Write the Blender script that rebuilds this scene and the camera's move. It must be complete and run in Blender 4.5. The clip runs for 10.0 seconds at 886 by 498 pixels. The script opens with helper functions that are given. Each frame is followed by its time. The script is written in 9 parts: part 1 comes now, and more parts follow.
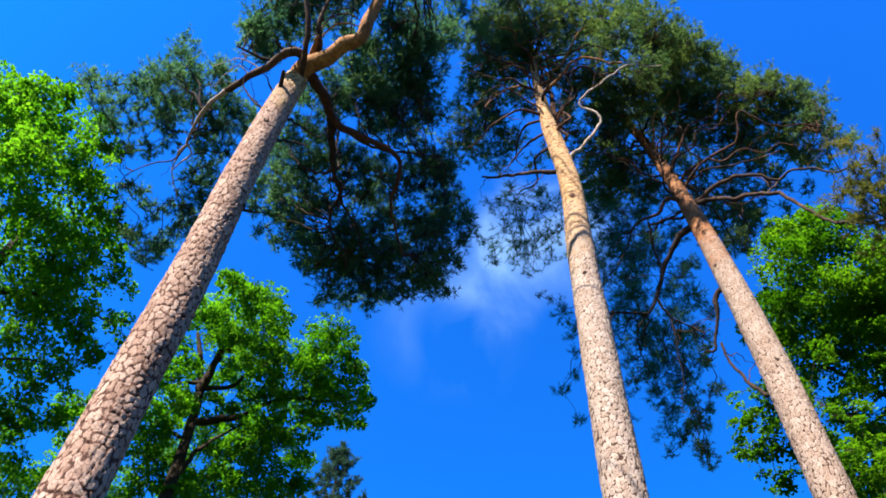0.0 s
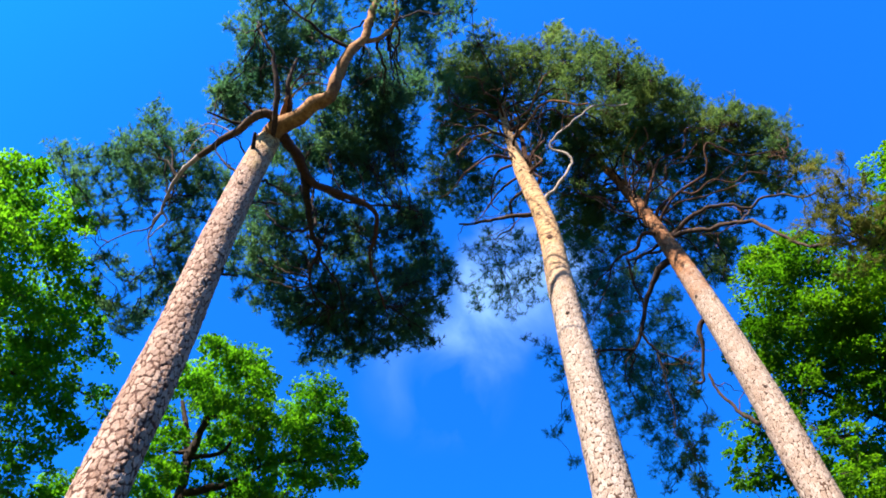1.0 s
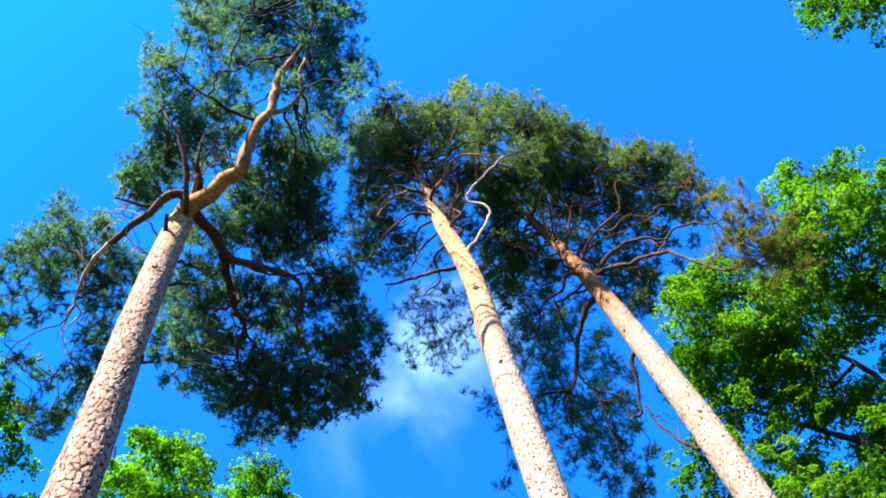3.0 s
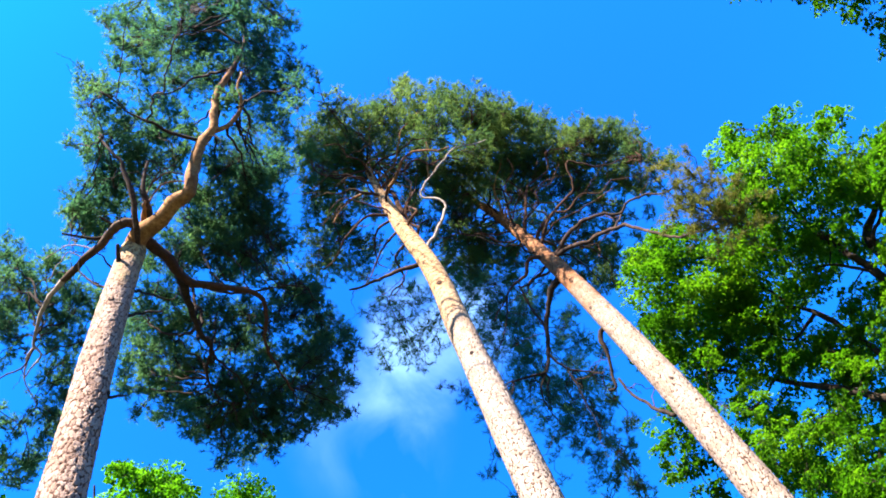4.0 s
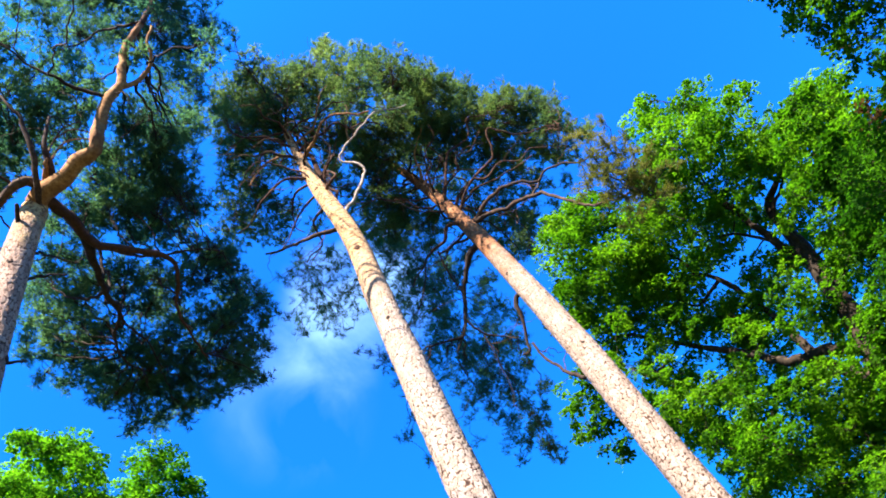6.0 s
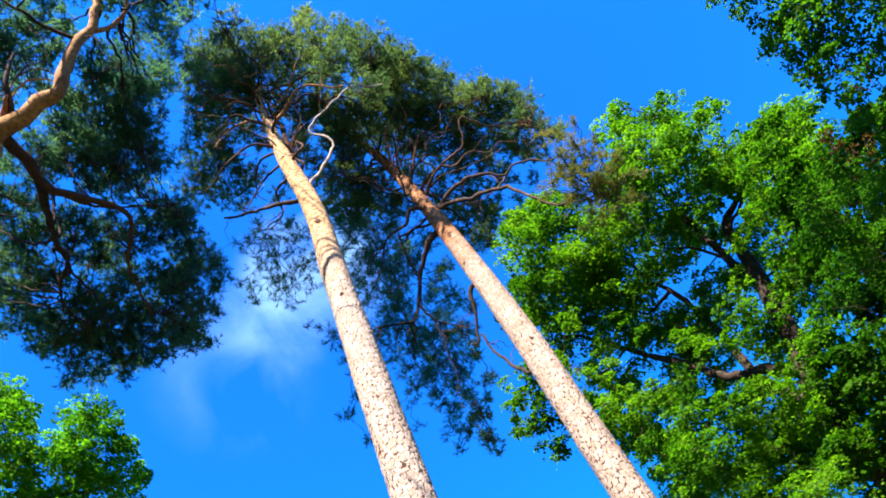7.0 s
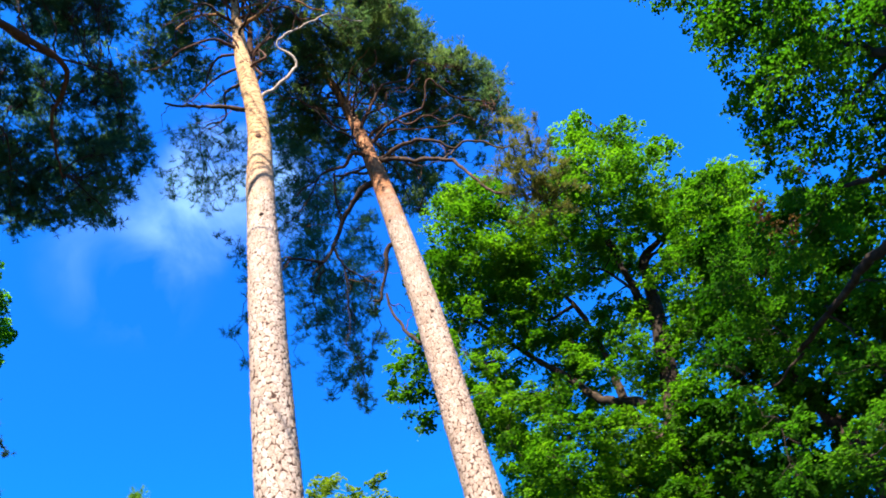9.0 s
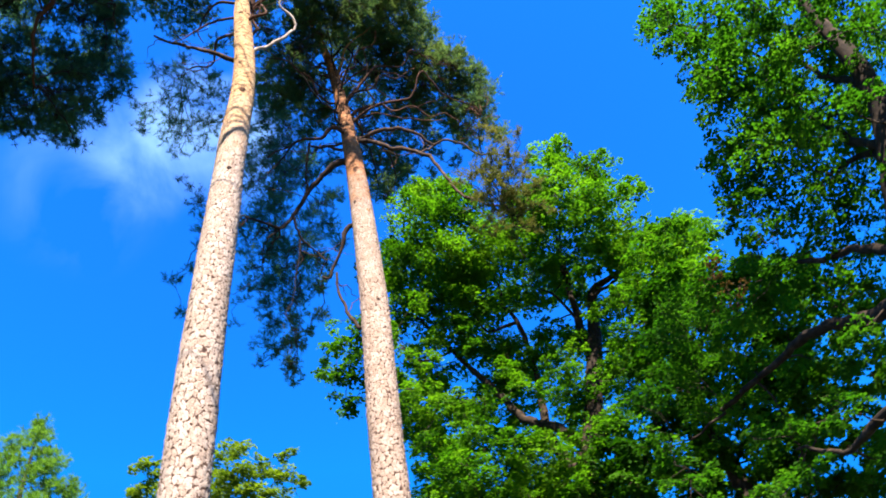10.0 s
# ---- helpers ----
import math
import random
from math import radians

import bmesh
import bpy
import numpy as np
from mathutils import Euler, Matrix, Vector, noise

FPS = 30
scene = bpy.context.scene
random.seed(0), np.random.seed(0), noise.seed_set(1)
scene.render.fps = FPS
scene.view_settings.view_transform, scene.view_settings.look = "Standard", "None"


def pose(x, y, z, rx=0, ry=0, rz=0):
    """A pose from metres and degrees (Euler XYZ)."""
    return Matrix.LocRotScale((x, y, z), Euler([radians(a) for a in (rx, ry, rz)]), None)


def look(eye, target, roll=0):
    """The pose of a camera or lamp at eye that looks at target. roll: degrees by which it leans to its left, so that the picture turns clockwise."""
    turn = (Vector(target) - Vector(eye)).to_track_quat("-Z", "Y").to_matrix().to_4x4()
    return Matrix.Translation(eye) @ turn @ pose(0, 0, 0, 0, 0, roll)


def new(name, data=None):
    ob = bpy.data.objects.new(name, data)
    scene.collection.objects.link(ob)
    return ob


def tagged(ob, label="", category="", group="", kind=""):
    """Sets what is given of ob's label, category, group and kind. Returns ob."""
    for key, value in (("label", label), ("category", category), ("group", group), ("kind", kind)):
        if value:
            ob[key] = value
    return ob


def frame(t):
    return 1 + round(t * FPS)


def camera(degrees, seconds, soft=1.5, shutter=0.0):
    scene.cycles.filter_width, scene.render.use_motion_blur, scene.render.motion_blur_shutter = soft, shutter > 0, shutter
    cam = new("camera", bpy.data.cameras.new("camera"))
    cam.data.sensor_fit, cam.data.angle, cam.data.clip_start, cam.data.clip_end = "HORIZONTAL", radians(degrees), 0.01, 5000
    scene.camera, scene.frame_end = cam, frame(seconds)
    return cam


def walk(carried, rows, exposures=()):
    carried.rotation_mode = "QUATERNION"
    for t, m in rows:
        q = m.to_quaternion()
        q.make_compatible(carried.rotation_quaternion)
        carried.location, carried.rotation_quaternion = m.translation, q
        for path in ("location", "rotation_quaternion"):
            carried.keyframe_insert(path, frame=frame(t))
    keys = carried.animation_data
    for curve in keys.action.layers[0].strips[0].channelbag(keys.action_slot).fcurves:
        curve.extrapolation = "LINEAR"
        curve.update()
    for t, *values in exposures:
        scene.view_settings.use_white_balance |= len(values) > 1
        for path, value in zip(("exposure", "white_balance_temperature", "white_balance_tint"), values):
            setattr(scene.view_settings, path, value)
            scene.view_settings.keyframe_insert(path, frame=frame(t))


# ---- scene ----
cam = camera(59.50, 10.0, soft=1.7, shutter=0.4)
# seconds, eye in metres, turn in degrees
ROWS = [
    (0.0, -0.000, -0.000, 1.600, 146.102, -1.656, -2.461),
    (0.5, 0.009, -0.028, 1.607, 147.631, -0.160, -1.263),
    (1.0, 0.023, -0.034, 1.607, 149.602, 1.548, 0.095),
    (1.5, 0.051, -0.040, 1.625, 151.208, 2.830, 0.526),
    (2.0, 0.067, -0.037, 1.623, 152.635, 4.401, 0.646),
    (2.5, 0.099, -0.035, 1.609, 153.716, 6.429, 1.439),
    (4.0, 0.230, -0.035, 1.575, 154.840, 13.992, 7.894),
    (4.5, 0.289, -0.036, 1.543, 154.618, 16.156, 9.987),
    (5.0, 0.303, -0.023, 1.541, 153.927, 17.650, 9.963),
    (5.5, 0.305, -0.013, 1.540, 152.843, 18.443, 7.812),
    (7.0, 0.286, 0.020, 1.519, 148.211, 18.337, -2.515),
    (7.5, 0.271, 0.029, 1.516, 146.316, 17.496, -6.432),
    (8.0, 0.256, 0.026, 1.518, 144.222, 16.482, -10.603),
    (8.5, 0.254, 0.015, 1.512, 142.197, 14.900, -15.333),
    (9.0, 0.267, 0.026, 1.499, 140.653, 13.058, -20.257),
    (9.5, 0.254, 0.044, 1.491, 139.379, 10.531, -25.766),
    (10.0, 0.222, 0.042, 1.483, 138.320, 7.743, -31.702),
]
EXPOSURES = [(0.0, 1.70), (1.0, 1.92), (1.5, 2.06), (2.5, 2.38), (4.5, 2.50), (5.5, 2.46), (7.0, 2.29), (8.0, 2.20), (10.0, 2.11)]
walk(cam, [(t, pose(x, y, z, rx, ry, rz)) for t, x, y, z, rx, ry, rz in ROWS], exposures=EXPOSURES)

# ---- sky and sun ----
SUN_AZIMUTH, SUN_HEIGHT = 210.0, 40.0     # degrees, clockwise from +y; above the horizon

world = bpy.data.worlds.new("sky")
scene.world = world
world.use_nodes = True
wn, wl = world.node_tree.nodes, world.node_tree.links
wn.clear()
sky = wn.new("ShaderNodeTexSky")
sky.sky_type, sky.sun_disc = "NISHITA", False
sky.sun_elevation, sky.sun_rotation = radians(SUN_HEIGHT), radians(SUN_AZIMUTH)
sky.altitude, sky.air_density, sky.dust_density, sky.ozone_density = 200.0, 1.0, 0.8, 2.0
deep = wn.new("ShaderNodeHueSaturation")
deep.inputs["Saturation"].default_value, deep.inputs["Value"].default_value = 1.43, 2.64
deep.inputs["Hue"].default_value = 0.521
wl.new(sky.outputs["Color"], deep.inputs["Color"])
# a thin wisp of cloud
way = wn.new("ShaderNodeTexCoord")


def sky_patch(azimuth, height, inner, outer):
    """1 within `inner` degrees of a direction, 0 beyond `outer`."""
    a, h = radians(azimuth), radians(height)
    dot = wn.new("ShaderNodeVectorMath")
    dot.operation = "DOT_PRODUCT"
    dot.inputs[1].default_value = (math.sin(a) * math.cos(h), math.cos(a) * math.cos(h), math.sin(h))
    wl.new(way.outputs["Generated"], dot.inputs[0])
    ramp = wn.new("ShaderNodeMapRange")
    ramp.interpolation_type = "SMOOTHSTEP"
    ramp.inputs["From Min"].default_value, ramp.inputs["From Max"].default_value = math.cos(radians(outer)), math.cos(radians(inner))
    wl.new(dot.outputs["Value"], ramp.inputs["Value"])
    return ramp.outputs["Result"]


def sky_math(kind, a, b):
    node = wn.new("ShaderNodeMath")
    node.operation, node.use_clamp = kind, True
    for slot, value in zip(node.inputs, (a, b)):
        if isinstance(value, (int, float)):
            slot.default_value = value
        else:
            wl.new(value, slot)
    return node.outputs[0]


wisp = wn.new("ShaderNodeTexNoise")
wisp.inputs["Scale"].default_value, wisp.inputs["Detail"].default_value, wisp.inputs["Distortion"].default_value = 8.0, 6.0, 0.5
wl.new(way.outputs["Generated"], wisp.inputs["Vector"])
thick = wn.new("ShaderNodeMapRange")
thick.inputs["From Min"].default_value, thick.inputs["From Max"].default_value = 0.40, 0.70
wl.new(wisp.outputs["Fac"], thick.inputs["Value"])
patches = sky_math("ADD", sky_patch(10.5, 57.5, 0.0, 4.5), sky_math("MULTIPLY", sky_patch(15.5, 57.0, 0.0, 6.5), 0.8))
patches = sky_math("ADD", patches, sky_math("MULTIPLY", sky_patch(6.5, 53.5, 0.0, 5.0), 0.55))
patches = sky_math("ADD", patches, sky_math("MULTIPLY", sky_patch(1.5, 51.0, 0.0, 7.0), 0.25))
cover = sky_math("MULTIPLY", sky_math("MULTIPLY", thick.outputs["Result"], patches), 0.78)
mix = wn.new("ShaderNodeMix")
mix.data_type = "RGBA"
wl.new(cover, mix.inputs["Factor"])
even = wn.new("ShaderNodeMix")        # a clear, even dome: no white glare round the sun or along the horizon
even.data_type, even.blend_type = "RGBA", "DARKEN"
even.inputs["Factor"].default_value = 1.0
even.inputs["B"].default_value = (0.06, 1.86, 6.7, 1.0)
wl.new(deep.outputs["Color"], even.inputs["A"])
# the clear sky pales smoothly towards the sun's side
toward = wn.new("ShaderNodeVectorMath")
toward.operation = "DOT_PRODUCT"
toward.inputs[1].default_value = look((0, 0, 0), (-math.sin(radians(SUN_AZIMUTH)) * math.cos(radians(SUN_HEIGHT)), -math.cos(radians(SUN_AZIMUTH)) * math.cos(radians(SUN_HEIGHT)), -math.sin(radians(SUN_HEIGHT)))).col[2][:3]
wl.new(way.outputs["Generated"], toward.inputs[0])
paler = wn.new("ShaderNodeMapRange")
paler.inputs["From Min"].default_value, paler.inputs["From Max"].default_value = -0.3, 0.8
paler.inputs["To Min"].default_value, paler.inputs["To Max"].default_value = 0.80, 1.24
wl.new(toward.outputs["Value"], paler.inputs["Value"])
clear = wn.new("ShaderNodeVectorMath")
clear.operation = "SCALE"
wl.new(even.outputs["Result"], clear.inputs[0])
wl.new(paler.outputs["Result"], clear.inputs["Scale"])
wl.new(clear.outputs["Vector"], mix.inputs["A"])
mix.inputs["B"].default_value = (2.6, 4.6, 7.5, 1.0)
ground_sky = wn.new("ShaderNodeBackground")
ground_sky.inputs["Strength"].default_value = 0.056
wl.new(mix.outputs["Result"], ground_sky.inputs["Color"])
out = wn.new("ShaderNodeOutputWorld")
wl.new(ground_sky.outputs["Background"], out.inputs["Surface"])

sun_data = bpy.data.lights.new("sun", "SUN")
sun_data.energy, sun_data.angle, sun_data.color = 5.0, radians(0.53), (1.0, 0.94, 0.85)
sun = new("sun", sun_data)
a, h = radians(SUN_AZIMUTH), radians(SUN_HEIGHT)
sun.matrix_world = look((40 * math.sin(a) * math.cos(h), 40 * math.cos(a) * math.cos(h), 40 * math.sin(h)), (0, 0, 0))

# ---- materials ----
def material(name):
    m = bpy.data.materials.new(name)
    m.use_nodes = True
    return m, m.node_tree.nodes, m.node_tree.links, m.node_tree.nodes["Principled BSDF"]


def noise_tex(nodes, links, vector, scale, detail=5.0, rough=0.6):
    n = nodes.new("ShaderNodeTexNoise")
    n.inputs["Scale"].default_value, n.inputs["Detail"].default_value, n.inputs["Roughness"].default_value = scale, detail, rough
    links.new(vector, n.inputs["Vector"])
    return n.outputs["Fac"]


def ramp_of(nodes, links, fac, stops):
    r = nodes.new("ShaderNodeValToRGB")
    e = r.color_ramp.elements
    while len(e) < len(stops):
        e.new(0.5)
    for k, (at, colour) in zip(e, stops):
        k.position, k.color = at, (*colour, 1.0)
    links.new(fac, r.inputs["Fac"])
    return r.outputs["Color"]


def blend(nodes, links, fac, a, b, kind="MIX"):
    m = nodes.new("ShaderNodeMix")
    m.data_type, m.blend_type = "RGBA", kind
    for slot, value in ((m.inputs["Factor"], fac), (m.inputs["A"], a), (m.inputs["B"], b)):
        if isinstance(value, (int, float)):
            slot.default_value = value
        elif isinstance(value, tuple):
            slot.default_value = (*value, 1.0)
        else:
            links.new(value, slot)
    return m.outputs["Result"]


def range_of(nodes, links, value, low, high, to_low=0.0, to_high=1.0):
    r = nodes.new("ShaderNodeMapRange")
    r.interpolation_type = "SMOOTHSTEP"
    for key, v in (("From Min", low), ("From Max", high), ("To Min", to_low), ("To Max", to_high)):
        r.inputs[key].default_value = v
    links.new(value, r.inputs["Value"])
    return r.outputs["Result"]


def pine_bark(name, orange_from, orange_to, plate_a, plate_b, fissure, flake_a, flake_b, rim=(0.11, 0.055, 0.033), crack=0.24):
    """Grey-pink plated bark low on a Scots pine, thin orange flaking bark high up."""
    m, nodes, links, shader = material(name)
    coords = nodes.new("ShaderNodeTexCoord").outputs["Object"]
    plate = nodes.new("ShaderNodeAttribute")
    plate.attribute_name = "plate"
    gap = nodes.new("ShaderNodeAttribute")
    gap.attribute_name = "gap"
    fine = noise_tex(nodes, links, coords, 38.0, 6.0, 0.7)
    broad = noise_tex(nodes, links, coords, 2.3, 4.0)
    low = blend(nodes, links, plate.outputs["Fac"], plate_a, plate_b)
    low = blend(nodes, links, range_of(nodes, links, fine, 0.35, 0.75, 0.0, 0.3), low, (0.15, 0.095, 0.065))
    squeeze = nodes.new("ShaderNodeMapping")
    squeeze.inputs["Scale"].default_value = (1.0, 1.0, 0.55)
    warped = nodes.new("ShaderNodeVectorMath")
    warped.operation = "MULTIPLY_ADD"
    twist = nodes.new("ShaderNodeTexNoise")
    twist.inputs["Scale"].default_value = 16.0
    links.new(coords, twist.inputs["Vector"])
    links.new(twist.outputs["Color"], warped.inputs[0])
    warped.inputs[1].default_value = (0.05, 0.05, 0.05)
    links.new(coords, warped.inputs[2])
    links.new(warped.outputs["Vector"], squeeze.inputs["Vector"])
    scales = nodes.new("ShaderNodeTexVoronoi")
    scales.feature = "DISTANCE_TO_EDGE"
    scales.inputs["Scale"].default_value = 26.0
    links.new(squeeze.outputs["Vector"], scales.inputs["Vector"])
    scale_edge = range_of(nodes, links, scales.outputs["Distance"], 0.0, 0.09)
    low = blend(nodes, links, range_of(nodes, links, scales.outputs["Distance"], 0.0, 0.07, 0.3, 0.0), low, rim)
    brown = blend(nodes, links, range_of(nodes, links, gap.outputs["Fac"], 0.0, crack), fissure, rim)
    low = blend(nodes, links, range_of(nodes, links, gap.outputs["Fac"], crack, crack + 0.14), brown, low)
    high = ramp_of(nodes, links, noise_tex(nodes, links, coords, 9.0, 7.0, 0.65), [(0.32, flake_a), (0.56, flake_b), (0.72, (0.32, 0.23, 0.12))])
    high = blend(nodes, links, range_of(nodes, links, gap.outputs["Fac"], 0.0, 0.5, 0.55, 1.0), (0.12, 0.06, 0.03), high)
    stretch = nodes.new("ShaderNodeMapping")
    stretch.inputs["Scale"].default_value = (1.0, 1.0, 1.8)
    links.new(coords, stretch.inputs["Vector"])
    fleck = noise_tex(nodes, links, stretch.outputs["Vector"], 10.0, 5.0, 0.7)
    high = blend(nodes, links, range_of(nodes, links, fleck, 0.50, 0.57, 0.0, 0.8), high, (0.095, 0.038, 0.016))
    split = nodes.new("ShaderNodeSeparateXYZ")
    links.new(coords, split.inputs["Vector"])
    lift = nodes.new("ShaderNodeMath")
    lift.operation = "MULTIPLY_ADD"
    links.new(broad, lift.inputs[0])
    lift.inputs[1].default_value = 3.0
    links.new(split.outputs["Z"], lift.inputs[2])
    links.new(blend(nodes, links, range_of(nodes, links, lift.outputs[0], orange_from + 1.5, orange_to + 1.5), low, high), shader.inputs["Base Color"])
    shader.inputs["Roughness"].default_value = 0.85
    shader.inputs["Specular IOR Level"].default_value = 0.25
    bump = nodes.new("ShaderNodeBump")
    bump.inputs["Strength"].default_value, bump.inputs["Distance"].default_value = 0.8, 0.014
    rough_face = nodes.new("ShaderNodeMath")
    rough_face.operation = "MULTIPLY_ADD"
    links.new(scale_edge, rough_face.inputs[0])
    rough_face.inputs[1].default_value = 0.7
    links.new(fine, rough_face.inputs[2])
    links.new(rough_face.outputs[0], bump.inputs["Height"])
    links.new(bump.outputs["Normal"], shader.inputs["Normal"])
    return m


def branch_bark(name, dark, mid, pale, scale=14.0):
    m, nodes, links, shader = material(name)
    coords = nodes.new("ShaderNodeTexCoord").outputs["Object"]
    big = noise_tex(nodes, links, coords, 1.4, 4.0)
    fine = noise_tex(nodes, links, coords, scale, 6.0, 0.7)
    base = ramp_of(nodes, links, fine, [(0.3, dark), (0.52, mid), (0.75, pale)])
    links.new(blend(nodes, links, range_of(nodes, links, big, 0.45, 0.7, 0.0, 0.6), base, dark), shader.inputs["Base Color"])
    shader.inputs["Roughness"].default_value = 0.9
    shader.inputs["Specular IOR Level"].default_value = 0.2
    bump = nodes.new("ShaderNodeBump")
    bump.inputs["Strength"].default_value, bump.inputs["Distance"].default_value = 0.7, 0.01
    links.new(fine, bump.inputs["Height"])
    links.new(bump.outputs["Normal"], shader.inputs["Normal"])
    return m


def leaf_material(name, colours, glow, share, rough=0.5, clump=0.9, gloss=0.14, own_share=0.36):
    """Thin leaves: a matt, slightly waxy face, and light that comes through from behind."""
    m, nodes, links, shader = material(name)
    coords = nodes.new("ShaderNodeTexCoord").outputs["Object"]
    own = nodes.new("ShaderNodeNewGeometry").outputs["Random Per Island"]
    patch = noise_tex(nodes, links, coords, clump, 3.0)
    both = nodes.new("ShaderNodeMath")
    both.operation = "MULTIPLY_ADD"
    links.new(own, both.inputs[0])
    both.inputs[1].default_value = own_share
    shifted = range_of(nodes, links, patch, 0.3, 0.7, 0.0, 1.0 - own_share)
    links.new(shifted, both.inputs[2])
    n = len(colours)
    colour = ramp_of(nodes, links, both.outputs[0], [((k + 0.5) / n, c) for k, c in enumerate(colours)])
    links.new(colour, shader.inputs["Base Color"])
    shader.inputs["Roughness"].default_value = rough
    shader.inputs["Specular IOR Level"].default_value = gloss
    thin = nodes.new("ShaderNodeBsdfTranslucent")
    links.new(blend(nodes, links, 1.0, colour, glow, "MULTIPLY"), thin.inputs["Color"])
    both_sides = nodes.new("ShaderNodeMixShader")
    both_sides.inputs["Fac"].default_value = share
    links.new(shader.outputs["BSDF"], both_sides.inputs[1])
    links.new(thin.outputs["BSDF"], both_sides.inputs[2])
    links.new(both_sides.outputs["Shader"], nodes["Material Output"].inputs["Surface"])
    return m


BARK_ONE = pine_bark("pine_bark_grey", 12.0, 13.4, (0.46, 0.31, 0.23), (0.27, 0.155, 0.105), (0.022, 0.008, 0.005), (0.38, 0.225, 0.09), (0.48, 0.32, 0.14), (0.115, 0.050, 0.030), 0.40)
BARK_TWO = pine_bark("pine_bark_gold", 11.0, 13.8, (0.40, 0.31, 0.25), (0.29, 0.205, 0.152), (0.024, 0.010, 0.006), (0.39, 0.20, 0.075), (0.50, 0.305, 0.15), (0.072, 0.034, 0.020), 0.28)
# upper rust bark, its colours also darkened to stand for crown shade
BARK_THREE = pine_bark("pine_bark_rust_and_shade", 13.3, 14.5, (0.375, 0.280, 0.222), (0.265, 0.178, 0.129), (0.024, 0.010, 0.006), (0.17, 0.058, 0.021), (0.31, 0.13, 0.05), (0.070, 0.033, 0.019), 0.28)
LIMB_ORANGE = branch_bark("limb_bark_orange", (0.0978, 0.0379, 0.0150), (0.2693, 0.1277, 0.0467), (0.4638, 0.2693, 0.1126))
LIMB_RUST = branch_bark("limb_bark_rust", (0.0275, 0.0108, 0.0065), (0.0691, 0.0287, 0.0157), (0.1328, 0.0664, 0.0367))
# brown, grey and dark limb barks are darkened to stand for crown shade
LIMB_BROWN = branch_bark("limb_bark_brown", (0.0281, 0.0146, 0.0090), (0.0844, 0.0473, 0.0281), (0.1688, 0.1097, 0.0703))
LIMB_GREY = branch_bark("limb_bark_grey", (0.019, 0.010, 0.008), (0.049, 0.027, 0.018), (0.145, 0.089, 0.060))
LIMB_SHADE_DARK = branch_bark("limb_bark_shade_dark", (0.012, 0.007, 0.005), (0.031, 0.018, 0.013), (0.072, 0.044, 0.031))
LIMB_BARE = branch_bark("limb_wood_bare", (0.1823, 0.1326, 0.0994), (0.3647, 0.2817, 0.2242), (0.4973, 0.4143, 0.3480))
# broadleaf bark colour is lowered to stand for shade under the leaves
BROAD_BARK = branch_bark("broadleaf_bark", (0.009, 0.006, 0.004), (0.032, 0.020, 0.012), (0.085, 0.055, 0.034), 9.0)
NEEDLES = leaf_material("pine_needles", [(0.0459, 0.0906, 0.0402), (0.0717, 0.1193, 0.0416), (0.1019, 0.1516, 0.0478), (0.1378, 0.1800, 0.0523)], (1.35, 1.45, 0.9), 0.68, 0.6, 1.1, 0.10, 0.22)
LEAVES_LIME = leaf_material("fresh_leaves", [(0.0282, 0.0970, 0.0048), (0.0463, 0.1386, 0.0059), (0.0669, 0.1750, 0.0078), (0.0958, 0.2096, 0.0108)], (1.42, 1.47, 0.5), 0.66, 0.5, 0.9, 0.10, 0.25)
LEAVES_YOUNG = leaf_material("young_leaves", [(0.0311, 0.1247, 0.0075), (0.0502, 0.1750, 0.0084), (0.0729, 0.2207, 0.0112), (0.1004, 0.2605, 0.0177)], (1.45, 1.4, 0.5), 0.74, 0.5, 0.9, 0.10, 0.25)
LEAVES_DEEP = leaf_material("deep_green_leaves", [(0.0154, 0.0617, 0.0054), (0.0274, 0.0939, 0.0062), (0.0414, 0.1234, 0.0080), (0.0615, 0.1502, 0.0107)], (1.35, 1.5, 0.5), 0.64, 0.6, 0.9, 0.05, 0.25)
FAR_NEEDLES = leaf_material("far_needles", [(0.0871, 0.1817, 0.0231), (0.1176, 0.2278, 0.0284), (0.1501, 0.2677, 0.0336)], (1.4, 1.5, 0.6), 0.55, 0.5, 0.9, 0.08, 0.2)
FAR_LEAVES = leaf_material("yellow_green_leaves", [(0.0992, 0.1600, 0.0112), (0.1367, 0.2056, 0.0131), (0.1752, 0.2430, 0.0182)], (1.4, 1.4, 0.6), 0.55, 0.5)
# leaf colour made dark to stand for shade over the right-hand tree
LEAVES_SHADE_TONE = leaf_material("shade_toned_leaves", [(0.0136, 0.0527, 0.0034), (0.0229, 0.0782, 0.0043), (0.0357, 0.1062, 0.0051), (0.0544, 0.1360, 0.0068)], (1.2, 1.45, 0.4), 0.42, 0.6, 0.9, 0.05)
LEAVES_BROWN = leaf_material("withered_leaves", [(0.060, 0.034, 0.013), (0.088, 0.052, 0.019), (0.112, 0.076, 0.026)], (1.3, 1.1, 0.6), 0.4, 0.6)
# green needles, tinted blue and darkened to stand in for shade
NEEDLES_GREEN_SHADE = leaf_material("green_shade_needles", [(0.0274, 0.0817, 0.0602), (0.0444, 0.1116, 0.0674), (0.0679, 0.1434, 0.0710), (0.0954, 0.1714, 0.0781)], (1.35, 1.45, 0.9), 0.68, 0.6, 1.1, 0.10, 0.22)
NEEDLES_BLUE = leaf_material("blue_green_needles", [(0.022, 0.052, 0.036), (0.034, 0.072, 0.046), (0.050, 0.095, 0.055)], (1.2, 1.4, 1.0), 0.4, 0.6, 1.1, 0.08, 0.25)
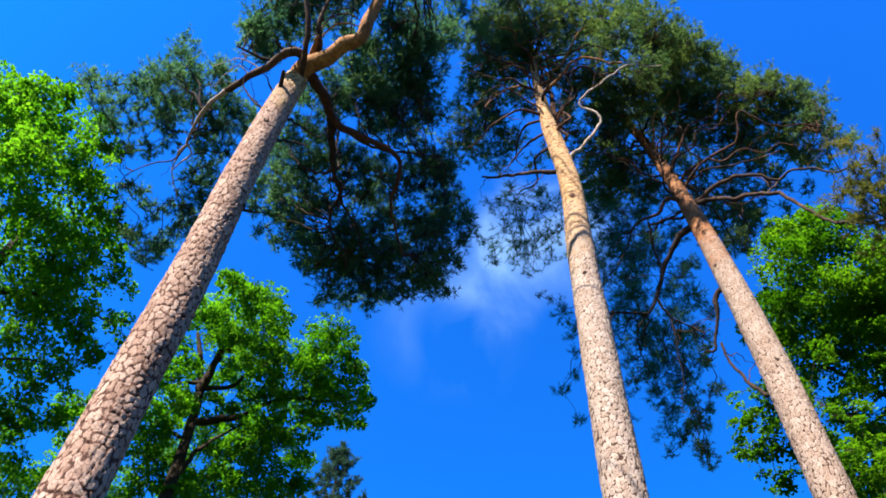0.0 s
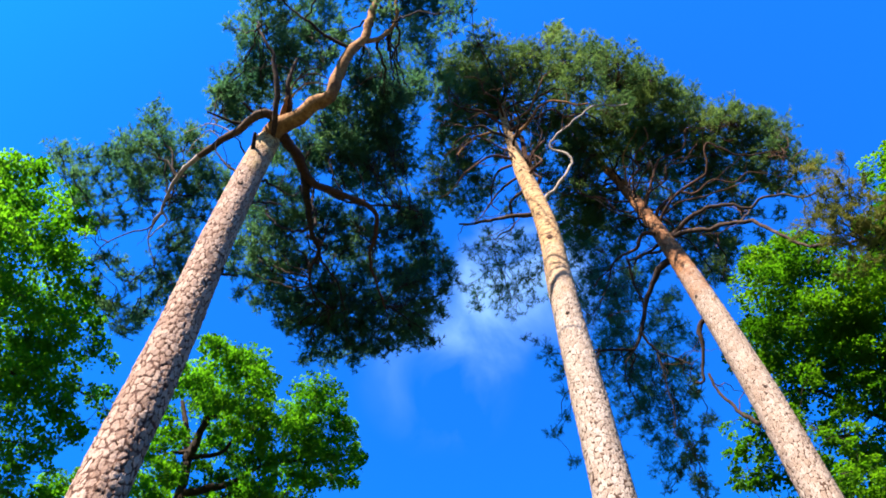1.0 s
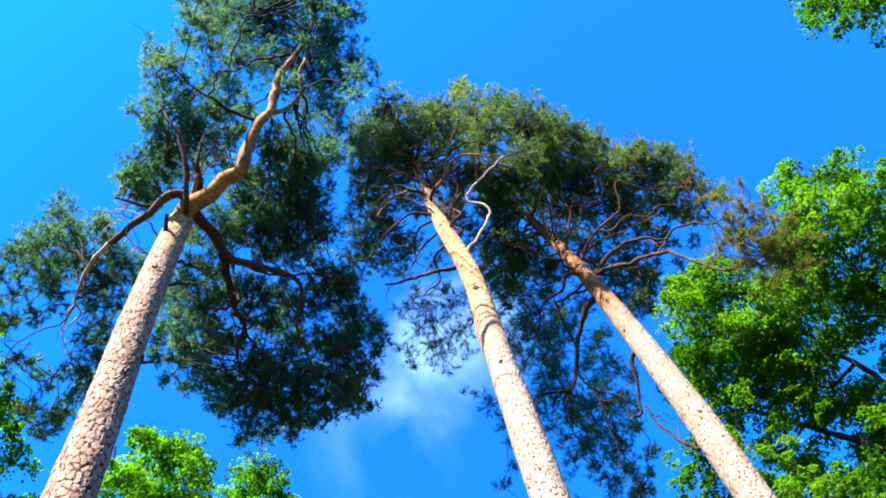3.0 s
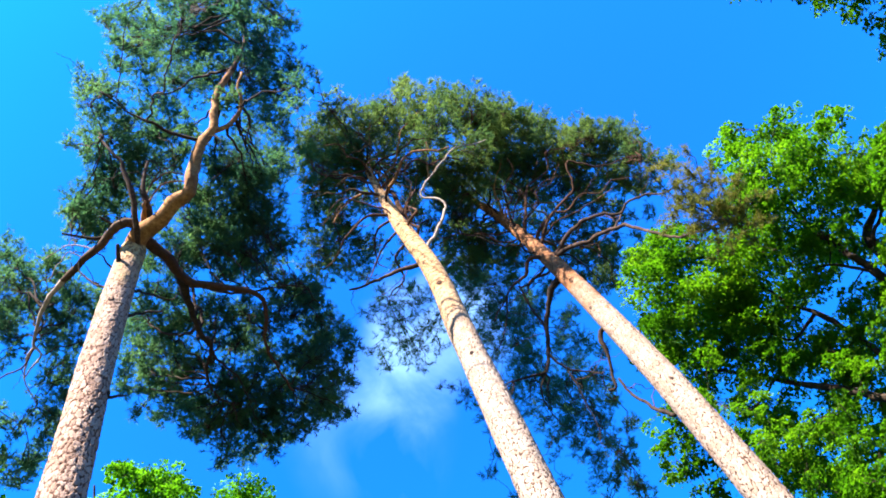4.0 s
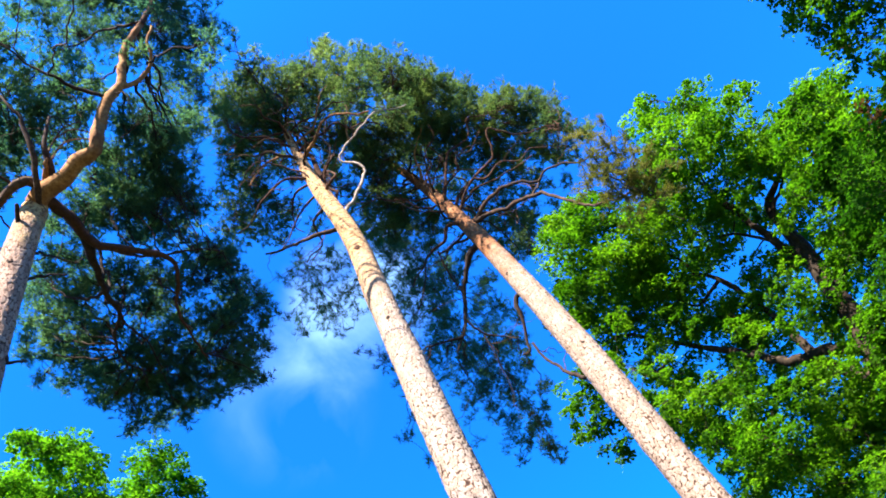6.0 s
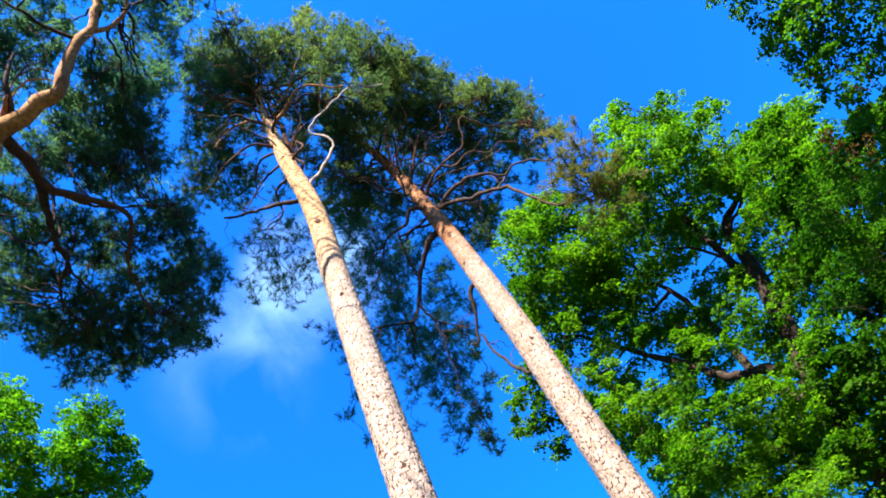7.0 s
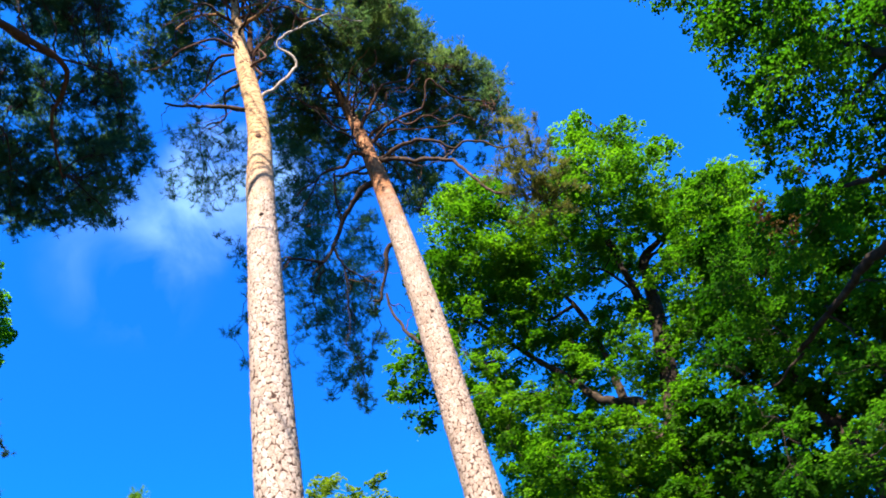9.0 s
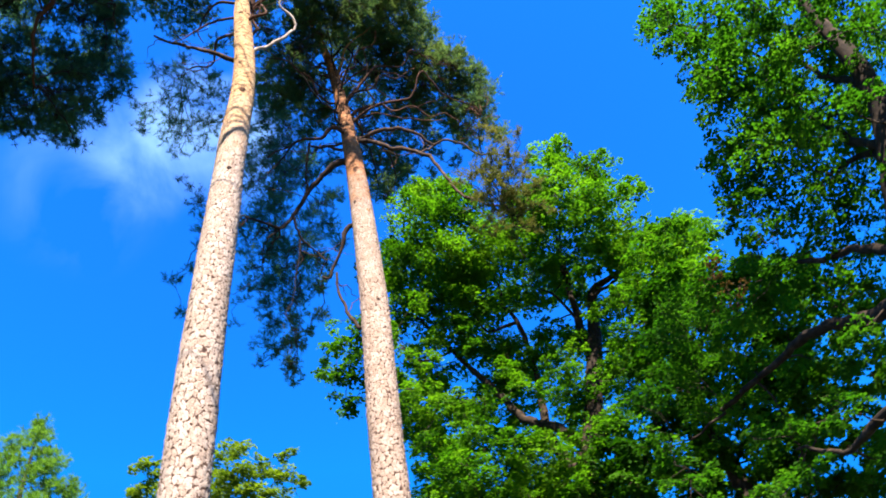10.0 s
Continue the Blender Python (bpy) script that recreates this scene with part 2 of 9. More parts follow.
NEEDLES_OLIVE = leaf_material("olive_needles", [(0.076, 0.093, 0.022), (0.111, 0.123, 0.025), (0.145, 0.146, 0.031), (0.178, 0.168, 0.036)], (1.3, 1.25, 0.7), 0.42, 0.6, 1.1, 0.08, 0.25)

# ---- tools for trees ----
def mesh_of(name, verts, faces, mat, smooth=True):
    """A mesh of quads from arrays."""
    me = bpy.data.meshes.new(name)
    verts, faces = np.asarray(verts, np.float32), np.asarray(faces, np.int32)
    me.vertices.add(len(verts))
    me.vertices.foreach_set("co", verts.ravel())
    me.loops.add(faces.size)
    me.loops.foreach_set("vertex_index", faces.ravel())
    me.polygons.add(len(faces))
    me.polygons.foreach_set("loop_start", np.arange(len(faces), dtype=np.int32) * faces.shape[1])
    me.polygons.foreach_set("use_smooth", np.full(len(faces), smooth))
    me.update(calc_edges=True)
    me.materials.append(mat)
    return me


def child(name, me, parent, label="", kind=""):
    ob = new(name, me)
    ob.parent = parent
    return tagged(ob, label, "", "", kind)


def spline(points, step):
    """A smooth line through rows of x, y, z, radius, about `step` metres from point to point."""
    p = np.asarray(points, float)
    ends = np.vstack([2 * p[0] - p[1], p, 2 * p[-1] - p[-2]])
    rows = []
    for k in range(len(p) - 1):
        a, b, c, d = ends[k : k + 4]
        n = max(2, int(np.linalg.norm(c[:3] - b[:3]) / step))
        t = (np.arange(n) / n)[:, None]
        rows.append(0.5 * (2 * b + (c - a) * t + (2 * a - 5 * b + 4 * c - d) * t**2 + (3 * b - a - 3 * c + d) * t**3))
    rows = np.vstack(rows + [p[-1:]])
    rows[:, 3] = np.maximum(rows[:, 3], 0.002)
    return rows


def frames_along(line):
    """Two directions across a line at each of its points, carried along without twist."""
    tangent = np.gradient(line[:, :3], axis=0)
    tangent /= np.linalg.norm(tangent, axis=1)[:, None] + 1e-12
    side = np.cross(tangent[0], (0.31, 0.87, 0.11) if abs(tangent[0][2]) > 0.8 else (0, 0, 1))
    across = []
    for t in tangent:
        side = side - t * (side @ t)
        side /= np.linalg.norm(side) + 1e-12
        across.append(side)
    across = np.array(across)
    return across, np.cross(tangent, across)


class Wood:
    """Tubes gathered into one mesh."""

    def __init__(self):
        self.verts, self.faces, self.count = [], [], 0

    def tube(self, line, sides, rough=0.0, seed=0):
        line = np.asarray(line, float)
        if sides > 4:     # a rounded end
            end = unit(line[-1, :3] - line[-2, :3]) * line[-1, 3]
            line = np.vstack([line, np.r_[line[-1, :3] + 0.7 * end, 0.6 * line[-1, 3]], np.r_[line[-1, :3] + end, 0.05 * line[-1, 3]]])
        n = len(line)
        u, v = frames_along(line)
        turn = np.arange(sides) * 2 * np.pi / sides
        r = line[:, 3][:, None] * np.ones(sides)
        if rough:
            rng = np.random.default_rng(seed)
            knots = rng.normal(0, 1, (n, sides))
            knots = (knots + np.roll(knots, 1, 0) + np.roll(knots, 1, 1) + np.roll(knots, -1, 0) + np.roll(knots, -1, 1)) / 2.2
            r = r * (1 + rough * knots)
        ring = line[:, None, :3] + (u[:, None] * np.cos(turn)[None, :, None] + v[:, None] * np.sin(turn)[None, :, None]) * r[..., None]
        self.verts.append(ring.reshape(-1, 3))
        i, j = np.meshgrid(np.arange(n - 1), np.arange(sides), indexing="ij")
        k = (j + 1) % sides
        self.faces.append(np.stack([i * sides + j, i * sides + k, (i + 1) * sides + k, (i + 1) * sides + j], -1).reshape(-1, 4) + self.count)
        self.count += n * sides

    def mesh(self, name, mat):
        return mesh_of(name, np.vstack(self.verts), np.vstack(self.faces), mat)


def bark_trunk(name, points, mat, seed, step=0.0178, from_z=3.5, plate=(0.075, 0.12), depth=0.016, smooth_from=10.0, smooth_to=13.0):
    """A pine trunk whose bark is broken into real plates with sunken cracks; the plates grow thin and flaky upward."""
    rng = np.random.default_rng(seed)
    line = spline(points, step)
    count = np.arange(len(line))
    high = line[:, 2] > smooth_to
    keep = (count % np.where(line[:, 2] < from_z, 8, np.where(high, 3, 1))) == 0   # coarser at the foot and where the bark is thin
    line = line[keep]
    sides = 112
    u, v = frames_along(line)
    turn = np.arange(sides) * 2 * np.pi / sides
    girth = 2 * np.pi * float(np.median(line[:, 3]))
    cols = int(round(girth / plate[0]))
    along = np.concatenate([[0], np.cumsum(np.linalg.norm(np.diff(line[:, :3], axis=0), axis=1))])
    rows = int(along[-1] / plate[1]) + 4
    # seeds of the plates, on a jittered lattice that closes round the trunk
    sx = (np.arange(cols)[None, :] + 0.5 * (np.arange(rows)[:, None] % 2) + rng.uniform(-0.42, 0.42, (rows, cols))) / cols
    sy = (np.arange(rows)[:, None] + rng.uniform(-0.45, 0.45, (rows, cols))) * plate[1]
    tone = rng.uniform(0, 1, (rows, cols))
    lift = rng.uniform(0.5, 1.0, (rows, cols))
    lean_x, lean_y = rng.normal(0, 0.3, (2, rows, cols))
    x = (turn / (2 * np.pi))[None, :] + 0 * along[:, None]
    y = along[:, None] + 0 * x
    wob = np.array([[noise.noise((math.cos(a) * 2.4, math.sin(a) * 2.4, h * 7)) for a in turn] for h in along[::3]])
    wob = np.repeat(wob, 3, 0)[: len(along)]
    crumb = np.array([[noise.noise((math.cos(a) * 9, math.sin(a) * 9, h * 34)) for a in turn] for h in along])
    ragged = rng.normal(0, 1, (2, *x.shape))
    for _ in range(3):
        ragged = (ragged + np.roll(ragged, 1, 1) + np.roll(ragged, -1, 2)) / 2.1
    x = x + 0.016 * wob + 0.008 * crumb + 0.0010 * ragged[0]
    y = y + 0.035 * np.roll(wob, 13, 1) + 0.02 * np.roll(crumb, 7, 1) + 0.0022 * ragged[1]
    cj, ci = np.floor(x * cols).astype(int), np.floor(y / plate[1]).astype(int)
    best = np.full(x.shape, 9.0)
    second = np.full(x.shape, 9.0)
    who = np.zeros(x.shape)
    rise = np.zeros(x.shape)
    for di in (-2, -1, 0, 1, 2):
        for dj in (-2, -1, 0, 1, 2):
            ri, rj = np.clip(ci + di, 0, rows - 1), (cj + dj) % cols
            dx = x - sx[ri, rj]
            dx -= np.round(dx)
            d = np.hypot(dx * girth, (y - sy[ri, rj]) * plate[0] / plate[1])
            near = d < best
            second = np.where(near, best, np.minimum(second, d))
            who = np.where(near, tone[ri, rj], who)
            slope = lean_x[ri, rj] * dx * girth / plate[0] + lean_y[ri, rj] * (y - sy[ri, rj]) / plate[1]
            rise = np.where(near, lift[ri, rj] + slope, rise)
            best = np.where(near, d, best)
    edge = np.clip((second - best) / (0.4 * plate[0]), 0, 1)
    edge = np.clip(edge + 0.4 * np.clip(np.roll(wob, 29, 1) + 0.2 * crumb - 0.12, 0, 1), 0, 1)     # cracks that run out
    flat = np.clip((edge - 0.05) / 0.30, 0, 1)
    flat = flat * flat * (3 - 2 * flat)
    z = line[:, 2][:, None]
    old = 1 - np.clip((z - smooth_from) / (smooth_to - smooth_from), 0, 1) * 0.78
    grain = rng.normal(0, 1, x.shape)
    grain = (grain + np.roll(grain, 1, 0) + np.roll(grain, -1, 1)) / 1.7
    swell = np.array([[noise.noise((math.cos(a) * 0.9, math.sin(a) * 0.9, h * 1.1 + seed)) for a in turn] for h in along[::6]])
    swell = np.repeat(swell, 6, 0)[: len(along)]
    r = line[:, 3][:, None] * (1 + 0.05 * swell) + depth * old * (flat * rise - 0.75) + 0.0022 * grain
    ring = line[:, None, :3] + (u[:, None] * np.cos(turn)[None, :, None] + v[:, None] * np.sin(turn)[None, :, None]) * r[..., None]
    n = len(line)
    i, j = np.meshgrid(np.arange(n - 1), np.arange(sides), indexing="ij")
    k = (j + 1) % sides
    faces = np.stack([i * sides + j, i * sides + k, (i + 1) * sides + k, (i + 1) * sides + j], -1).reshape(-1, 4)
    me = mesh_of(name, ring.reshape(-1, 3), faces, mat)
    worn = np.clip(edge + 0.12 * np.clip((z - 7.0) / 4.0, 0, 1), 0, 1)          # the cracks grow finer upwards
    for key, value in (("gap", worn), ("plate", who)):
        me.attributes.new(key, "FLOAT", "POINT").data.foreach_set("value", value.astype(np.float32).ravel())
    return me


def unit(v):
    return v / (np.linalg.norm(v, axis=-1, keepdims=True) + 1e-12)


def needle_tufts(places, ways, rng, count=16, length=0.075, width=0.0065):
    """Shoots of needles: each a brush of narrow blades round its way."""
    n = len(places)
    m = n * count
    base = np.repeat(places, count, 0)
    axis = np.repeat(unit(ways), count, 0)
    t = rng.uniform(-0.10, 0.03, (m, 1))
    spread = unit(rng.normal(0, 1, (m, 3)))
    lean = unit(axis * rng.uniform(0.1, 1.3, (m, 1)) + spread)
    size = length * rng.uniform(0.7, 1.25, (m, 1)) * np.repeat(rng.uniform(0.75, 1.25, (n, 1)), count, 0)
    foot = base + axis * t
    tip = foot + lean * size
    side = unit(np.cross(lean, rng.normal(0, 1, (m, 3)))) * width
    verts = np.stack([foot - side * 0.7, foot + side * 0.7, tip], 1).reshape(-1, 3)
    return verts, np.arange(3 * m).reshape(-1, 3)


def broad_leaves(places, ways, faces_up, rng, size=0.085, droop=0.2):
    """Leaves, each folded a little along its midrib, that lie roughly in the plane of their spray."""
    n = len(places)
    out_way = unit(ways + rng.normal(0, 0.45, (n, 3)) - np.array([0, 0, droop]))
    face = unit(faces_up + rng.normal(0, 0.32, (n, 3)))
    side = unit(np.cross(out_way, face))
    face = np.cross(side, out_way)
    s = size * rng.uniform(0.6, 1.35, (n, 1))
    wide = side * s * rng.uniform(0.34, 0.5, (n, 1))
    up = face * s * rng.uniform(0.02, 0.25, (n, 1))
    verts = np.stack([places, places + out_way * s * 0.42 + wide + up, places + out_way * s, places + out_way * s * 0.42 - wide + up], 1)
    return verts.reshape(-1, 3), np.arange(4 * n).reshape(-1, 4)


class Tree:
    """A tree: trunk and limbs along given lines, clumps of foliage, and between them branches that grow from the nearest wood."""

    def __init__(self, name, foot, label, seed, category="tree", group=""):
        self.root = tagged(new(name), label, category, group)
        self.root.location = foot
        self.back = Matrix.Translation(Vector(foot)).inverted()
        self.rng = np.random.default_rng(seed)
        self.seed, self.nodes, self.clumps = seed, [], []

    def add(self, name, me, label="", kind="", parent=None):
        me.transform(self.back)
        return child(name, me, parent or self.root, label, kind)

    def trunk(self, points, mat, sides=22, bark=None, rough=0.05):
        line = spline(points, 0.12)
        self.nodes.append(line[line[:, 2] > 0.3 * line[:, 2].max()])
        if bark:
            return self.add("trunk", bark_trunk("trunk", points, mat, self.seed, **bark))
        w = Wood()
        w.tube(line, sides, rough, self.seed)
        return self.add("trunk", w.mesh("trunk", mat))

    def limb(self, points, mat, sides=10, label="", stub=False):
        line = spline(points, 0.09)
        if not stub:
            self.nodes.append(line)
        n = len(line)
        wave = self.rng.normal(0, 1, (n, 3))
        wave = (wave + np.roll(wave, 1, 0)) / 1.4
        fade = np.minimum(1, np.minimum(np.arange(n), n) / 4)[:, None]
        line = line.copy()
        line[:, :3] += wave * fade * np.minimum(0.012, line[:, 3:] * 0.4 + 0.003)
        bends = np.arange(0, n + 5, 5)          # angular kinks along the branch
        kink = self.rng.normal(0, 1, (len(bends), 3))
        kink[0] = 0
        kink = np.stack([np.interp(np.arange(n), bends, kink[:, q]) for q in range(3)], 1)
        line[:, :3] += kink * 0.05 * np.clip(1.25 - line[:, 3:] / 0.05, 0.06, 1.0) * (0.4 if stub else 1.0)
        w = Wood()
        w.tube(line, sides, 0.10, self.seed + len(self.nodes))
        name = "branch_stub" if stub else "limb"
        return self.add(name, w.mesh(name, mat), label)

    def boughs(self, count, low, high, mats, reach=(1.2, 2.6), thick=0.030, seed=0, lift=0.35):
        """Crooked boughs that wind out of the upper trunk, kinked at every old shoot."""
        rng = np.random.default_rng(seed)
        stem = self.nodes[0]
        for k in range(count):
            z = low + (high - low) * (k + rng.uniform(0.1, 0.9)) / count
            at = stem[int(np.argmin(np.abs(stem[:, 2] - z)))]
            turn = k * 2.4 + rng.uniform(-0.5, 0.5)
            way = np.array([math.cos(turn), math.sin(turn), lift + rng.uniform(-0.3, 0.35)])
            long = rng.uniform(*reach) * (1.15 - 0.5 * (z - low) / (high - low))
            steps = max(5, int(long / 0.22))
            base = min(0.55 * at[3], thick * rng.uniform(0.7, 1.25))
            rows, spot = [(*at[:3], base)], at[:3].copy()
            for j in range(steps):
                way = unit(way + rng.normal(0, 0.42, 3) * np.array([1, 1, 0.8]) + np.array([0, 0, 0.05]))
                spot = spot + way * long / steps
                rows.append((*spot, base * (1 - 0.78 * (j + 1) / steps)))
            self.limb(rows, mats[k % len(mats)], 8)

    def knot(self, place, out_way, size, mat):
        """A healed branch scar: a raised ring with a sunken middle."""
        rng = np.random.default_rng(int(abs(place[2]) * 1000))
        out_way = unit(np.array(out_way))
        up = np.array([0, 0, 1.0])
        side = np.cross(up, out_way)
        rings, sides = [(1.0, -0.25), (0.85, 0.12), (0.6, 0.3), (0.35, 0.22), (0.12, 0.05), (0.01, 0.03)], 14
        turn = np.arange(sides) * 2 * np.pi / sides
        verts = []
        for r, h in rings:
            rr = size * r * (1 + rng.normal(0, 0.10, sides))
            verts.append(np.array(place) + np.cos(turn)[:, None] * side * rr[:, None] + np.sin(turn)[:, None] * up * rr[:, None] * 1.2 + out_way * size * h)
        i, j = np.meshgrid(np.arange(len(rings) - 1), np.arange(sides), indexing="ij")
        k = (j + 1) % sides
        faces = np.stack([i * sides + j, i * sides + k, (i + 1) * sides + k, (i + 1) * sides + j], -1).reshape(-1, 4)
        return self.add("branch_scar", mesh_of("branch_scar", np.vstack(verts), faces, mat))

    def foliage(self, clumps):
        """Clumps of foliage: rows of x, y, z, radius."""
        self.clumps += [tuple(c) for c in clumps]

    def grow(self, wood_mat, leaf_mat, kind, density=1.0, thick=0.0075, flat=0.8, deep=1.25, crook=0.04, from_wood=0.0, spurs=0, puffs=7.5, puff=0.055, twig=0.004, spread=1.0, **leaf):
        rng = self.rng
        wood = Wood()
        limbs = pool = np.vstack(self.nodes)
        todo = np.array(self.clumps)
        leaves_at, leaves_to, leaves_up = [], [], []
        near = np.linalg.norm(todo[:, None, :3] - pool[None, ::2, :3], axis=2).min(1)
        for c in todo[np.argsort(near)]:
            centre, radius = c[:3], c[3]
            near_wood = limbs if rng.uniform() < from_wood else pool
            gaps = np.linalg.norm(near_wood[:, :3] - centre, axis=1)
            start = near_wood[int(np.argmin(gaps))]
            reach = float(gaps.min())
            # the branch that carries this clump
            n = max(4, int(reach / 0.12) + 2)
            t = np.linspace(0, 1, n)[:, None]
            bow = rng.normal(0, 0.12, 3) * reach + np.array([0, 0, -0.10 * reach])
            path = start[:3] * (1 - t) + centre * t + bow * (t * (1 - t) * 2)
            sway = rng.normal(0, crook, (n, 3))
            sway = (sway + np.roll(sway, 1, 0) + np.roll(sway, -1, 0)) / 3
            path[1:-1] += sway[1:-1]
            r0 = min(start[3] * 0.7, thick + 0.012 * reach + 0.006)
            radius_line = r0 + (thick - r0) * t
            line = np.hstack([path, radius_line])
            if reach > 0.12:
                wood.tube(line, 5)
            pool = np.vstack([pool, line[1:]])
            squash = np.array([deep, deep, flat])
            if kind == "needles":
                # each clump is a pad of round puffs, and each puff a few bristling shoots at the end of one twig
                for _ in range(max(3, int(round(puffs * density * (radius / 0.3) ** 2)))):
                    foot = path[int(rng.integers(max(0, int(0.6 * n)), n))]
                    goal = centre + unit(rng.normal(0, 1, 3)) * squash * radius * rng.uniform(0.0, 1.0) ** 0.45
                    s = np.array([[0.0], [1.0]])
                    tw = foot * (1 - s) + goal * s
                    wood.tube(np.hstack([tw, twig * (1 - 0.6 * s)]), 3)
                    shoots = int(rng.integers(3, 6))
                    off = rng.normal(0, puff, (shoots, 3)) * np.array([1, 1, 0.75])
                    leaves_at.append(goal + off)
                    leaves_to.append(unit(0.9 * unit(off) + 0.4 * unit(goal - centre) + np.array([0, 0, 0.55])))
                continue
            # broad leaves hang in flat sprays, one over the other
            for _ in range(max(3, int(round(9 * radius / 0.3)))):
                foot = path[int(rng.integers(max(0, int(0.5 * n)), n))]
                goal = centre + unit(rng.normal(0, 1, 3)) * squash * radius * rng.uniform(0.0, 1.0) ** 0.42
                ahead = (goal - foot) * np.array([1, 1, 0.35]) + rng.normal(0, 0.25, 3) * radius * np.array([1, 1, 0.3])
                ahead = unit(ahead - np.array([0, 0, 0.12 * radius]))
                up = unit(np.array([0, 0, 1.0]) + rng.normal(0, 0.30, 3) + 0.25 * unit(goal - centre))
                side = unit(np.cross(up, ahead))
                up = np.cross(ahead, side)
                long = max(0.16, radius) * rng.uniform(0.85, 1.5)
                s = np.linspace(0, 1, 4)[:, None]
                tw = foot * (1 - s) + (goal + ahead * 0.4 * long) * s + rng.normal(0, 0.08, 3) * radius * (s * (1 - s) * 3)
                wood.tube(np.hstack([tw, thick * 0.7 * (1 - 0.7 * s)]), 3)
                many = max(4, int(round(density * (0.6 + 21 * radius))))
                a = rng.uniform(-0.5, 0.5, many)
                b = rng.normal(0, 1, many) * 0.5 * (0.62 - np.abs(a + 0.05)) * spread
                spots = goal + (ahead * a[:, None] + side * b[:, None]) * long
                spots = spots + up * (rng.normal(0, 0.07, many) * radius - 0.35 * long * (a**2 + b**2) * 2)[:, None]
                leaves_at.append(spots)
                leaves_to.append(unit(ahead + side * np.sign(b)[:, None] * 0.9))
                leaves_up.append(np.repeat(unit(up + 0.2 * rng.normal(0, 1, 3))[None], many, 0))
        for line in self.nodes[1:]:          # bare side twigs on the limbs
            for _ in range(spurs if len(line) > 12 else 0):
                k = int(rng.integers(len(line) // 5, len(line)))
                way = unit(rng.normal(0, 1, 3) + np.array([0, 0, 0.35]) + unit(line[-1, :3] - line[0, :3]) * 0.8)
                n = 9
                t = np.linspace(0, 1, n)[:, None]
                sway = np.cumsum(rng.normal(0, 0.035, (n, 3)), 0)
                sway -= sway[:1]
                r = min(0.009, 0.5 * line[k, 3])
                wood.tube(np.hstack([line[k, :3] + way * t * rng.uniform(0.4, 1.3) + sway, r * (1 - 0.7 * t)]), 5)
        at, to = np.vstack(leaves_at), np.vstack(leaves_to)
        if kind == "needles":
            verts, faces = needle_tufts(at, to, rng, **leaf)
        else:
            verts, faces = broad_leaves(at, to, np.vstack(leaves_up), rng, **leaf)
        self.add("twigwork", wood.mesh("twigwork", wood_mat), "thin forking dark twigs", "stuff")
        self.add("crown", mesh_of("crown", verts, faces, leaf_mat, False), "", "stuff")
        return len(at)


# ---- trees ----

pine_one = Tree("pine_tree", (-3.10, 5.48, 0.0), "tall Scots pine with grey-pink plated bark and forked orange top", 11, group="tall pines")
pine_one.trunk([(-3.10, 5.48, 0.00, 0.330), (-3.05, 5.46, 2.56, 0.280), (-2.99, 5.43, 5.69, 0.252), (-2.99, 5.43, 6.19, 0.250), (-2.97, 5.42, 6.87, 0.247), (-2.93, 5.39, 7.67, 0.243), (-2.89, 5.35, 8.60, 0.238), (-2.84, 5.25, 9.66, 0.230), (-2.76, 5.10, 10.87, 0.218), (-2.61, 4.90, 12.30, 0.203), (-2.47, 4.75, 13.28, 0.190)], BARK_ONE, bark=dict(plate=(0.072, 0.125), depth=0.016, smooth_from=10.0, smooth_to=12.5))
pine_one.limb([(-2.47, 4.75, 13.28, 0.147), (-2.31, 4.55, 13.33, 0.139), (-1.79, 4.26, 13.36, 0.119), (-1.46, 4.05, 13.42, 0.106), (-1.30, 3.80, 13.89, 0.093), (-1.17, 3.60, 14.24, 0.084), (-0.96, 3.49, 14.52, 0.076), (-0.89, 3.30, 14.86, 0.068), (-0.78, 3.09, 15.31, 0.060), (-0.48, 2.88, 15.88, 0.050)], LIMB_ORANGE)
# the same limb goes on in darker bark, standing for shade in the crown
pine_one.limb([(-0.48, 2.88, 15.88, 0.050), (-0.25, 2.66, 16.35, 0.042), (-0.13, 2.35, 16.86, 0.035), (-0.15, 2.01, 17.37, 0.028), (-0.14, 1.55, 17.99, 0.024)], LIMB_RUST)
pine_one.limb([(-1.00, 3.50, 14.48, 0.050), (-0.69, 3.51, 14.74, 0.040), (-0.50, 3.32, 15.02, 0.031), (-0.50, 3.12, 15.21, 0.025), (-0.33, 2.87, 15.46, 0.020)], LIMB_ORANGE)
pine_one.limb([(-1.14, 3.58, 14.28, 0.035), (-1.58, 3.32, 14.24, 0.027), (-1.86, 3.07, 14.21, 0.021), (-2.12, 2.88, 14.41, 0.016), (-2.26, 2.70, 14.55, 0.014), (-2.47, 2.64, 14.63, 0.012)], LIMB_SHADE_DARK)
pine_one.limb([(-2.38, 4.68, 13.17, 0.046), (-2.33, 4.47, 13.22, 0.047), (-2.30, 4.24, 13.28, 0.046), (-2.27, 3.97, 13.44, 0.043), (-2.32, 3.73, 13.67, 0.036), (-2.40, 3.52, 13.88, 0.028), (-2.51, 3.32, 14.12, 0.020), (-2.59, 3.19, 14.35, 0.014)], LIMB_GREY)
pine_one.limb([(-2.18, 4.61, 13.44, 0.060), (-2.14, 4.36, 13.49, 0.055), (-2.11, 4.16, 13.57, 0.050), (-2.15, 3.98, 13.73, 0.042), (-2.13, 3.84, 13.93, 0.032), (-2.07, 3.71, 14.20, 0.020)], LIMB_GREY)
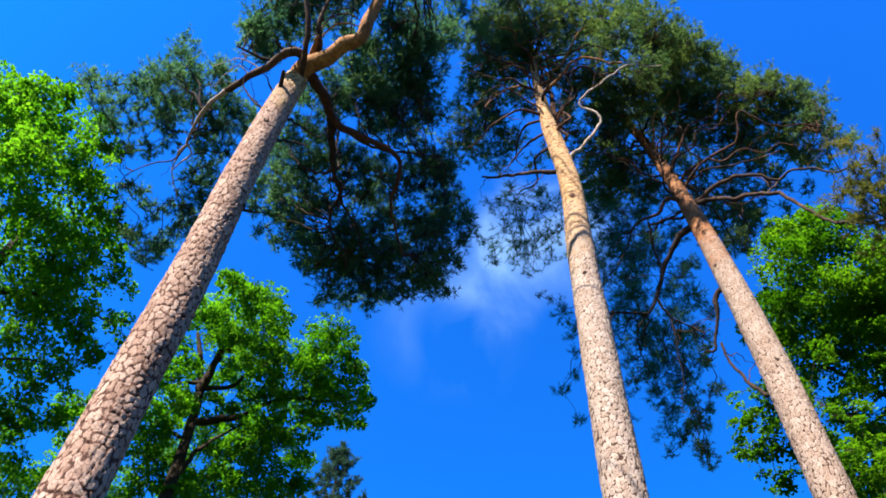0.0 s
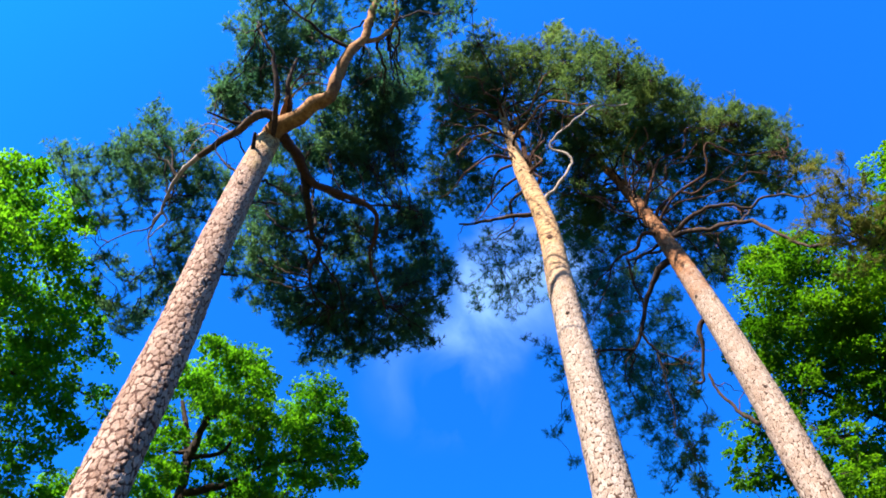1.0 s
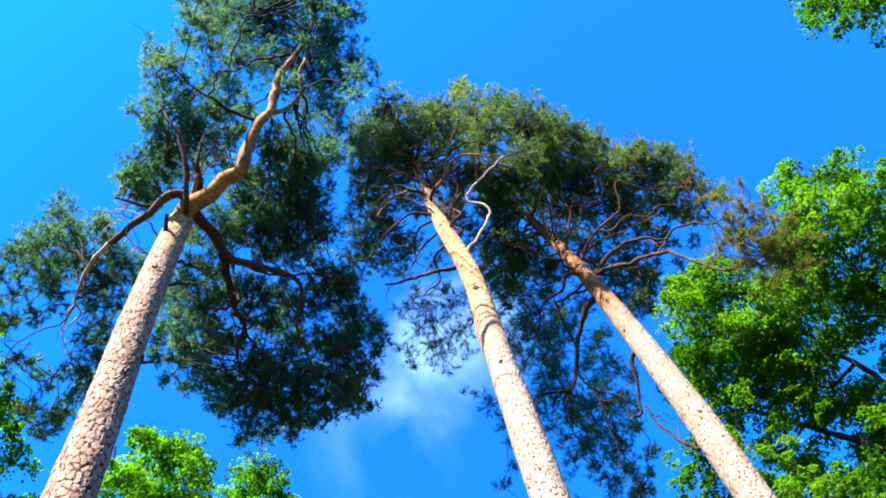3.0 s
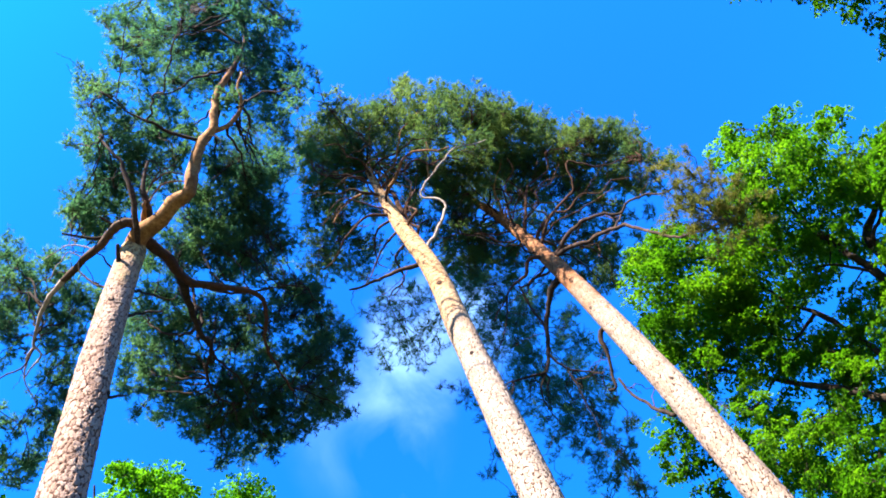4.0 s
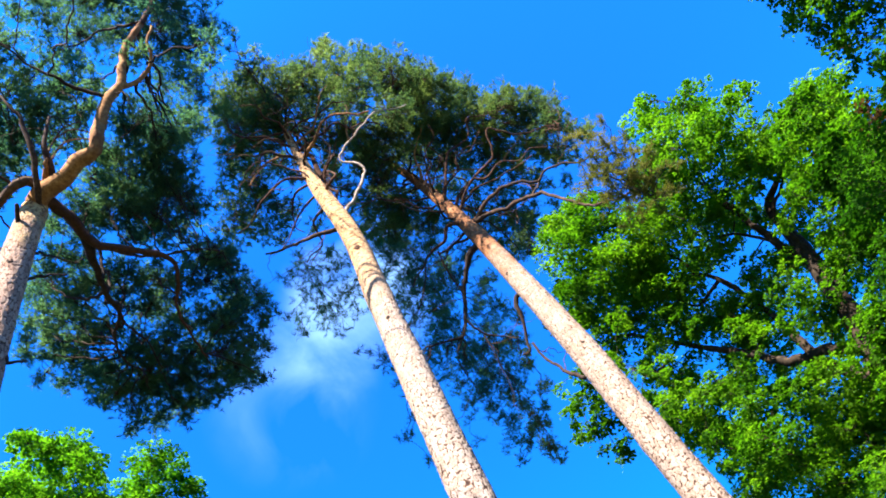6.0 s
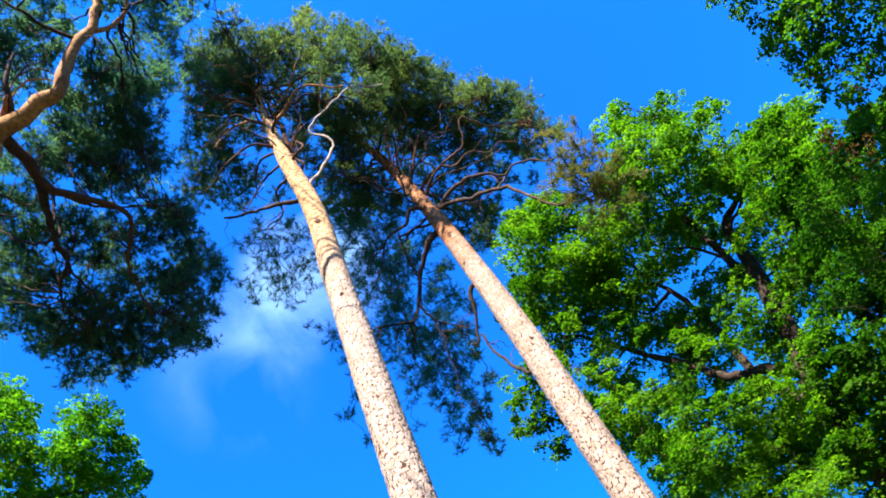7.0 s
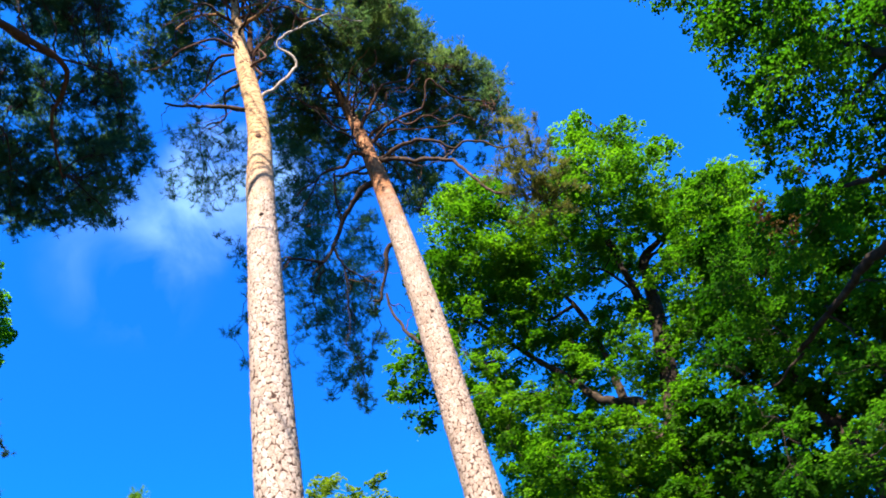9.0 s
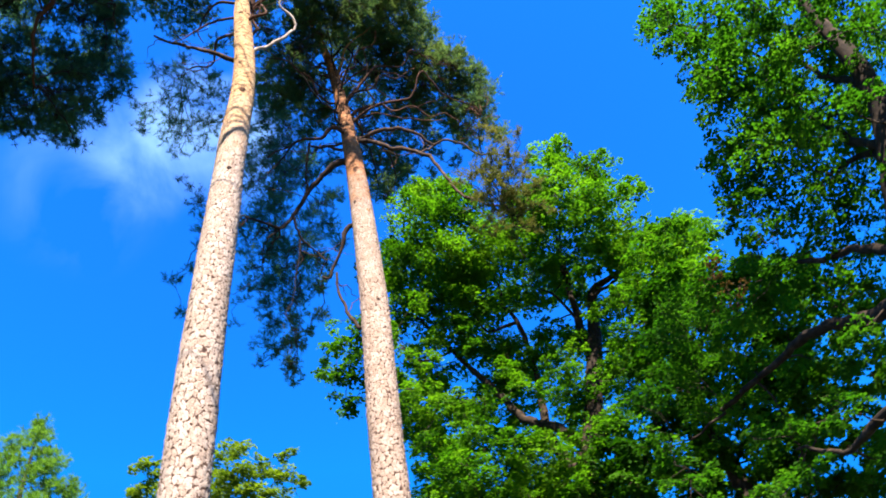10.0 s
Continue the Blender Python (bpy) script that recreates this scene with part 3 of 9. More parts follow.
pine_one.limb([(-2.14, 4.11, 13.69, 0.018), (-2.07, 4.05, 13.98, 0.015), (-1.92, 3.98, 14.14, 0.014), (-1.74, 3.95, 14.17, 0.011), (-1.56, 4.04, 14.17, 0.009), (-1.45, 4.13, 14.15, 0.006)], LIMB_BROWN)
pine_one.limb([(-2.14, 4.23, 13.64, 0.020), (-2.02, 4.13, 13.96, 0.017), (-1.85, 4.09, 14.06, 0.015), (-1.69, 4.13, 14.12, 0.012), (-1.50, 4.26, 14.16, 0.009)], LIMB_ORANGE)
pine_one.limb([(-2.09, 4.06, 13.98, 0.013), (-2.01, 3.98, 14.12, 0.011), (-1.88, 3.93, 14.27, 0.009), (-1.67, 3.92, 14.40, 0.006)], LIMB_BROWN)
pine_one.limb([(-2.25, 4.48, 13.48, 0.055), (-2.21, 4.33, 13.50, 0.048), (-2.18, 4.19, 13.53, 0.036), (-2.16, 4.13, 13.56, 0.022)], LIMB_ORANGE, stub=True)
pine_one.limb([(-2.33, 4.50, 13.51, 0.080), (-2.47, 4.31, 13.33, 0.070), (-2.69, 4.39, 13.25, 0.064), (-2.92, 4.55, 13.19, 0.058), (-3.29, 4.75, 13.18, 0.052), (-3.60, 4.95, 13.15, 0.045)], LIMB_BROWN)
pine_one.limb([(-3.58, 4.94, 13.14, 0.044), (-3.71, 5.04, 13.12, 0.040), (-3.87, 5.18, 13.09, 0.034), (-4.06, 5.44, 13.02, 0.028), (-4.18, 5.66, 12.99, 0.025), (-4.25, 5.85, 12.92, 0.024)], LIMB_BARE, label="grey barkless dead bough")
pine_one.limb([(-4.24, 5.82, 12.93, 0.020), (-4.39, 5.95, 12.85, 0.017), (-4.42, 6.08, 12.79, 0.015), (-4.52, 6.23, 12.73, 0.012), (-4.49, 6.44, 12.68, 0.009), (-4.43, 6.58, 12.63, 0.006)], LIMB_BARE)
pine_one.limb([(-4.25, 5.83, 12.92, 0.018), (-4.17, 5.96, 12.86, 0.016), (-4.22, 6.05, 12.79, 0.014), (-4.38, 6.15, 12.75, 0.011), (-4.50, 6.26, 12.71, 0.008)], LIMB_BARE)
pine_one.limb([(-4.23, 5.79, 12.77, 0.016), (-4.45, 6.01, 12.66, 0.013), (-4.78, 6.06, 12.59, 0.010), (-5.11, 6.19, 12.46, 0.007), (-5.27, 6.43, 12.30, 0.005)], LIMB_GREY)
pine_one.limb([(-2.70, 4.47, 13.34, 0.035), (-2.99, 4.41, 13.26, 0.024), (-3.32, 4.16, 13.10, 0.014)], LIMB_SHADE_DARK, stub=True)
pine_one.limb([(-2.56, 4.39, 13.38, 0.035), (-2.70, 4.32, 13.41, 0.024), (-2.81, 4.15, 13.35, 0.016)], LIMB_SHADE_DARK, stub=True)
pine_one.limb([(-2.98, 4.62, 13.24, 0.014), (-3.32, 4.51, 13.31, 0.010), (-3.53, 4.53, 13.27, 0.007), (-3.74, 4.56, 13.15, 0.005)], LIMB_BARE)
pine_one.limb([(-3.17, 4.71, 13.19, 0.012), (-3.36, 4.60, 13.27, 0.009), (-3.51, 4.72, 13.21, 0.007), (-3.75, 4.88, 13.01, 0.005)], LIMB_BARE)
pine_one.limb([(-2.59, 4.87, 12.46, 0.050), (-2.61, 4.67, 12.71, 0.037), (-2.55, 4.42, 12.77, 0.030)], LIMB_SHADE_DARK, stub=True)
pine_one.limb([(-2.59, 4.82, 12.53, 0.022), (-2.78, 4.72, 12.84, 0.015), (-2.86, 4.58, 12.97, 0.010), (-2.95, 4.52, 12.96, 0.008)], LIMB_SHADE_DARK)
pine_one.limb([(-2.62, 4.91, 12.20, 0.022), (-3.04, 4.86, 12.68, 0.016), (-3.21, 4.80, 12.99, 0.011), (-3.25, 4.67, 13.14, 0.008)], LIMB_SHADE_DARK)
pine_one.limb([(-2.68, 4.99, 11.66, 0.030), (-2.45, 5.42, 12.39, 0.019), (-2.23, 5.61, 12.74, 0.012)], LIMB_SHADE_DARK, stub=True)
pine_one.limb([(-2.81, 5.19, 10.15, 0.025), (-2.64, 5.28, 10.15, 0.025), (-2.53, 5.33, 10.19, 0.017), (-2.44, 5.38, 10.24, 0.012)], LIMB_SHADE_DARK, stub=True)
pine_one.limb([(-2.33, 4.58, 13.32, 0.100), (-2.09, 4.99, 13.36, 0.088), (-1.96, 5.36, 13.36, 0.077), (-1.81, 5.58, 13.37, 0.069), (-1.43, 5.84, 13.51, 0.057), (-0.91, 6.25, 13.70, 0.042), (-0.87, 6.69, 13.67, 0.034), (-0.93, 7.09, 13.57, 0.027), (-0.87, 7.50, 13.45, 0.020), (-0.67, 8.01, 13.28, 0.014)], LIMB_RUST)
pine_one.limb([(-1.97, 5.32, 13.36, 0.075), (-1.97, 6.03, 13.44, 0.056), (-1.95, 6.58, 13.44, 0.042), (-1.84, 6.92, 13.43, 0.034), (-2.03, 7.31, 13.33, 0.025), (-2.02, 7.71, 13.22, 0.018), (-1.76, 7.96, 13.20, 0.014)], LIMB_SHADE_DARK)
pine_one.limb([(-1.93, 6.64, 13.44, 0.030), (-1.78, 7.25, 13.38, 0.020), (-1.61, 7.61, 13.33, 0.014), (-1.46, 8.00, 13.21, 0.010)], LIMB_SHADE_DARK)
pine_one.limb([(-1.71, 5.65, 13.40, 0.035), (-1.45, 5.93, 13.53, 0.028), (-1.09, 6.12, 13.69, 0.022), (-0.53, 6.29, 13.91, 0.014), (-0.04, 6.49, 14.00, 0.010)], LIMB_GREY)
pine_one.limb([(-2.61, 4.90, 12.31, 0.022), (-2.42, 5.01, 12.30, 0.022), (-2.38, 5.49, 12.98, 0.015), (-2.17, 5.81, 13.45, 0.010)], LIMB_SHADE_DARK)
pine_one.foliage([(-1.53, 2.63, 22.85, 0.600), (-0.87, 2.87, 22.71, 0.690), (0.00, 1.38, 11.36, 0.282), (0.47, 3.04, 21.36, 0.494), (0.73, 2.99, 20.55, 0.286), (-1.41, 2.19, 16.61, 0.366), (-2.76, 2.52, 21.70, 0.546), (-2.70, 2.00, 18.55, 0.242), (-2.37, 2.82, 20.06, 0.509), (-2.01, 3.48, 22.19, 0.677), (-1.34, 3.55, 22.22, 0.682), (-0.54, 3.79, 21.99, 0.682), (0.11, 3.96, 21.49, 0.674), (0.64, 4.11, 20.88, 0.463), (-2.16, 3.00, 17.69, 0.424), (-1.71, 3.55, 18.75, 0.488), (-1.29, 4.04, 21.13, 0.559), (-0.45, 4.46, 21.07, 0.633)])
pine_one.foliage([(0.18, 4.70, 20.92, 0.569), (0.50, 2.99, 14.40, 0.200), (-0.19, 4.97, 20.07, 0.452), (-0.55, 4.58, 18.24, 0.319), (-2.04, 3.47, 17.20, 0.314), (0.18, 5.03, 19.78, 0.288), (-0.63, 2.44, 22.88, 0.689), (0.26, 2.24, 22.30, 0.639), (-0.50, 0.97, 11.89, 0.312), (-0.35, 1.89, 23.10, 0.620), (-1.85, 2.22, 23.31, 0.519), (-2.38, 2.40, 17.10, 0.251), (-2.63, 2.70, 17.50, 0.181), (0.48, 2.37, 21.35, 0.453), (-1.36, 3.13, 22.29, 0.509), (0.06, 1.65, 11.10, 0.271), (-0.67, 3.19, 15.19, 0.255), (0.39, 2.93, 12.78, 0.157)])
pine_one.foliage([(-2.87, 2.69, 16.00, 0.318), (-2.55, 2.79, 15.54, 0.310), (-2.86, 2.86, 15.28, 0.258), (-2.64, 3.25, 15.82, 0.247), (-2.27, 3.37, 15.60, 0.368), (-3.01, 3.52, 15.78, 0.346), (-3.19, 3.47, 15.15, 0.189), (-2.69, 3.61, 15.32, 0.290), (-2.12, 3.75, 15.90, 0.330), (-2.32, 3.90, 15.51, 0.298), (-1.86, 3.97, 15.57, 0.276), (-2.72, 4.04, 15.10, 0.217), (-2.29, 3.95, 14.99, 0.216), (-1.78, 3.57, 16.14, 0.308), (-1.44, 3.56, 15.30, 0.220), (-3.02, 3.87, 15.73, 0.200)])
pine_one.foliage([(-3.53, 4.39, 14.86, 0.238), (-3.45, 4.82, 15.24, 0.298), (-2.90, 4.40, 15.04, 0.267), (-2.96, 4.93, 15.31, 0.251), (-2.95, 4.15, 15.25, 0.195), (-3.50, 4.68, 14.65, 0.237), (-3.29, 5.01, 15.03, 0.247), (-2.51, 4.59, 15.30, 0.200), (-2.70, 4.40, 15.33, 0.223)])
pine_one.foliage([(-3.50, 4.34, 15.15, 0.225), (-3.36, 4.59, 14.95, 0.248), (-3.19, 4.30, 15.36, 0.228), (-3.56, 4.53, 14.83, 0.172), (-3.04, 4.64, 15.31, 0.230), (-3.07, 4.07, 15.45, 0.228)])
pine_one.foliage([(-4.56, 4.78, 14.30, 0.238), (-4.68, 4.75, 14.84, 0.123), (-4.60, 5.03, 13.94, 0.292), (-5.01, 5.17, 13.99, 0.282), (-4.51, 5.41, 14.64, 0.323), (-4.04, 5.14, 14.34, 0.266), (-5.44, 5.34, 14.19, 0.263), (-5.82, 5.30, 13.88, 0.210), (-5.76, 5.68, 14.21, 0.266), (-5.38, 5.71, 14.44, 0.295), (-4.93, 5.66, 14.27, 0.341), (-4.63, 5.78, 14.45, 0.273), (-4.09, 5.55, 13.84, 0.237), (-5.83, 5.89, 13.75, 0.212), (-5.51, 6.06, 14.02, 0.242), (-4.91, 5.83, 13.75, 0.284), (-5.16, 6.29, 13.63, 0.190), (-5.52, 6.19, 13.41, 0.186)])
pine_one.foliage([(-5.08, 6.43, 14.17, 0.198), (-4.19, 6.05, 13.80, 0.312), (-3.96, 5.88, 14.07, 0.293), (-3.79, 6.10, 13.46, 0.236), (-3.75, 5.74, 14.23, 0.246), (-4.29, 6.72, 13.85, 0.296), (-4.59, 7.13, 13.95, 0.326), (-4.47, 7.41, 13.82, 0.251), (-4.55, 7.14, 13.07, 0.284), (-4.73, 7.81, 13.56, 0.250), (-4.97, 7.06, 12.72, 0.184), (-5.41, 7.07, 13.48, 0.157), (-5.19, 7.29, 12.42, 0.181), (-5.00, 7.69, 12.62, 0.210), (-5.01, 7.57, 12.18, 0.180), (-5.02, 7.94, 13.15, 0.195), (-5.72, 7.31, 13.19, 0.167), (-4.56, 7.30, 12.67, 0.185)])
pine_one.foliage([(-3.90, 5.50, 14.44, 0.197), (-5.77, 5.36, 13.37, 0.180), (-6.04, 5.09, 13.69, 0.205), (-5.50, 6.77, 13.20, 0.141), (-3.51, 5.96, 13.77, 0.192), (-3.67, 6.09, 14.70, 0.179), (-4.81, 5.03, 14.74, 0.214), (-5.11, 5.30, 14.67, 0.254), (-4.95, 5.62, 15.49, 0.291), (-4.12, 5.35, 14.87, 0.240), (-5.57, 5.59, 14.83, 0.236), (-5.25, 6.07, 14.64, 0.307), (-4.96, 6.07, 15.12, 0.246), (-4.35, 5.70, 14.16, 0.213), (-6.24, 6.14, 14.46, 0.191), (-5.21, 6.20, 14.86, 0.255), (-5.60, 6.38, 13.77, 0.168), (-4.51, 6.59, 14.52, 0.281)])
pine_one.foliage([(-4.20, 6.43, 15.05, 0.263), (-4.12, 6.10, 15.26, 0.221), (-4.51, 7.21, 14.38, 0.266), (-4.76, 7.74, 13.95, 0.256), (-5.27, 7.48, 13.60, 0.165), (-5.83, 7.66, 14.31, 0.141), (-5.45, 7.62, 12.83, 0.163), (-5.33, 8.35, 13.49, 0.189), (-5.41, 8.17, 12.93, 0.162), (-5.34, 8.39, 13.71, 0.175), (-4.27, 5.93, 15.26, 0.178), (-6.06, 5.70, 14.22, 0.162), (-6.43, 5.50, 14.71, 0.185), (-5.76, 7.10, 13.65, 0.127), (-3.77, 6.41, 15.41, 0.161)])
pine_one.foliage([(-1.07, 4.83, 16.15, 0.399), (-0.63, 4.92, 15.36, 0.355), (-0.89, 5.33, 15.60, 0.420), (-0.45, 5.27, 15.36, 0.221), (-0.59, 5.69, 15.29, 0.389), (-0.40, 6.19, 15.59, 0.288), (-1.03, 5.87, 15.24, 0.417), (-1.34, 5.49, 15.79, 0.425), (-1.51, 5.67, 14.86, 0.404), (-1.91, 5.72, 15.86, 0.343), (-0.78, 6.52, 15.58, 0.290), (-1.20, 6.46, 15.26, 0.312), (-1.95, 5.88, 14.90, 0.271), (-1.62, 5.11, 15.76, 0.280), (-0.21, 4.73, 16.12, 0.200), (-0.75, 4.42, 15.77, 0.303), (-0.40, 4.69, 15.35, 0.217), (0.02, 4.96, 17.15, 0.183)])
pine_one.foliage([(-1.56, 6.18, 14.78, 0.245), (-1.70, 4.82, 15.35, 0.189), (-2.23, 5.90, 15.56, 0.225), (-0.80, 5.02, 16.58, 0.359), (-0.86, 5.78, 16.36, 0.378), (-0.77, 5.81, 16.30, 0.350), (-0.24, 6.56, 16.30, 0.259), (-1.25, 6.23, 16.02, 0.375), (-1.53, 6.13, 16.55, 0.383), (-0.70, 7.02, 16.40, 0.261), (-1.43, 6.98, 16.32, 0.280), (-2.10, 5.98, 15.32, 0.244), (-1.87, 5.55, 16.78, 0.252), (-0.10, 4.81, 16.51, 0.173), (-0.33, 4.88, 15.81, 0.195), (-2.35, 6.41, 16.45, 0.203)])
pine_one.foliage([(-0.59, 6.94, 15.13, 0.334), (-0.15, 6.79, 14.78, 0.326), (0.04, 7.37, 15.12, 0.309), (-0.41, 7.48, 14.94, 0.397), (-0.00, 8.06, 15.20, 0.379), (0.30, 7.81, 14.11, 0.265), (-0.14, 7.91, 13.94, 0.379), (-0.56, 7.96, 14.28, 0.387), (-0.93, 7.25, 14.63, 0.327), (-1.36, 7.11, 14.87, 0.389), (-1.72, 6.78, 14.55, 0.290), (-1.53, 7.74, 14.91, 0.397), (-1.03, 8.17, 14.89, 0.371), (-1.27, 7.80, 13.75, 0.371), (-0.86, 8.82, 14.63, 0.404), (-0.38, 8.30, 13.62, 0.405), (0.03, 8.51, 13.85, 0.296), (0.27, 8.67, 14.05, 0.181)])
pine_one.foliage([(-0.32, 8.92, 13.75, 0.327), (-0.73, 8.71, 13.52, 0.378), (-1.21, 9.17, 14.04, 0.394), (-1.64, 9.12, 14.21, 0.427), (-1.95, 8.56, 13.50, 0.401), (-2.34, 8.44, 13.41, 0.311), (-2.72, 8.68, 13.78, 0.218), (-2.06, 8.80, 13.17, 0.254), (-1.90, 9.60, 13.99, 0.244), (-1.46, 9.59, 13.91, 0.273), (-1.02, 9.48, 14.01, 0.229), (-2.27, 8.32, 13.93, 0.379), (-2.77, 8.54, 14.32, 0.330), (-2.95, 8.01, 13.95, 0.288), (-3.05, 7.69, 14.24, 0.319), (-2.57, 7.60, 13.82, 0.311), (-2.24, 7.34, 13.94, 0.283), (-2.79, 7.53, 14.75, 0.328)])
pine_one.foliage([(-3.04, 7.05, 14.18, 0.255), (-3.35, 7.19, 15.27, 0.273), (-2.91, 6.78, 14.96, 0.295), (-2.53, 7.04, 14.93, 0.297), (-2.47, 6.87, 15.53, 0.245), (-2.72, 6.28, 14.83, 0.231), (-3.12, 7.51, 13.59, 0.166), (-3.38, 7.87, 13.63, 0.126), (-1.96, 8.14, 14.18, 0.324), (-1.72, 8.20, 13.67, 0.373), (0.18, 8.95, 13.49, 0.132), (-0.10, 9.29, 14.03, 0.199), (-3.50, 7.37, 14.18, 0.171), (-3.58, 7.59, 13.97, 0.127), (0.39, 8.10, 14.00, 0.148), (0.44, 7.87, 14.64, 0.153), (-0.24, 8.26, 15.16, 0.317), (-1.11, 8.27, 13.72, 0.347)])
pine_one.foliage([(-3.30, 8.56, 14.28, 0.149), (-2.40, 9.48, 13.69, 0.134), (-3.28, 7.56, 14.50, 0.205), (-2.73, 7.15, 14.77, 0.236), (-2.01, 7.24, 14.82, 0.209), (-0.54, 7.43, 15.75, 0.301), (-0.17, 7.42, 15.49, 0.294), (-0.06, 7.48, 15.60, 0.278), (-0.24, 7.75, 15.88, 0.357), (0.13, 8.60, 16.06, 0.341), (0.51, 8.26, 14.73, 0.239), (-0.29, 8.29, 14.31, 0.342), (-0.44, 8.46, 14.99, 0.348), (-0.74, 7.48, 15.13, 0.294), (-1.30, 7.52, 15.29, 0.350), (-1.99, 6.96, 14.90, 0.261), (-1.83, 8.34, 15.75, 0.357), (-1.32, 8.34, 15.33, 0.334)])
pine_one.foliage([(-1.46, 8.33, 14.51, 0.334), (-1.07, 8.95, 15.02, 0.364), (-0.26, 9.04, 14.25, 0.364), (0.04, 8.96, 14.81, 0.266), (0.26, 9.06, 14.80, 0.163), (-0.35, 9.30, 14.45, 0.294), (-0.77, 9.43, 14.03, 0.340), (-1.28, 9.31, 14.46, 0.354), (-1.84, 9.38, 14.53, 0.384), (-1.93, 9.07, 14.47, 0.361), (-2.33, 8.78, 14.07, 0.280), (-2.74, 9.17, 14.38, 0.196), (-2.20, 9.43, 14.13, 0.229), (-2.01, 10.16, 14.57, 0.219), (-1.67, 10.26, 14.83, 0.246), (-1.24, 10.14, 14.78, 0.206), (-2.42, 8.97, 14.67, 0.341), (-2.81, 8.96, 15.08, 0.297)])
pine_one.foliage([(-3.10, 8.73, 14.64, 0.259), (-3.07, 8.22, 14.78, 0.287), (-2.88, 8.05, 14.77, 0.280), (-2.24, 7.80, 14.45, 0.255), (-2.80, 7.86, 15.27, 0.295), (-3.36, 7.36, 14.95, 0.229), (-3.60, 7.51, 16.01, 0.246), (-3.22, 6.97, 15.39, 0.266), (-2.54, 7.39, 15.64, 0.268), (-2.71, 7.30, 16.25, 0.221), (-2.98, 6.58, 15.71, 0.208), (-3.16, 7.73, 13.93, 0.149), (-3.47, 8.16, 14.21, 0.113), (-1.94, 8.36, 14.63, 0.292), (-1.87, 8.42, 14.47, 0.335), (0.13, 9.45, 14.13, 0.119), (-0.18, 9.80, 14.92, 0.179), (-3.67, 7.70, 14.85, 0.154)])
pine_one.foliage([(-3.80, 7.91, 14.64, 0.115), (0.32, 8.49, 14.56, 0.133), (0.37, 8.38, 15.38, 0.137), (-0.02, 8.55, 15.55, 0.285), (-1.22, 8.81, 14.24, 0.313), (-3.50, 9.13, 15.04, 0.134), (-2.52, 10.10, 14.51, 0.120), (-3.54, 7.92, 15.24, 0.185), (-2.74, 7.27, 15.31, 0.213), (-2.18, 7.52, 15.60, 0.188)])
pine_one.foliage([(-2.89, 6.15, 15.95, 0.285), (-2.59, 6.40, 15.06, 0.274), (-3.01, 6.52, 14.66, 0.267), (-3.05, 7.40, 15.29, 0.285), (-2.34, 6.85, 14.61, 0.247), (-2.37, 6.52, 15.85, 0.236), (-2.11, 7.09, 15.54, 0.263), (-3.57, 7.54, 14.98, 0.254), (-3.20, 7.63, 14.44, 0.248), (-2.69, 7.48, 14.41, 0.248), (-2.14, 7.52, 14.97, 0.232), (-2.46, 7.89, 14.50, 0.202), (-3.72, 7.92, 14.48, 0.174), (-1.59, 7.11, 14.82, 0.229), (-1.54, 7.66, 14.84, 0.233)])
pine_one.foliage([(-2.75, 5.11, 16.72, 0.263), (-2.31, 4.81, 16.56, 0.234), (-2.00, 5.30, 16.80, 0.268), (-1.66, 5.83, 16.47, 0.295), (-1.29, 5.22, 16.08, 0.285), (-1.22, 6.02, 16.32, 0.323), (-1.48, 6.18, 15.73, 0.287), (-1.07, 6.25, 15.61, 0.313), (-0.73, 6.10, 16.29, 0.325), (-0.80, 5.32, 15.95, 0.311), (-0.43, 5.54, 15.94, 0.288), (-0.91, 5.00, 16.46, 0.290), (-0.54, 4.92, 16.29, 0.288), (-0.33, 5.36, 16.66, 0.244), (-0.40, 6.06, 15.97, 0.240), (-1.26, 4.74, 16.36, 0.259), (-1.62, 5.17, 16.50, 0.237), (-3.29, 4.52, 16.38, 0.201)])
pine_one.foliage([(-3.14, 4.90, 16.63, 0.233), (-3.77, 4.99, 16.42, 0.204), (-3.74, 5.46, 16.39, 0.206), (-0.67, 6.33, 15.65, 0.211), (-0.96, 6.53, 15.48, 0.235), (-1.46, 6.80, 16.07, 0.244)])
pine_one.foliage([(-0.26, 4.89, 17.44, 0.295), (0.14, 5.32, 19.36, 0.302), (-0.56, 4.58, 16.34, 0.249), (-0.15, 5.05, 16.35, 0.279), (-0.50, 5.04, 15.93, 0.247), (-0.93, 4.72, 16.38, 0.225), (0.09, 5.11, 16.69, 0.234), (-0.83, 5.06, 15.93, 0.221), (-2.58, 1.92, 17.75, 0.158), (-1.78, 1.58, 14.73, 0.149), (-2.21, 2.42, 19.22, 0.229), (-2.41, 2.18, 17.19, 0.154), (-2.24, 2.45, 17.57, 0.183), (-1.57, 1.81, 15.93, 0.164), (-1.00, 4.23, 16.36, 0.196), (-1.24, 4.33, 16.15, 0.194), (-3.17, 3.67, 16.43, 0.165), (-3.26, 3.88, 15.80, 0.137)])
pine_one.foliage([(-2.99, 4.07, 16.15, 0.165), (-3.74, 4.68, 15.66, 0.161), (-3.65, 5.08, 16.00, 0.191)])
pine_one.knot((-2.594, 5.247, 10.146), (0.967, 0.253, 0.0), 0.05, LIMB_SHADE_DARK)
pine_one.knot((-2.624, 4.777, 11.771), (0.196, -0.981, 0.0), 0.05, LIMB_GREY)
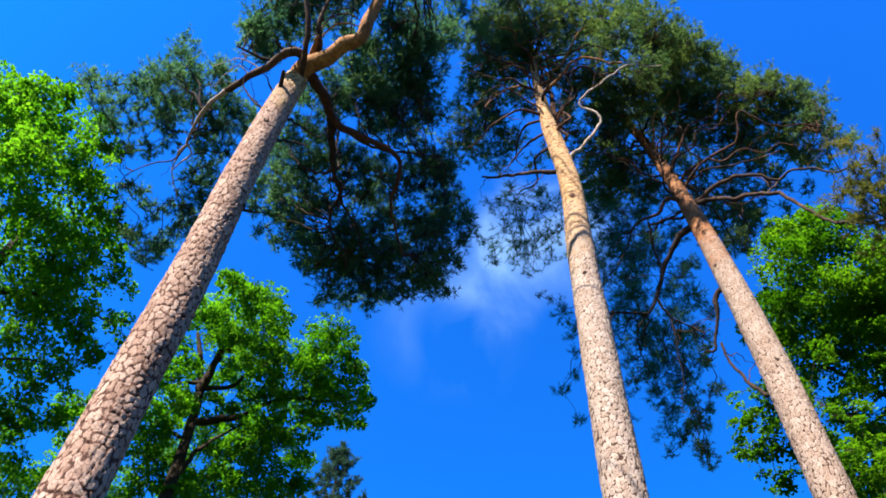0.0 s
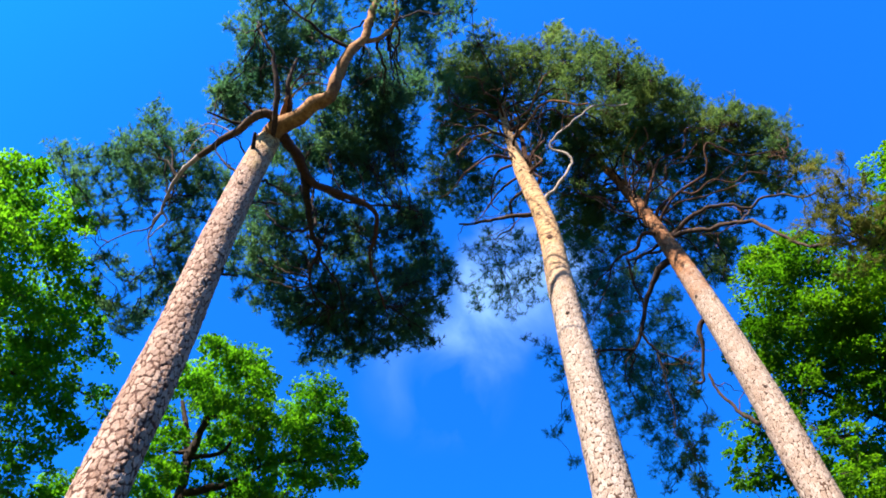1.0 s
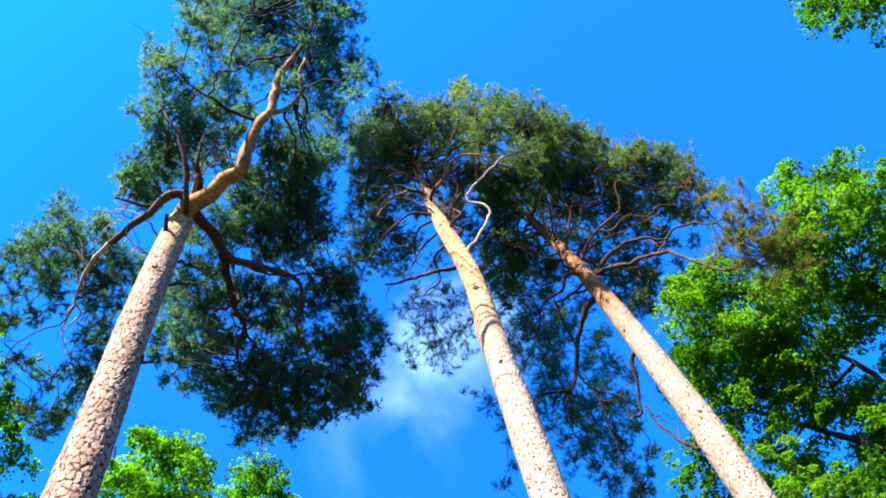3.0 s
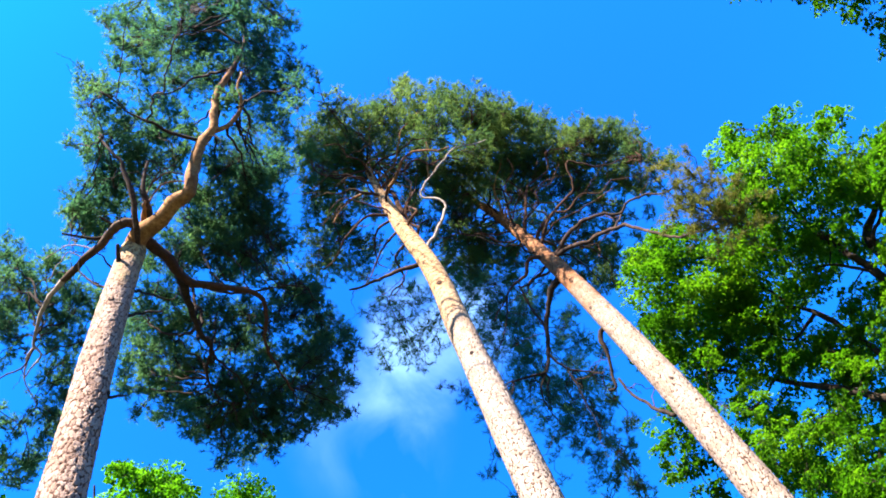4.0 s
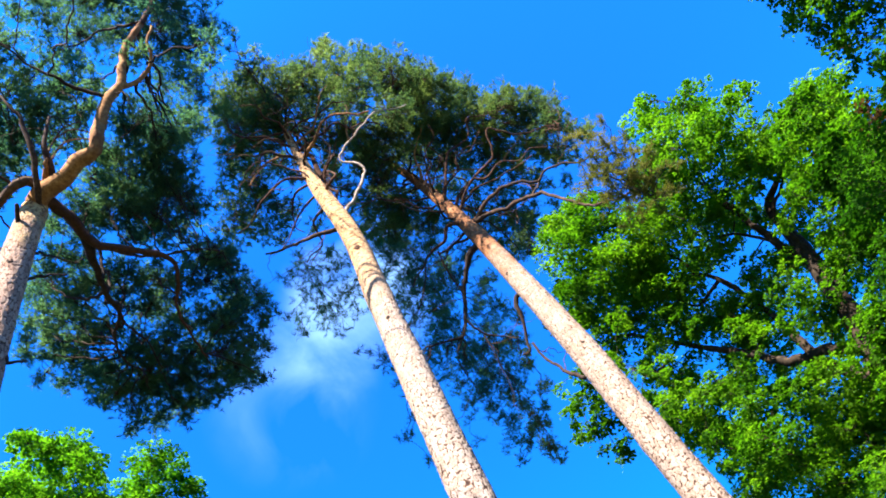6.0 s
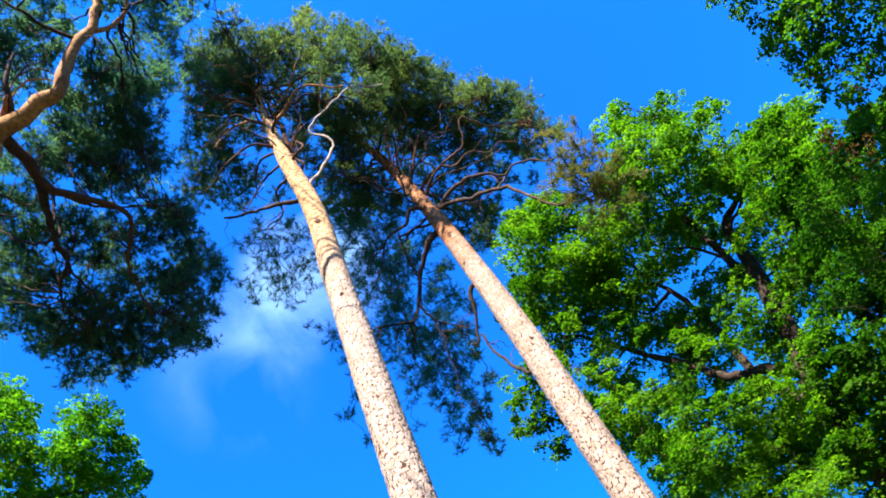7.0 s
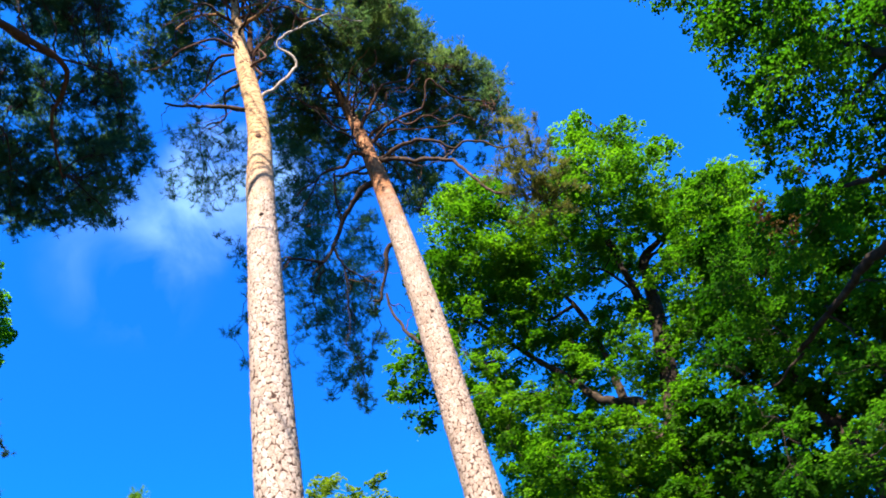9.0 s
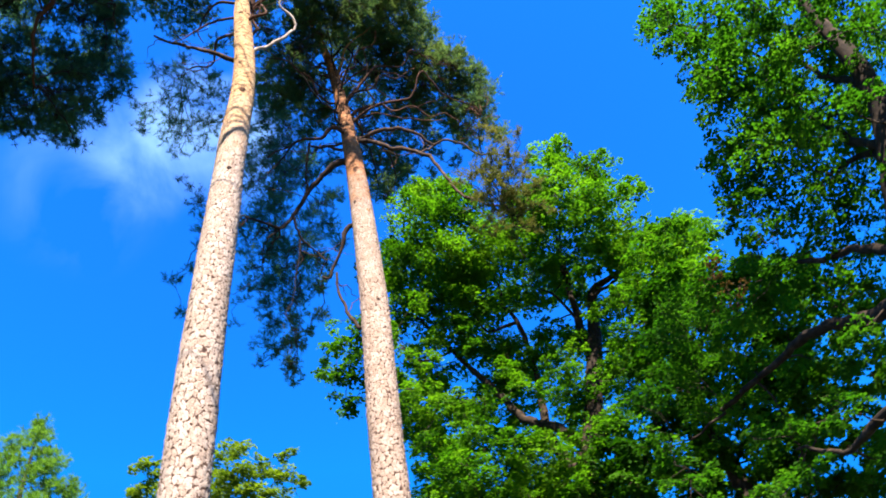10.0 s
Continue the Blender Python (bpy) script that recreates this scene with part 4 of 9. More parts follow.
pine_one.foliage([(-2.25, 4.35, 16.37, 0.301), (-2.15, 4.63, 15.78, 0.249), (-1.69, 4.01, 15.21, 0.258), (-2.11, 3.78, 15.85, 0.225), (-2.32, 3.86, 15.14, 0.320), (-2.36, 5.41, 15.71, 0.243), (-2.14, 5.58, 15.28, 0.317), (-1.92, 5.62, 16.16, 0.304), (-1.44, 4.97, 15.54, 0.269), (-3.20, 4.73, 15.82, 0.226), (-3.40, 4.88, 15.49, 0.247), (-3.63, 4.79, 16.06, 0.226), (-2.62, 5.89, 15.51, 0.307), (-2.59, 4.02, 15.36, 0.310), (-3.08, 4.54, 16.27, 0.222), (-2.22, 6.10, 15.55, 0.220), (-1.21, 4.59, 15.90, 0.264), (-1.40, 5.35, 15.06, 0.252), (-2.60, 3.89, 16.44, 0.252), (-1.73, 5.60, 14.81, 0.290), (-1.73, 3.81, 15.97, 0.300), (-1.38, 5.77, 14.94, 0.252)])
pine_one.grow(LIMB_SHADE_DARK, NEEDLES_GREEN_SHADE, "needles", density=3.6, count=12, length=0.08, width=0.0112, thick=0.009, crook=0.06, from_wood=0.4, spurs=2)

pine_two = Tree("pine_tree", (2.23, 7.11, 0.0), "tall straight Scots pine with plated foot and bright golden upper trunk", 22, group="tall pines")
pine_two.trunk([(2.23, 7.11, 0.00, 0.330), (2.23, 7.11, 2.50, 0.275), (2.19, 7.07, 7.30, 0.252), (2.22, 7.06, 9.52, 0.243), (2.26, 7.03, 12.25, 0.222), (2.30, 6.93, 14.04, 0.200), (2.18, 6.84, 15.41, 0.178), (2.05, 6.74, 16.41, 0.155), (1.95, 6.62, 17.71, 0.115), (1.88, 6.48, 18.95, 0.075), (1.84, 6.39, 19.66, 0.050)], BARK_TWO, bark=dict(plate=(0.068, 0.115), depth=0.012, smooth_from=11.0, smooth_to=15.0))
pine_two.limb([(2.24, 6.89, 14.72, 0.051), (1.62, 7.13, 14.91, 0.038), (1.40, 7.23, 15.01, 0.032), (1.05, 7.36, 15.14, 0.025), (0.71, 7.43, 15.26, 0.019)], LIMB_GREY)
pine_two.limb([(2.03, 6.71, 16.74, 0.035), (1.69, 6.63, 16.73, 0.031), (1.31, 6.59, 16.63, 0.025), (0.87, 6.76, 16.36, 0.019), (0.65, 6.99, 16.12, 0.015), (0.29, 7.06, 15.91, 0.011)], LIMB_RUST)
pine_two.limb([(1.94, 6.61, 17.82, 0.035), (1.70, 6.53, 17.85, 0.031), (1.38, 6.47, 17.80, 0.025), (1.00, 6.62, 17.60, 0.018), (0.74, 6.82, 17.34, 0.014)], LIMB_ORANGE)
pine_two.limb([(2.08, 6.76, 16.20, 0.029), (1.76, 7.03, 16.15, 0.025), (1.46, 7.36, 16.03, 0.017), (1.26, 7.58, 15.90, 0.011), (1.03, 7.70, 15.78, 0.009)], LIMB_RUST)
pine_two.limb([(2.21, 6.87, 15.03, 0.037), (2.38, 6.82, 15.13, 0.036), (2.69, 6.63, 15.47, 0.031), (2.93, 6.38, 15.81, 0.028), (2.89, 6.23, 16.03, 0.026), (2.60, 6.19, 16.33, 0.023), (2.75, 6.04, 16.51, 0.021), (3.00, 5.93, 16.66, 0.019), (3.47, 5.71, 17.07, 0.016), (3.97, 5.76, 17.29, 0.013), (4.35, 5.73, 17.46, 0.012)], LIMB_BARE)
pine_two.limb([(1.95, 6.63, 17.63, 0.044), (2.15, 6.37, 17.62, 0.039), (2.38, 6.08, 17.60, 0.032), (2.57, 5.71, 17.58, 0.027), (2.95, 5.64, 17.49, 0.023), (3.24, 5.66, 17.38, 0.020), (3.60, 5.61, 17.25, 0.017)], LIMB_ORANGE)
pine_two.limb([(1.91, 6.53, 18.48, 0.035), (2.10, 6.43, 18.50, 0.031), (2.50, 6.13, 18.59, 0.024), (2.66, 5.76, 18.73, 0.020), (2.97, 5.42, 18.87, 0.015), (3.26, 5.25, 18.94, 0.014)], LIMB_ORANGE)
pine_two.limb([(1.88, 6.48, 19.01, 0.029), (2.41, 6.01, 18.72, 0.023), (3.07, 5.69, 18.39, 0.016), (3.50, 5.63, 18.18, 0.013), (3.65, 5.76, 18.05, 0.011)], LIMB_RUST)
pine_two.limb([(1.87, 6.45, 19.17, 0.029), (1.14, 6.21, 18.57, 0.020), (0.66, 5.87, 18.30, 0.014), (0.59, 5.56, 18.26, 0.011)], LIMB_RUST)
pine_two.limb([(1.86, 6.43, 19.34, 0.035), (1.96, 6.10, 19.41, 0.029), (1.92, 5.70, 19.54, 0.024), (1.48, 5.23, 19.69, 0.017), (1.26, 4.62, 19.66, 0.010), (1.16, 4.13, 19.68, 0.007)], LIMB_RUST)
pine_two.limb([(2.05, 6.74, 16.44, 0.025), (2.24, 6.74, 16.77, 0.019), (2.50, 6.90, 16.93, 0.014), (2.84, 6.98, 17.06, 0.009)], LIMB_RUST)
pine_two.limb([(2.18, 6.84, 15.44, 0.021), (2.36, 7.03, 15.83, 0.016), (3.02, 7.33, 16.42, 0.009)], LIMB_RUST)
pine_two.foliage([(1.09, 6.09, 20.93, 0.666), (1.64, 5.88, 20.83, 0.662), (1.85, 5.91, 19.34, 0.547), (0.71, 6.08, 19.29, 0.507), (1.27, 6.41, 19.89, 0.603), (0.33, 6.39, 20.40, 0.268), (1.35, 5.23, 20.33, 0.337), (2.21, 5.78, 20.60, 0.503), (2.61, 5.85, 20.45, 0.502), (2.92, 5.34, 20.05, 0.488), (3.34, 5.17, 20.92, 0.312), (3.22, 5.03, 18.63, 0.489), (3.41, 5.99, 20.46, 0.507), (4.10, 5.66, 20.95, 0.517), (4.46, 5.66, 20.56, 0.510), (4.75, 5.57, 19.95, 0.496), (3.52, 5.28, 17.84, 0.474), (4.72, 6.37, 20.73, 0.603)])
pine_two.foliage([(5.23, 6.21, 20.31, 0.553), (3.38, 5.93, 18.69, 0.359), (2.88, 6.28, 20.67, 0.394), (4.42, 6.26, 18.57, 0.472), (5.25, 6.60, 19.54, 0.539), (5.71, 6.03, 19.84, 0.425), (6.10, 6.22, 19.69, 0.310), (5.43, 6.90, 19.27, 0.460), (4.77, 6.94, 19.08, 0.530), (4.27, 6.92, 19.35, 0.458), (1.77, 6.56, 19.57, 0.337), (1.98, 5.51, 21.15, 0.315), (2.46, 5.39, 20.34, 0.266), (0.78, 5.99, 21.32, 0.357), (0.55, 6.03, 20.39, 0.304), (3.49, 5.03, 21.35, 0.179), (5.54, 5.96, 20.70, 0.320), (0.64, 6.77, 20.05, 0.343)])
pine_two.foliage([(1.24, 6.39, 21.86, 0.566), (1.76, 6.10, 20.38, 0.465), (1.37, 6.56, 20.94, 0.513), (1.48, 5.50, 21.14, 0.287), (2.58, 5.95, 21.37, 0.427), (3.51, 5.35, 22.06, 0.265), (3.49, 6.23, 21.59, 0.431), (4.70, 5.84, 21.52, 0.433), (4.15, 6.76, 22.04, 0.480), (5.56, 6.60, 21.20, 0.470), (3.03, 6.83, 21.84, 0.335), (5.57, 6.72, 20.65, 0.458), (6.35, 6.40, 20.61, 0.263), (5.03, 7.39, 20.24, 0.451), (1.92, 7.01, 20.65, 0.286), (2.52, 5.51, 21.14, 0.226), (0.68, 6.46, 21.44, 0.259), (5.73, 6.30, 21.75, 0.272)])
pine_two.foliage([(1.28, 4.63, 21.19, 0.100), (1.72, 4.89, 21.08, 0.114), (1.41, 5.01, 21.12, 0.114), (1.03, 4.80, 20.88, 0.098), (1.79, 5.08, 20.81, 0.128), (1.26, 4.44, 21.30, 0.071)])
pine_two.foliage([(0.70, 6.61, 18.96, 0.435), (1.21, 6.87, 19.08, 0.476), (0.93, 6.91, 18.02, 0.355), (0.44, 7.03, 18.59, 0.298), (1.51, 6.68, 18.03, 0.226), (0.30, 7.41, 17.95, 0.324), (0.78, 7.51, 17.75, 0.387), (1.29, 7.68, 17.84, 0.327), (0.25, 7.93, 17.84, 0.293), (0.67, 7.98, 17.56, 0.355), (1.07, 8.36, 18.13, 0.303), (0.13, 7.33, 18.55, 0.216), (0.70, 7.43, 18.63, 0.302), (0.41, 6.87, 19.25, 0.238), (1.13, 7.33, 18.13, 0.262), (0.43, 7.72, 17.92, 0.261), (-0.03, 8.01, 17.86, 0.196), (1.38, 8.38, 18.32, 0.238)])
pine_two.foliage([(2.96, 7.23, 19.63, 0.357), (3.26, 6.97, 19.79, 0.358), (2.69, 7.66, 19.03, 0.280), (3.78, 7.36, 18.86, 0.383), (3.73, 8.27, 18.84, 0.355), (4.11, 8.09, 19.32, 0.362), (3.43, 7.23, 19.12, 0.210), (4.48, 7.55, 19.32, 0.359), (3.47, 6.92, 19.72, 0.286)])


pine_two.foliage([(0.80, 6.87, 18.77, 0.303), (1.33, 6.72, 19.17, 0.338), (1.81, 7.51, 19.06, 0.282), (1.00, 7.77, 18.57, 0.309), (1.61, 8.35, 18.92, 0.287), (2.05, 8.76, 18.56, 0.223), (0.72, 7.55, 19.02, 0.250), (0.63, 8.32, 18.73, 0.253), (1.57, 6.27, 19.49, 0.308), (1.05, 6.27, 19.79, 0.312)])
pine_two.foliage([(2.56, 6.92, 19.86, 0.319), (2.92, 7.33, 19.47, 0.317), (2.90, 8.13, 19.58, 0.294), (3.42, 7.30, 20.19, 0.360), (3.50, 7.76, 19.17, 0.349), (3.30, 8.44, 18.99, 0.321), (3.71, 8.71, 18.65, 0.319), (3.35, 9.56, 19.29, 0.302), (3.07, 9.10, 19.32, 0.232), (3.92, 8.06, 18.91, 0.316), (3.87, 7.63, 19.95, 0.327), (3.69, 9.50, 18.62, 0.293), (3.89, 6.56, 19.46, 0.310), (2.42, 6.35, 19.84, 0.313), (3.12, 6.47, 19.89, 0.346)])
pine_two.foliage([(2.47, 7.46, 20.46, 0.282), (2.72, 6.95, 20.73, 0.298), (3.16, 7.27, 20.45, 0.297), (3.55, 6.86, 20.60, 0.296), (3.75, 7.48, 20.29, 0.297), (4.18, 7.92, 20.31, 0.284), (3.03, 8.19, 20.77, 0.275), (0.87, 7.26, 21.31, 0.308), (0.61, 7.75, 20.92, 0.273), (1.48, 7.82, 20.44, 0.302)])
# dark stem added to stand for the shaded side of the upper trunk
pine_two.limb([(2.24, 6.74, 16.78, 0.058), (2.20, 6.63, 17.77, 0.049), (2.15, 6.71, 19.08, 0.038), (2.12, 6.76, 20.73, 0.029)], LIMB_RUST)
pine_two.foliage([(2.56, 8.88, 19.59, 0.237), (3.05, 8.15, 19.09, 0.229), (3.43, 8.73, 18.69, 0.229), (4.04, 9.22, 18.98, 0.270), (4.53, 9.39, 18.66, 0.268), (3.54, 9.50, 18.50, 0.231), (3.61, 7.82, 19.87, 0.270), (3.01, 7.84, 19.94, 0.202), (4.35, 8.51, 18.63, 0.262), (4.94, 9.30, 18.92, 0.237), (2.53, 7.15, 20.20, 0.234), (2.17, 7.66, 20.11, 0.201)])
pine_two.limb([(1.93, 6.59, 18.01, 0.039), (2.21, 6.33, 17.92, 0.032), (2.61, 6.13, 17.79, 0.026), (2.86, 5.96, 17.74, 0.022), (3.17, 6.06, 17.62, 0.018), (3.44, 5.98, 17.59, 0.016), (3.73, 6.06, 17.49, 0.014)], LIMB_RUST)
pine_two.limb([(1.90, 6.51, 18.67, 0.029), (1.71, 6.06, 18.59, 0.023), (1.41, 5.83, 18.52, 0.018), (1.27, 5.55, 18.52, 0.014), (0.94, 5.51, 18.47, 0.011)], LIMB_RUST)
pine_two.limb([(1.95, 6.63, 17.63, 0.025), (1.70, 6.41, 17.70, 0.020), (1.57, 6.13, 17.76, 0.016), (1.20, 6.03, 17.73, 0.011), (0.92, 6.09, 17.63, 0.009)], LIMB_RUST)
pine_two.knot((2.230, 6.764, 13.566), (-0.293, -0.956, 0.0), 0.05, LIMB_RUST)
pine_two.knot((2.002, 6.641, 16.126), (-0.551, -0.835, 0.0), 0.05, LIMB_RUST)
pine_two.knot((2.187, 6.823, 11.309), (-0.265, -0.964, 0.0), 0.035, LIMB_GREY)
pine_two.boughs(17, 15.4, 19.5, (LIMB_RUST, LIMB_BROWN, LIMB_RUST, LIMB_SHADE_DARK), (1.1, 2.4), 0.030, 222)
pine_two.grow(LIMB_RUST, NEEDLES, "needles", density=3.45, count=12, length=0.08, width=0.0112, thick=0.009, crook=0.075, from_wood=0.4, spurs=3)
pine_two.clumps = []
pine_two.foliage([(1.38, 8.81, 16.50, 0.284), (1.76, 9.21, 16.61, 0.353), (1.61, 9.76, 16.54, 0.357), (1.16, 9.57, 15.85, 0.249), (1.91, 9.61, 15.81, 0.249), (2.02, 9.97, 15.70, 0.172), (2.31, 9.17, 15.97, 0.311), (1.35, 9.15, 16.33, 0.237), (2.30, 9.01, 16.70, 0.322), (2.09, 8.74, 17.03, 0.260), (1.02, 9.63, 16.36, 0.160), (1.10, 9.94, 16.01, 0.127), (1.71, 10.06, 16.33, 0.194), (2.39, 9.55, 15.69, 0.186), (1.67, 8.85, 16.83, 0.225), (1.00, 8.78, 16.56, 0.158), (2.60, 8.87, 16.97, 0.228), (2.00, 9.25, 15.96, 0.249), (2.59, 8.96, 16.12, 0.188), (1.19, 8.59, 18.13, 0.279), (1.48, 8.98, 17.75, 0.247), (2.21, 9.28, 18.09, 0.190), (4.97, 9.91, 18.38, 0.235)])
pine_two.grow(LIMB_SHADE_DARK, NEEDLES_GREEN_SHADE, "needles", density=2.6, count=13, length=0.08, width=0.0072, thick=0.006, crook=0.075, from_wood=0.3)

pine_three = Tree("pine_tree", (5.37, 8.23, 0.0), "tall Scots pine with pink-grey bark and wide crown of crooked limbs", 33, group="tall pines")
pine_three.trunk([(5.37, 8.23, 0.00, 0.330), (5.37, 8.23, 3.00, 0.275), (5.32, 8.17, 8.37, 0.252), (5.34, 8.16, 10.96, 0.243), (5.23, 8.17, 14.23, 0.205), (5.06, 8.16, 16.50, 0.155), (4.75, 8.11, 18.60, 0.115), (4.46, 8.05, 19.52, 0.080), (4.17, 7.97, 20.21, 0.050), (4.09, 7.91, 21.19, 0.030)], BARK_THREE, bark=dict(plate=(0.068, 0.115), depth=0.012, smooth_from=12.5, smooth_to=16.0))
pine_three.limb([(5.11, 8.16, 15.79, 0.058), (5.31, 8.00, 15.72, 0.056), (5.72, 7.69, 15.40, 0.048), (6.18, 7.28, 14.97, 0.040), (6.48, 7.06, 14.29, 0.034), (6.67, 6.95, 13.52, 0.027), (6.84, 6.57, 12.80, 0.022), (6.92, 6.18, 12.22, 0.019), (6.94, 5.97, 11.77, 0.017)], LIMB_GREY)
pine_three.limb([(5.24, 8.06, 15.74, 0.048), (5.50, 7.68, 15.82, 0.043), (6.01, 7.29, 15.73, 0.036), (6.42, 7.20, 15.49, 0.029), (6.62, 7.14, 15.35, 0.027), (6.71, 6.96, 15.31, 0.025), (6.99, 6.79, 15.04, 0.022), (7.30, 6.60, 14.68, 0.018), (7.42, 6.40, 14.56, 0.017), (7.59, 6.26, 14.31, 0.015)], LIMB_GREY)
pine_three.limb([(6.22, 7.25, 14.88, 0.025), (6.61, 7.44, 15.58, 0.022), (6.93, 7.48, 16.01, 0.021)], LIMB_GREY)
pine_three.limb([(4.97, 8.15, 17.12, 0.048), (5.27, 7.73, 17.74, 0.036), (5.52, 7.35, 18.15, 0.027), (6.06, 7.11, 18.36, 0.019), (6.25, 6.78, 18.60, 0.015), (6.55, 6.74, 18.62, 0.014)], LIMB_RUST)
pine_three.limb([(5.04, 8.16, 16.64, 0.044), (5.38, 7.85, 16.91, 0.039), (5.90, 7.55, 17.12, 0.032), (6.31, 7.34, 17.23, 0.027), (6.30, 7.01, 17.51, 0.024), (6.40, 6.74, 17.71, 0.021), (6.99, 6.94, 17.60, 0.017), (7.61, 6.88, 17.54, 0.013), (8.04, 7.00, 17.40, 0.011)], LIMB_RUST)
pine_three.limb([(4.83, 8.12, 18.07, 0.035), (4.76, 7.52, 18.68, 0.020), (5.09, 7.10, 18.97, 0.014), (5.23, 6.88, 19.11, 0.011)], LIMB_ORANGE)
pine_three.limb([(4.90, 8.13, 17.59, 0.025), (4.12, 8.18, 17.88, 0.015), (3.63, 8.22, 17.89, 0.009)], LIMB_RUST)
pine_three.limb([(4.76, 8.11, 18.55, 0.022), (4.54, 8.10, 18.51, 0.020), (3.98, 8.11, 18.33, 0.013), (3.53, 8.04, 18.23, 0.009)], LIMB_RUST)
pine_three.limb([(5.04, 8.16, 16.64, 0.029), (5.70, 7.91, 17.05, 0.022), (6.32, 7.82, 17.17, 0.017), (6.79, 7.68, 17.25, 0.014), (7.27, 7.45, 17.32, 0.011)], LIMB_RUST)
pine_three.limb([(4.78, 8.11, 18.39, 0.028), (5.15, 8.01, 18.32, 0.022), (5.84, 7.96, 18.16, 0.015), (6.41, 7.83, 18.08, 0.011)], LIMB_ORANGE)
pine_three.limb([(4.65, 8.09, 18.92, 0.029), (4.42, 7.78, 18.96, 0.022), (4.23, 7.60, 19.01, 0.017), (4.28, 7.81, 18.85, 0.014)], LIMB_ORANGE)
pine_three.limb([(4.94, 8.14, 17.28, 0.029), (4.87, 7.99, 17.70, 0.024), (5.37, 7.48, 18.18, 0.015), (5.13, 7.22, 18.44, 0.011)], LIMB_RUST)
pine_three.limb([(5.10, 8.16, 15.96, 0.052), (4.71, 8.13, 16.08, 0.045), (4.54, 8.43, 15.88, 0.036), (4.15, 8.63, 15.80, 0.025), (3.88, 8.88, 15.67, 0.018), (3.60, 9.11, 15.50, 0.014)], LIMB_RUST)
pine_three.limb([(5.11, 8.16, 15.79, 0.029), (4.65, 8.47, 15.82, 0.024), (4.33, 8.58, 15.76, 0.021)], LIMB_SHADE_DARK)
pine_three.limb([(5.16, 8.17, 15.10, 0.071), (4.94, 8.31, 15.09, 0.068), (4.72, 8.59, 14.95, 0.059), (4.54, 8.96, 14.69, 0.048), (4.37, 9.33, 14.22, 0.037), (4.24, 9.58, 13.91, 0.029), (3.72, 9.60, 13.93, 0.023), (3.46, 9.60, 13.93, 0.021)], LIMB_SHADE_DARK)
pine_three.limb([(4.35, 8.57, 15.77, 0.029), (4.44, 8.79, 15.44, 0.024), (4.50, 9.01, 15.09, 0.019), (4.48, 9.32, 14.60, 0.014)], LIMB_SHADE_DARK)
pine_three.limb([(4.35, 9.36, 14.18, 0.029), (4.61, 9.59, 13.79, 0.021), (4.89, 9.57, 13.60, 0.016), (5.21, 9.52, 13.38, 0.011)], LIMB_SHADE_DARK)
pine_three.limb([(4.05, 8.72, 15.75, 0.021), (3.80, 9.13, 15.06, 0.013), (3.41, 9.37, 14.63, 0.007)], LIMB_SHADE_DARK)
pine_three.limb([(5.27, 8.16, 13.02, 0.048), (5.04, 8.30, 13.02, 0.048), (4.99, 8.62, 12.60, 0.034), (4.90, 8.94, 12.13, 0.022), (4.76, 8.96, 12.12, 0.021)], LIMB_SHADE_DARK, stub=True)
pine_three.limb([(5.34, 8.16, 10.44, 0.035), (5.10, 8.33, 10.42, 0.035), (5.04, 8.59, 11.02, 0.028), (5.01, 8.67, 11.52, 0.024), (4.88, 8.71, 12.00, 0.021)], LIMB_SHADE_DARK)
pine_three.limb([(5.27, 8.03, 15.73, 0.021), (5.55, 8.06, 15.58, 0.018), (5.80, 8.39, 15.15, 0.011), (5.90, 8.71, 14.73, 0.007)], LIMB_SHADE_DARK)
pine_three.limb([(4.25, 9.54, 13.96, 0.021), (3.95, 9.83, 13.47, 0.014), (4.10, 10.10, 12.77, 0.007)], LIMB_SHADE_DARK)
pine_three.limb([(4.61, 9.59, 13.79, 0.019), (4.70, 9.90, 12.93, 0.010), (4.60, 10.13, 12.26, 0.006)], LIMB_SHADE_DARK)
pine_three.foliage([(5.59, 6.50, 20.55, 0.524), (6.36, 7.01, 20.62, 0.534), (6.86, 6.96, 20.65, 0.536), (7.22, 7.28, 20.38, 0.494), (7.36, 6.88, 19.49, 0.511), (7.69, 6.86, 19.19, 0.467), (8.29, 6.77, 19.47, 0.276), (8.05, 7.13, 19.15, 0.431), (8.65, 7.08, 19.24, 0.395), (8.55, 7.11, 18.41, 0.342), (8.15, 7.27, 18.24, 0.340), (8.63, 7.28, 17.98, 0.281), (9.23, 7.51, 18.26, 0.249), (7.72, 7.66, 19.71, 0.486), (6.91, 7.48, 19.25, 0.432), (6.38, 7.44, 19.49, 0.435), (6.05, 7.51, 19.89, 0.482), (8.00, 8.19, 19.66, 0.410)])
pine_three.foliage([(8.15, 8.00, 18.60, 0.351), (8.26, 7.92, 17.88, 0.264), (7.08, 8.06, 19.00, 0.434), (6.53, 8.17, 19.21, 0.397), (6.07, 8.42, 19.72, 0.326), (7.51, 8.33, 18.60, 0.274), (5.44, 7.42, 19.67, 0.395), (5.75, 8.23, 20.36, 0.332), (5.04, 8.06, 20.36, 0.371), (6.89, 6.52, 20.31, 0.161), (7.61, 6.52, 19.49, 0.156), (5.91, 6.80, 21.40, 0.445), (7.24, 7.44, 21.80, 0.456), (7.82, 7.22, 20.54, 0.435), (8.81, 7.17, 20.45, 0.235), (9.04, 7.43, 20.26, 0.336), (8.65, 7.50, 18.97, 0.289), (9.70, 7.93, 19.02, 0.212)])
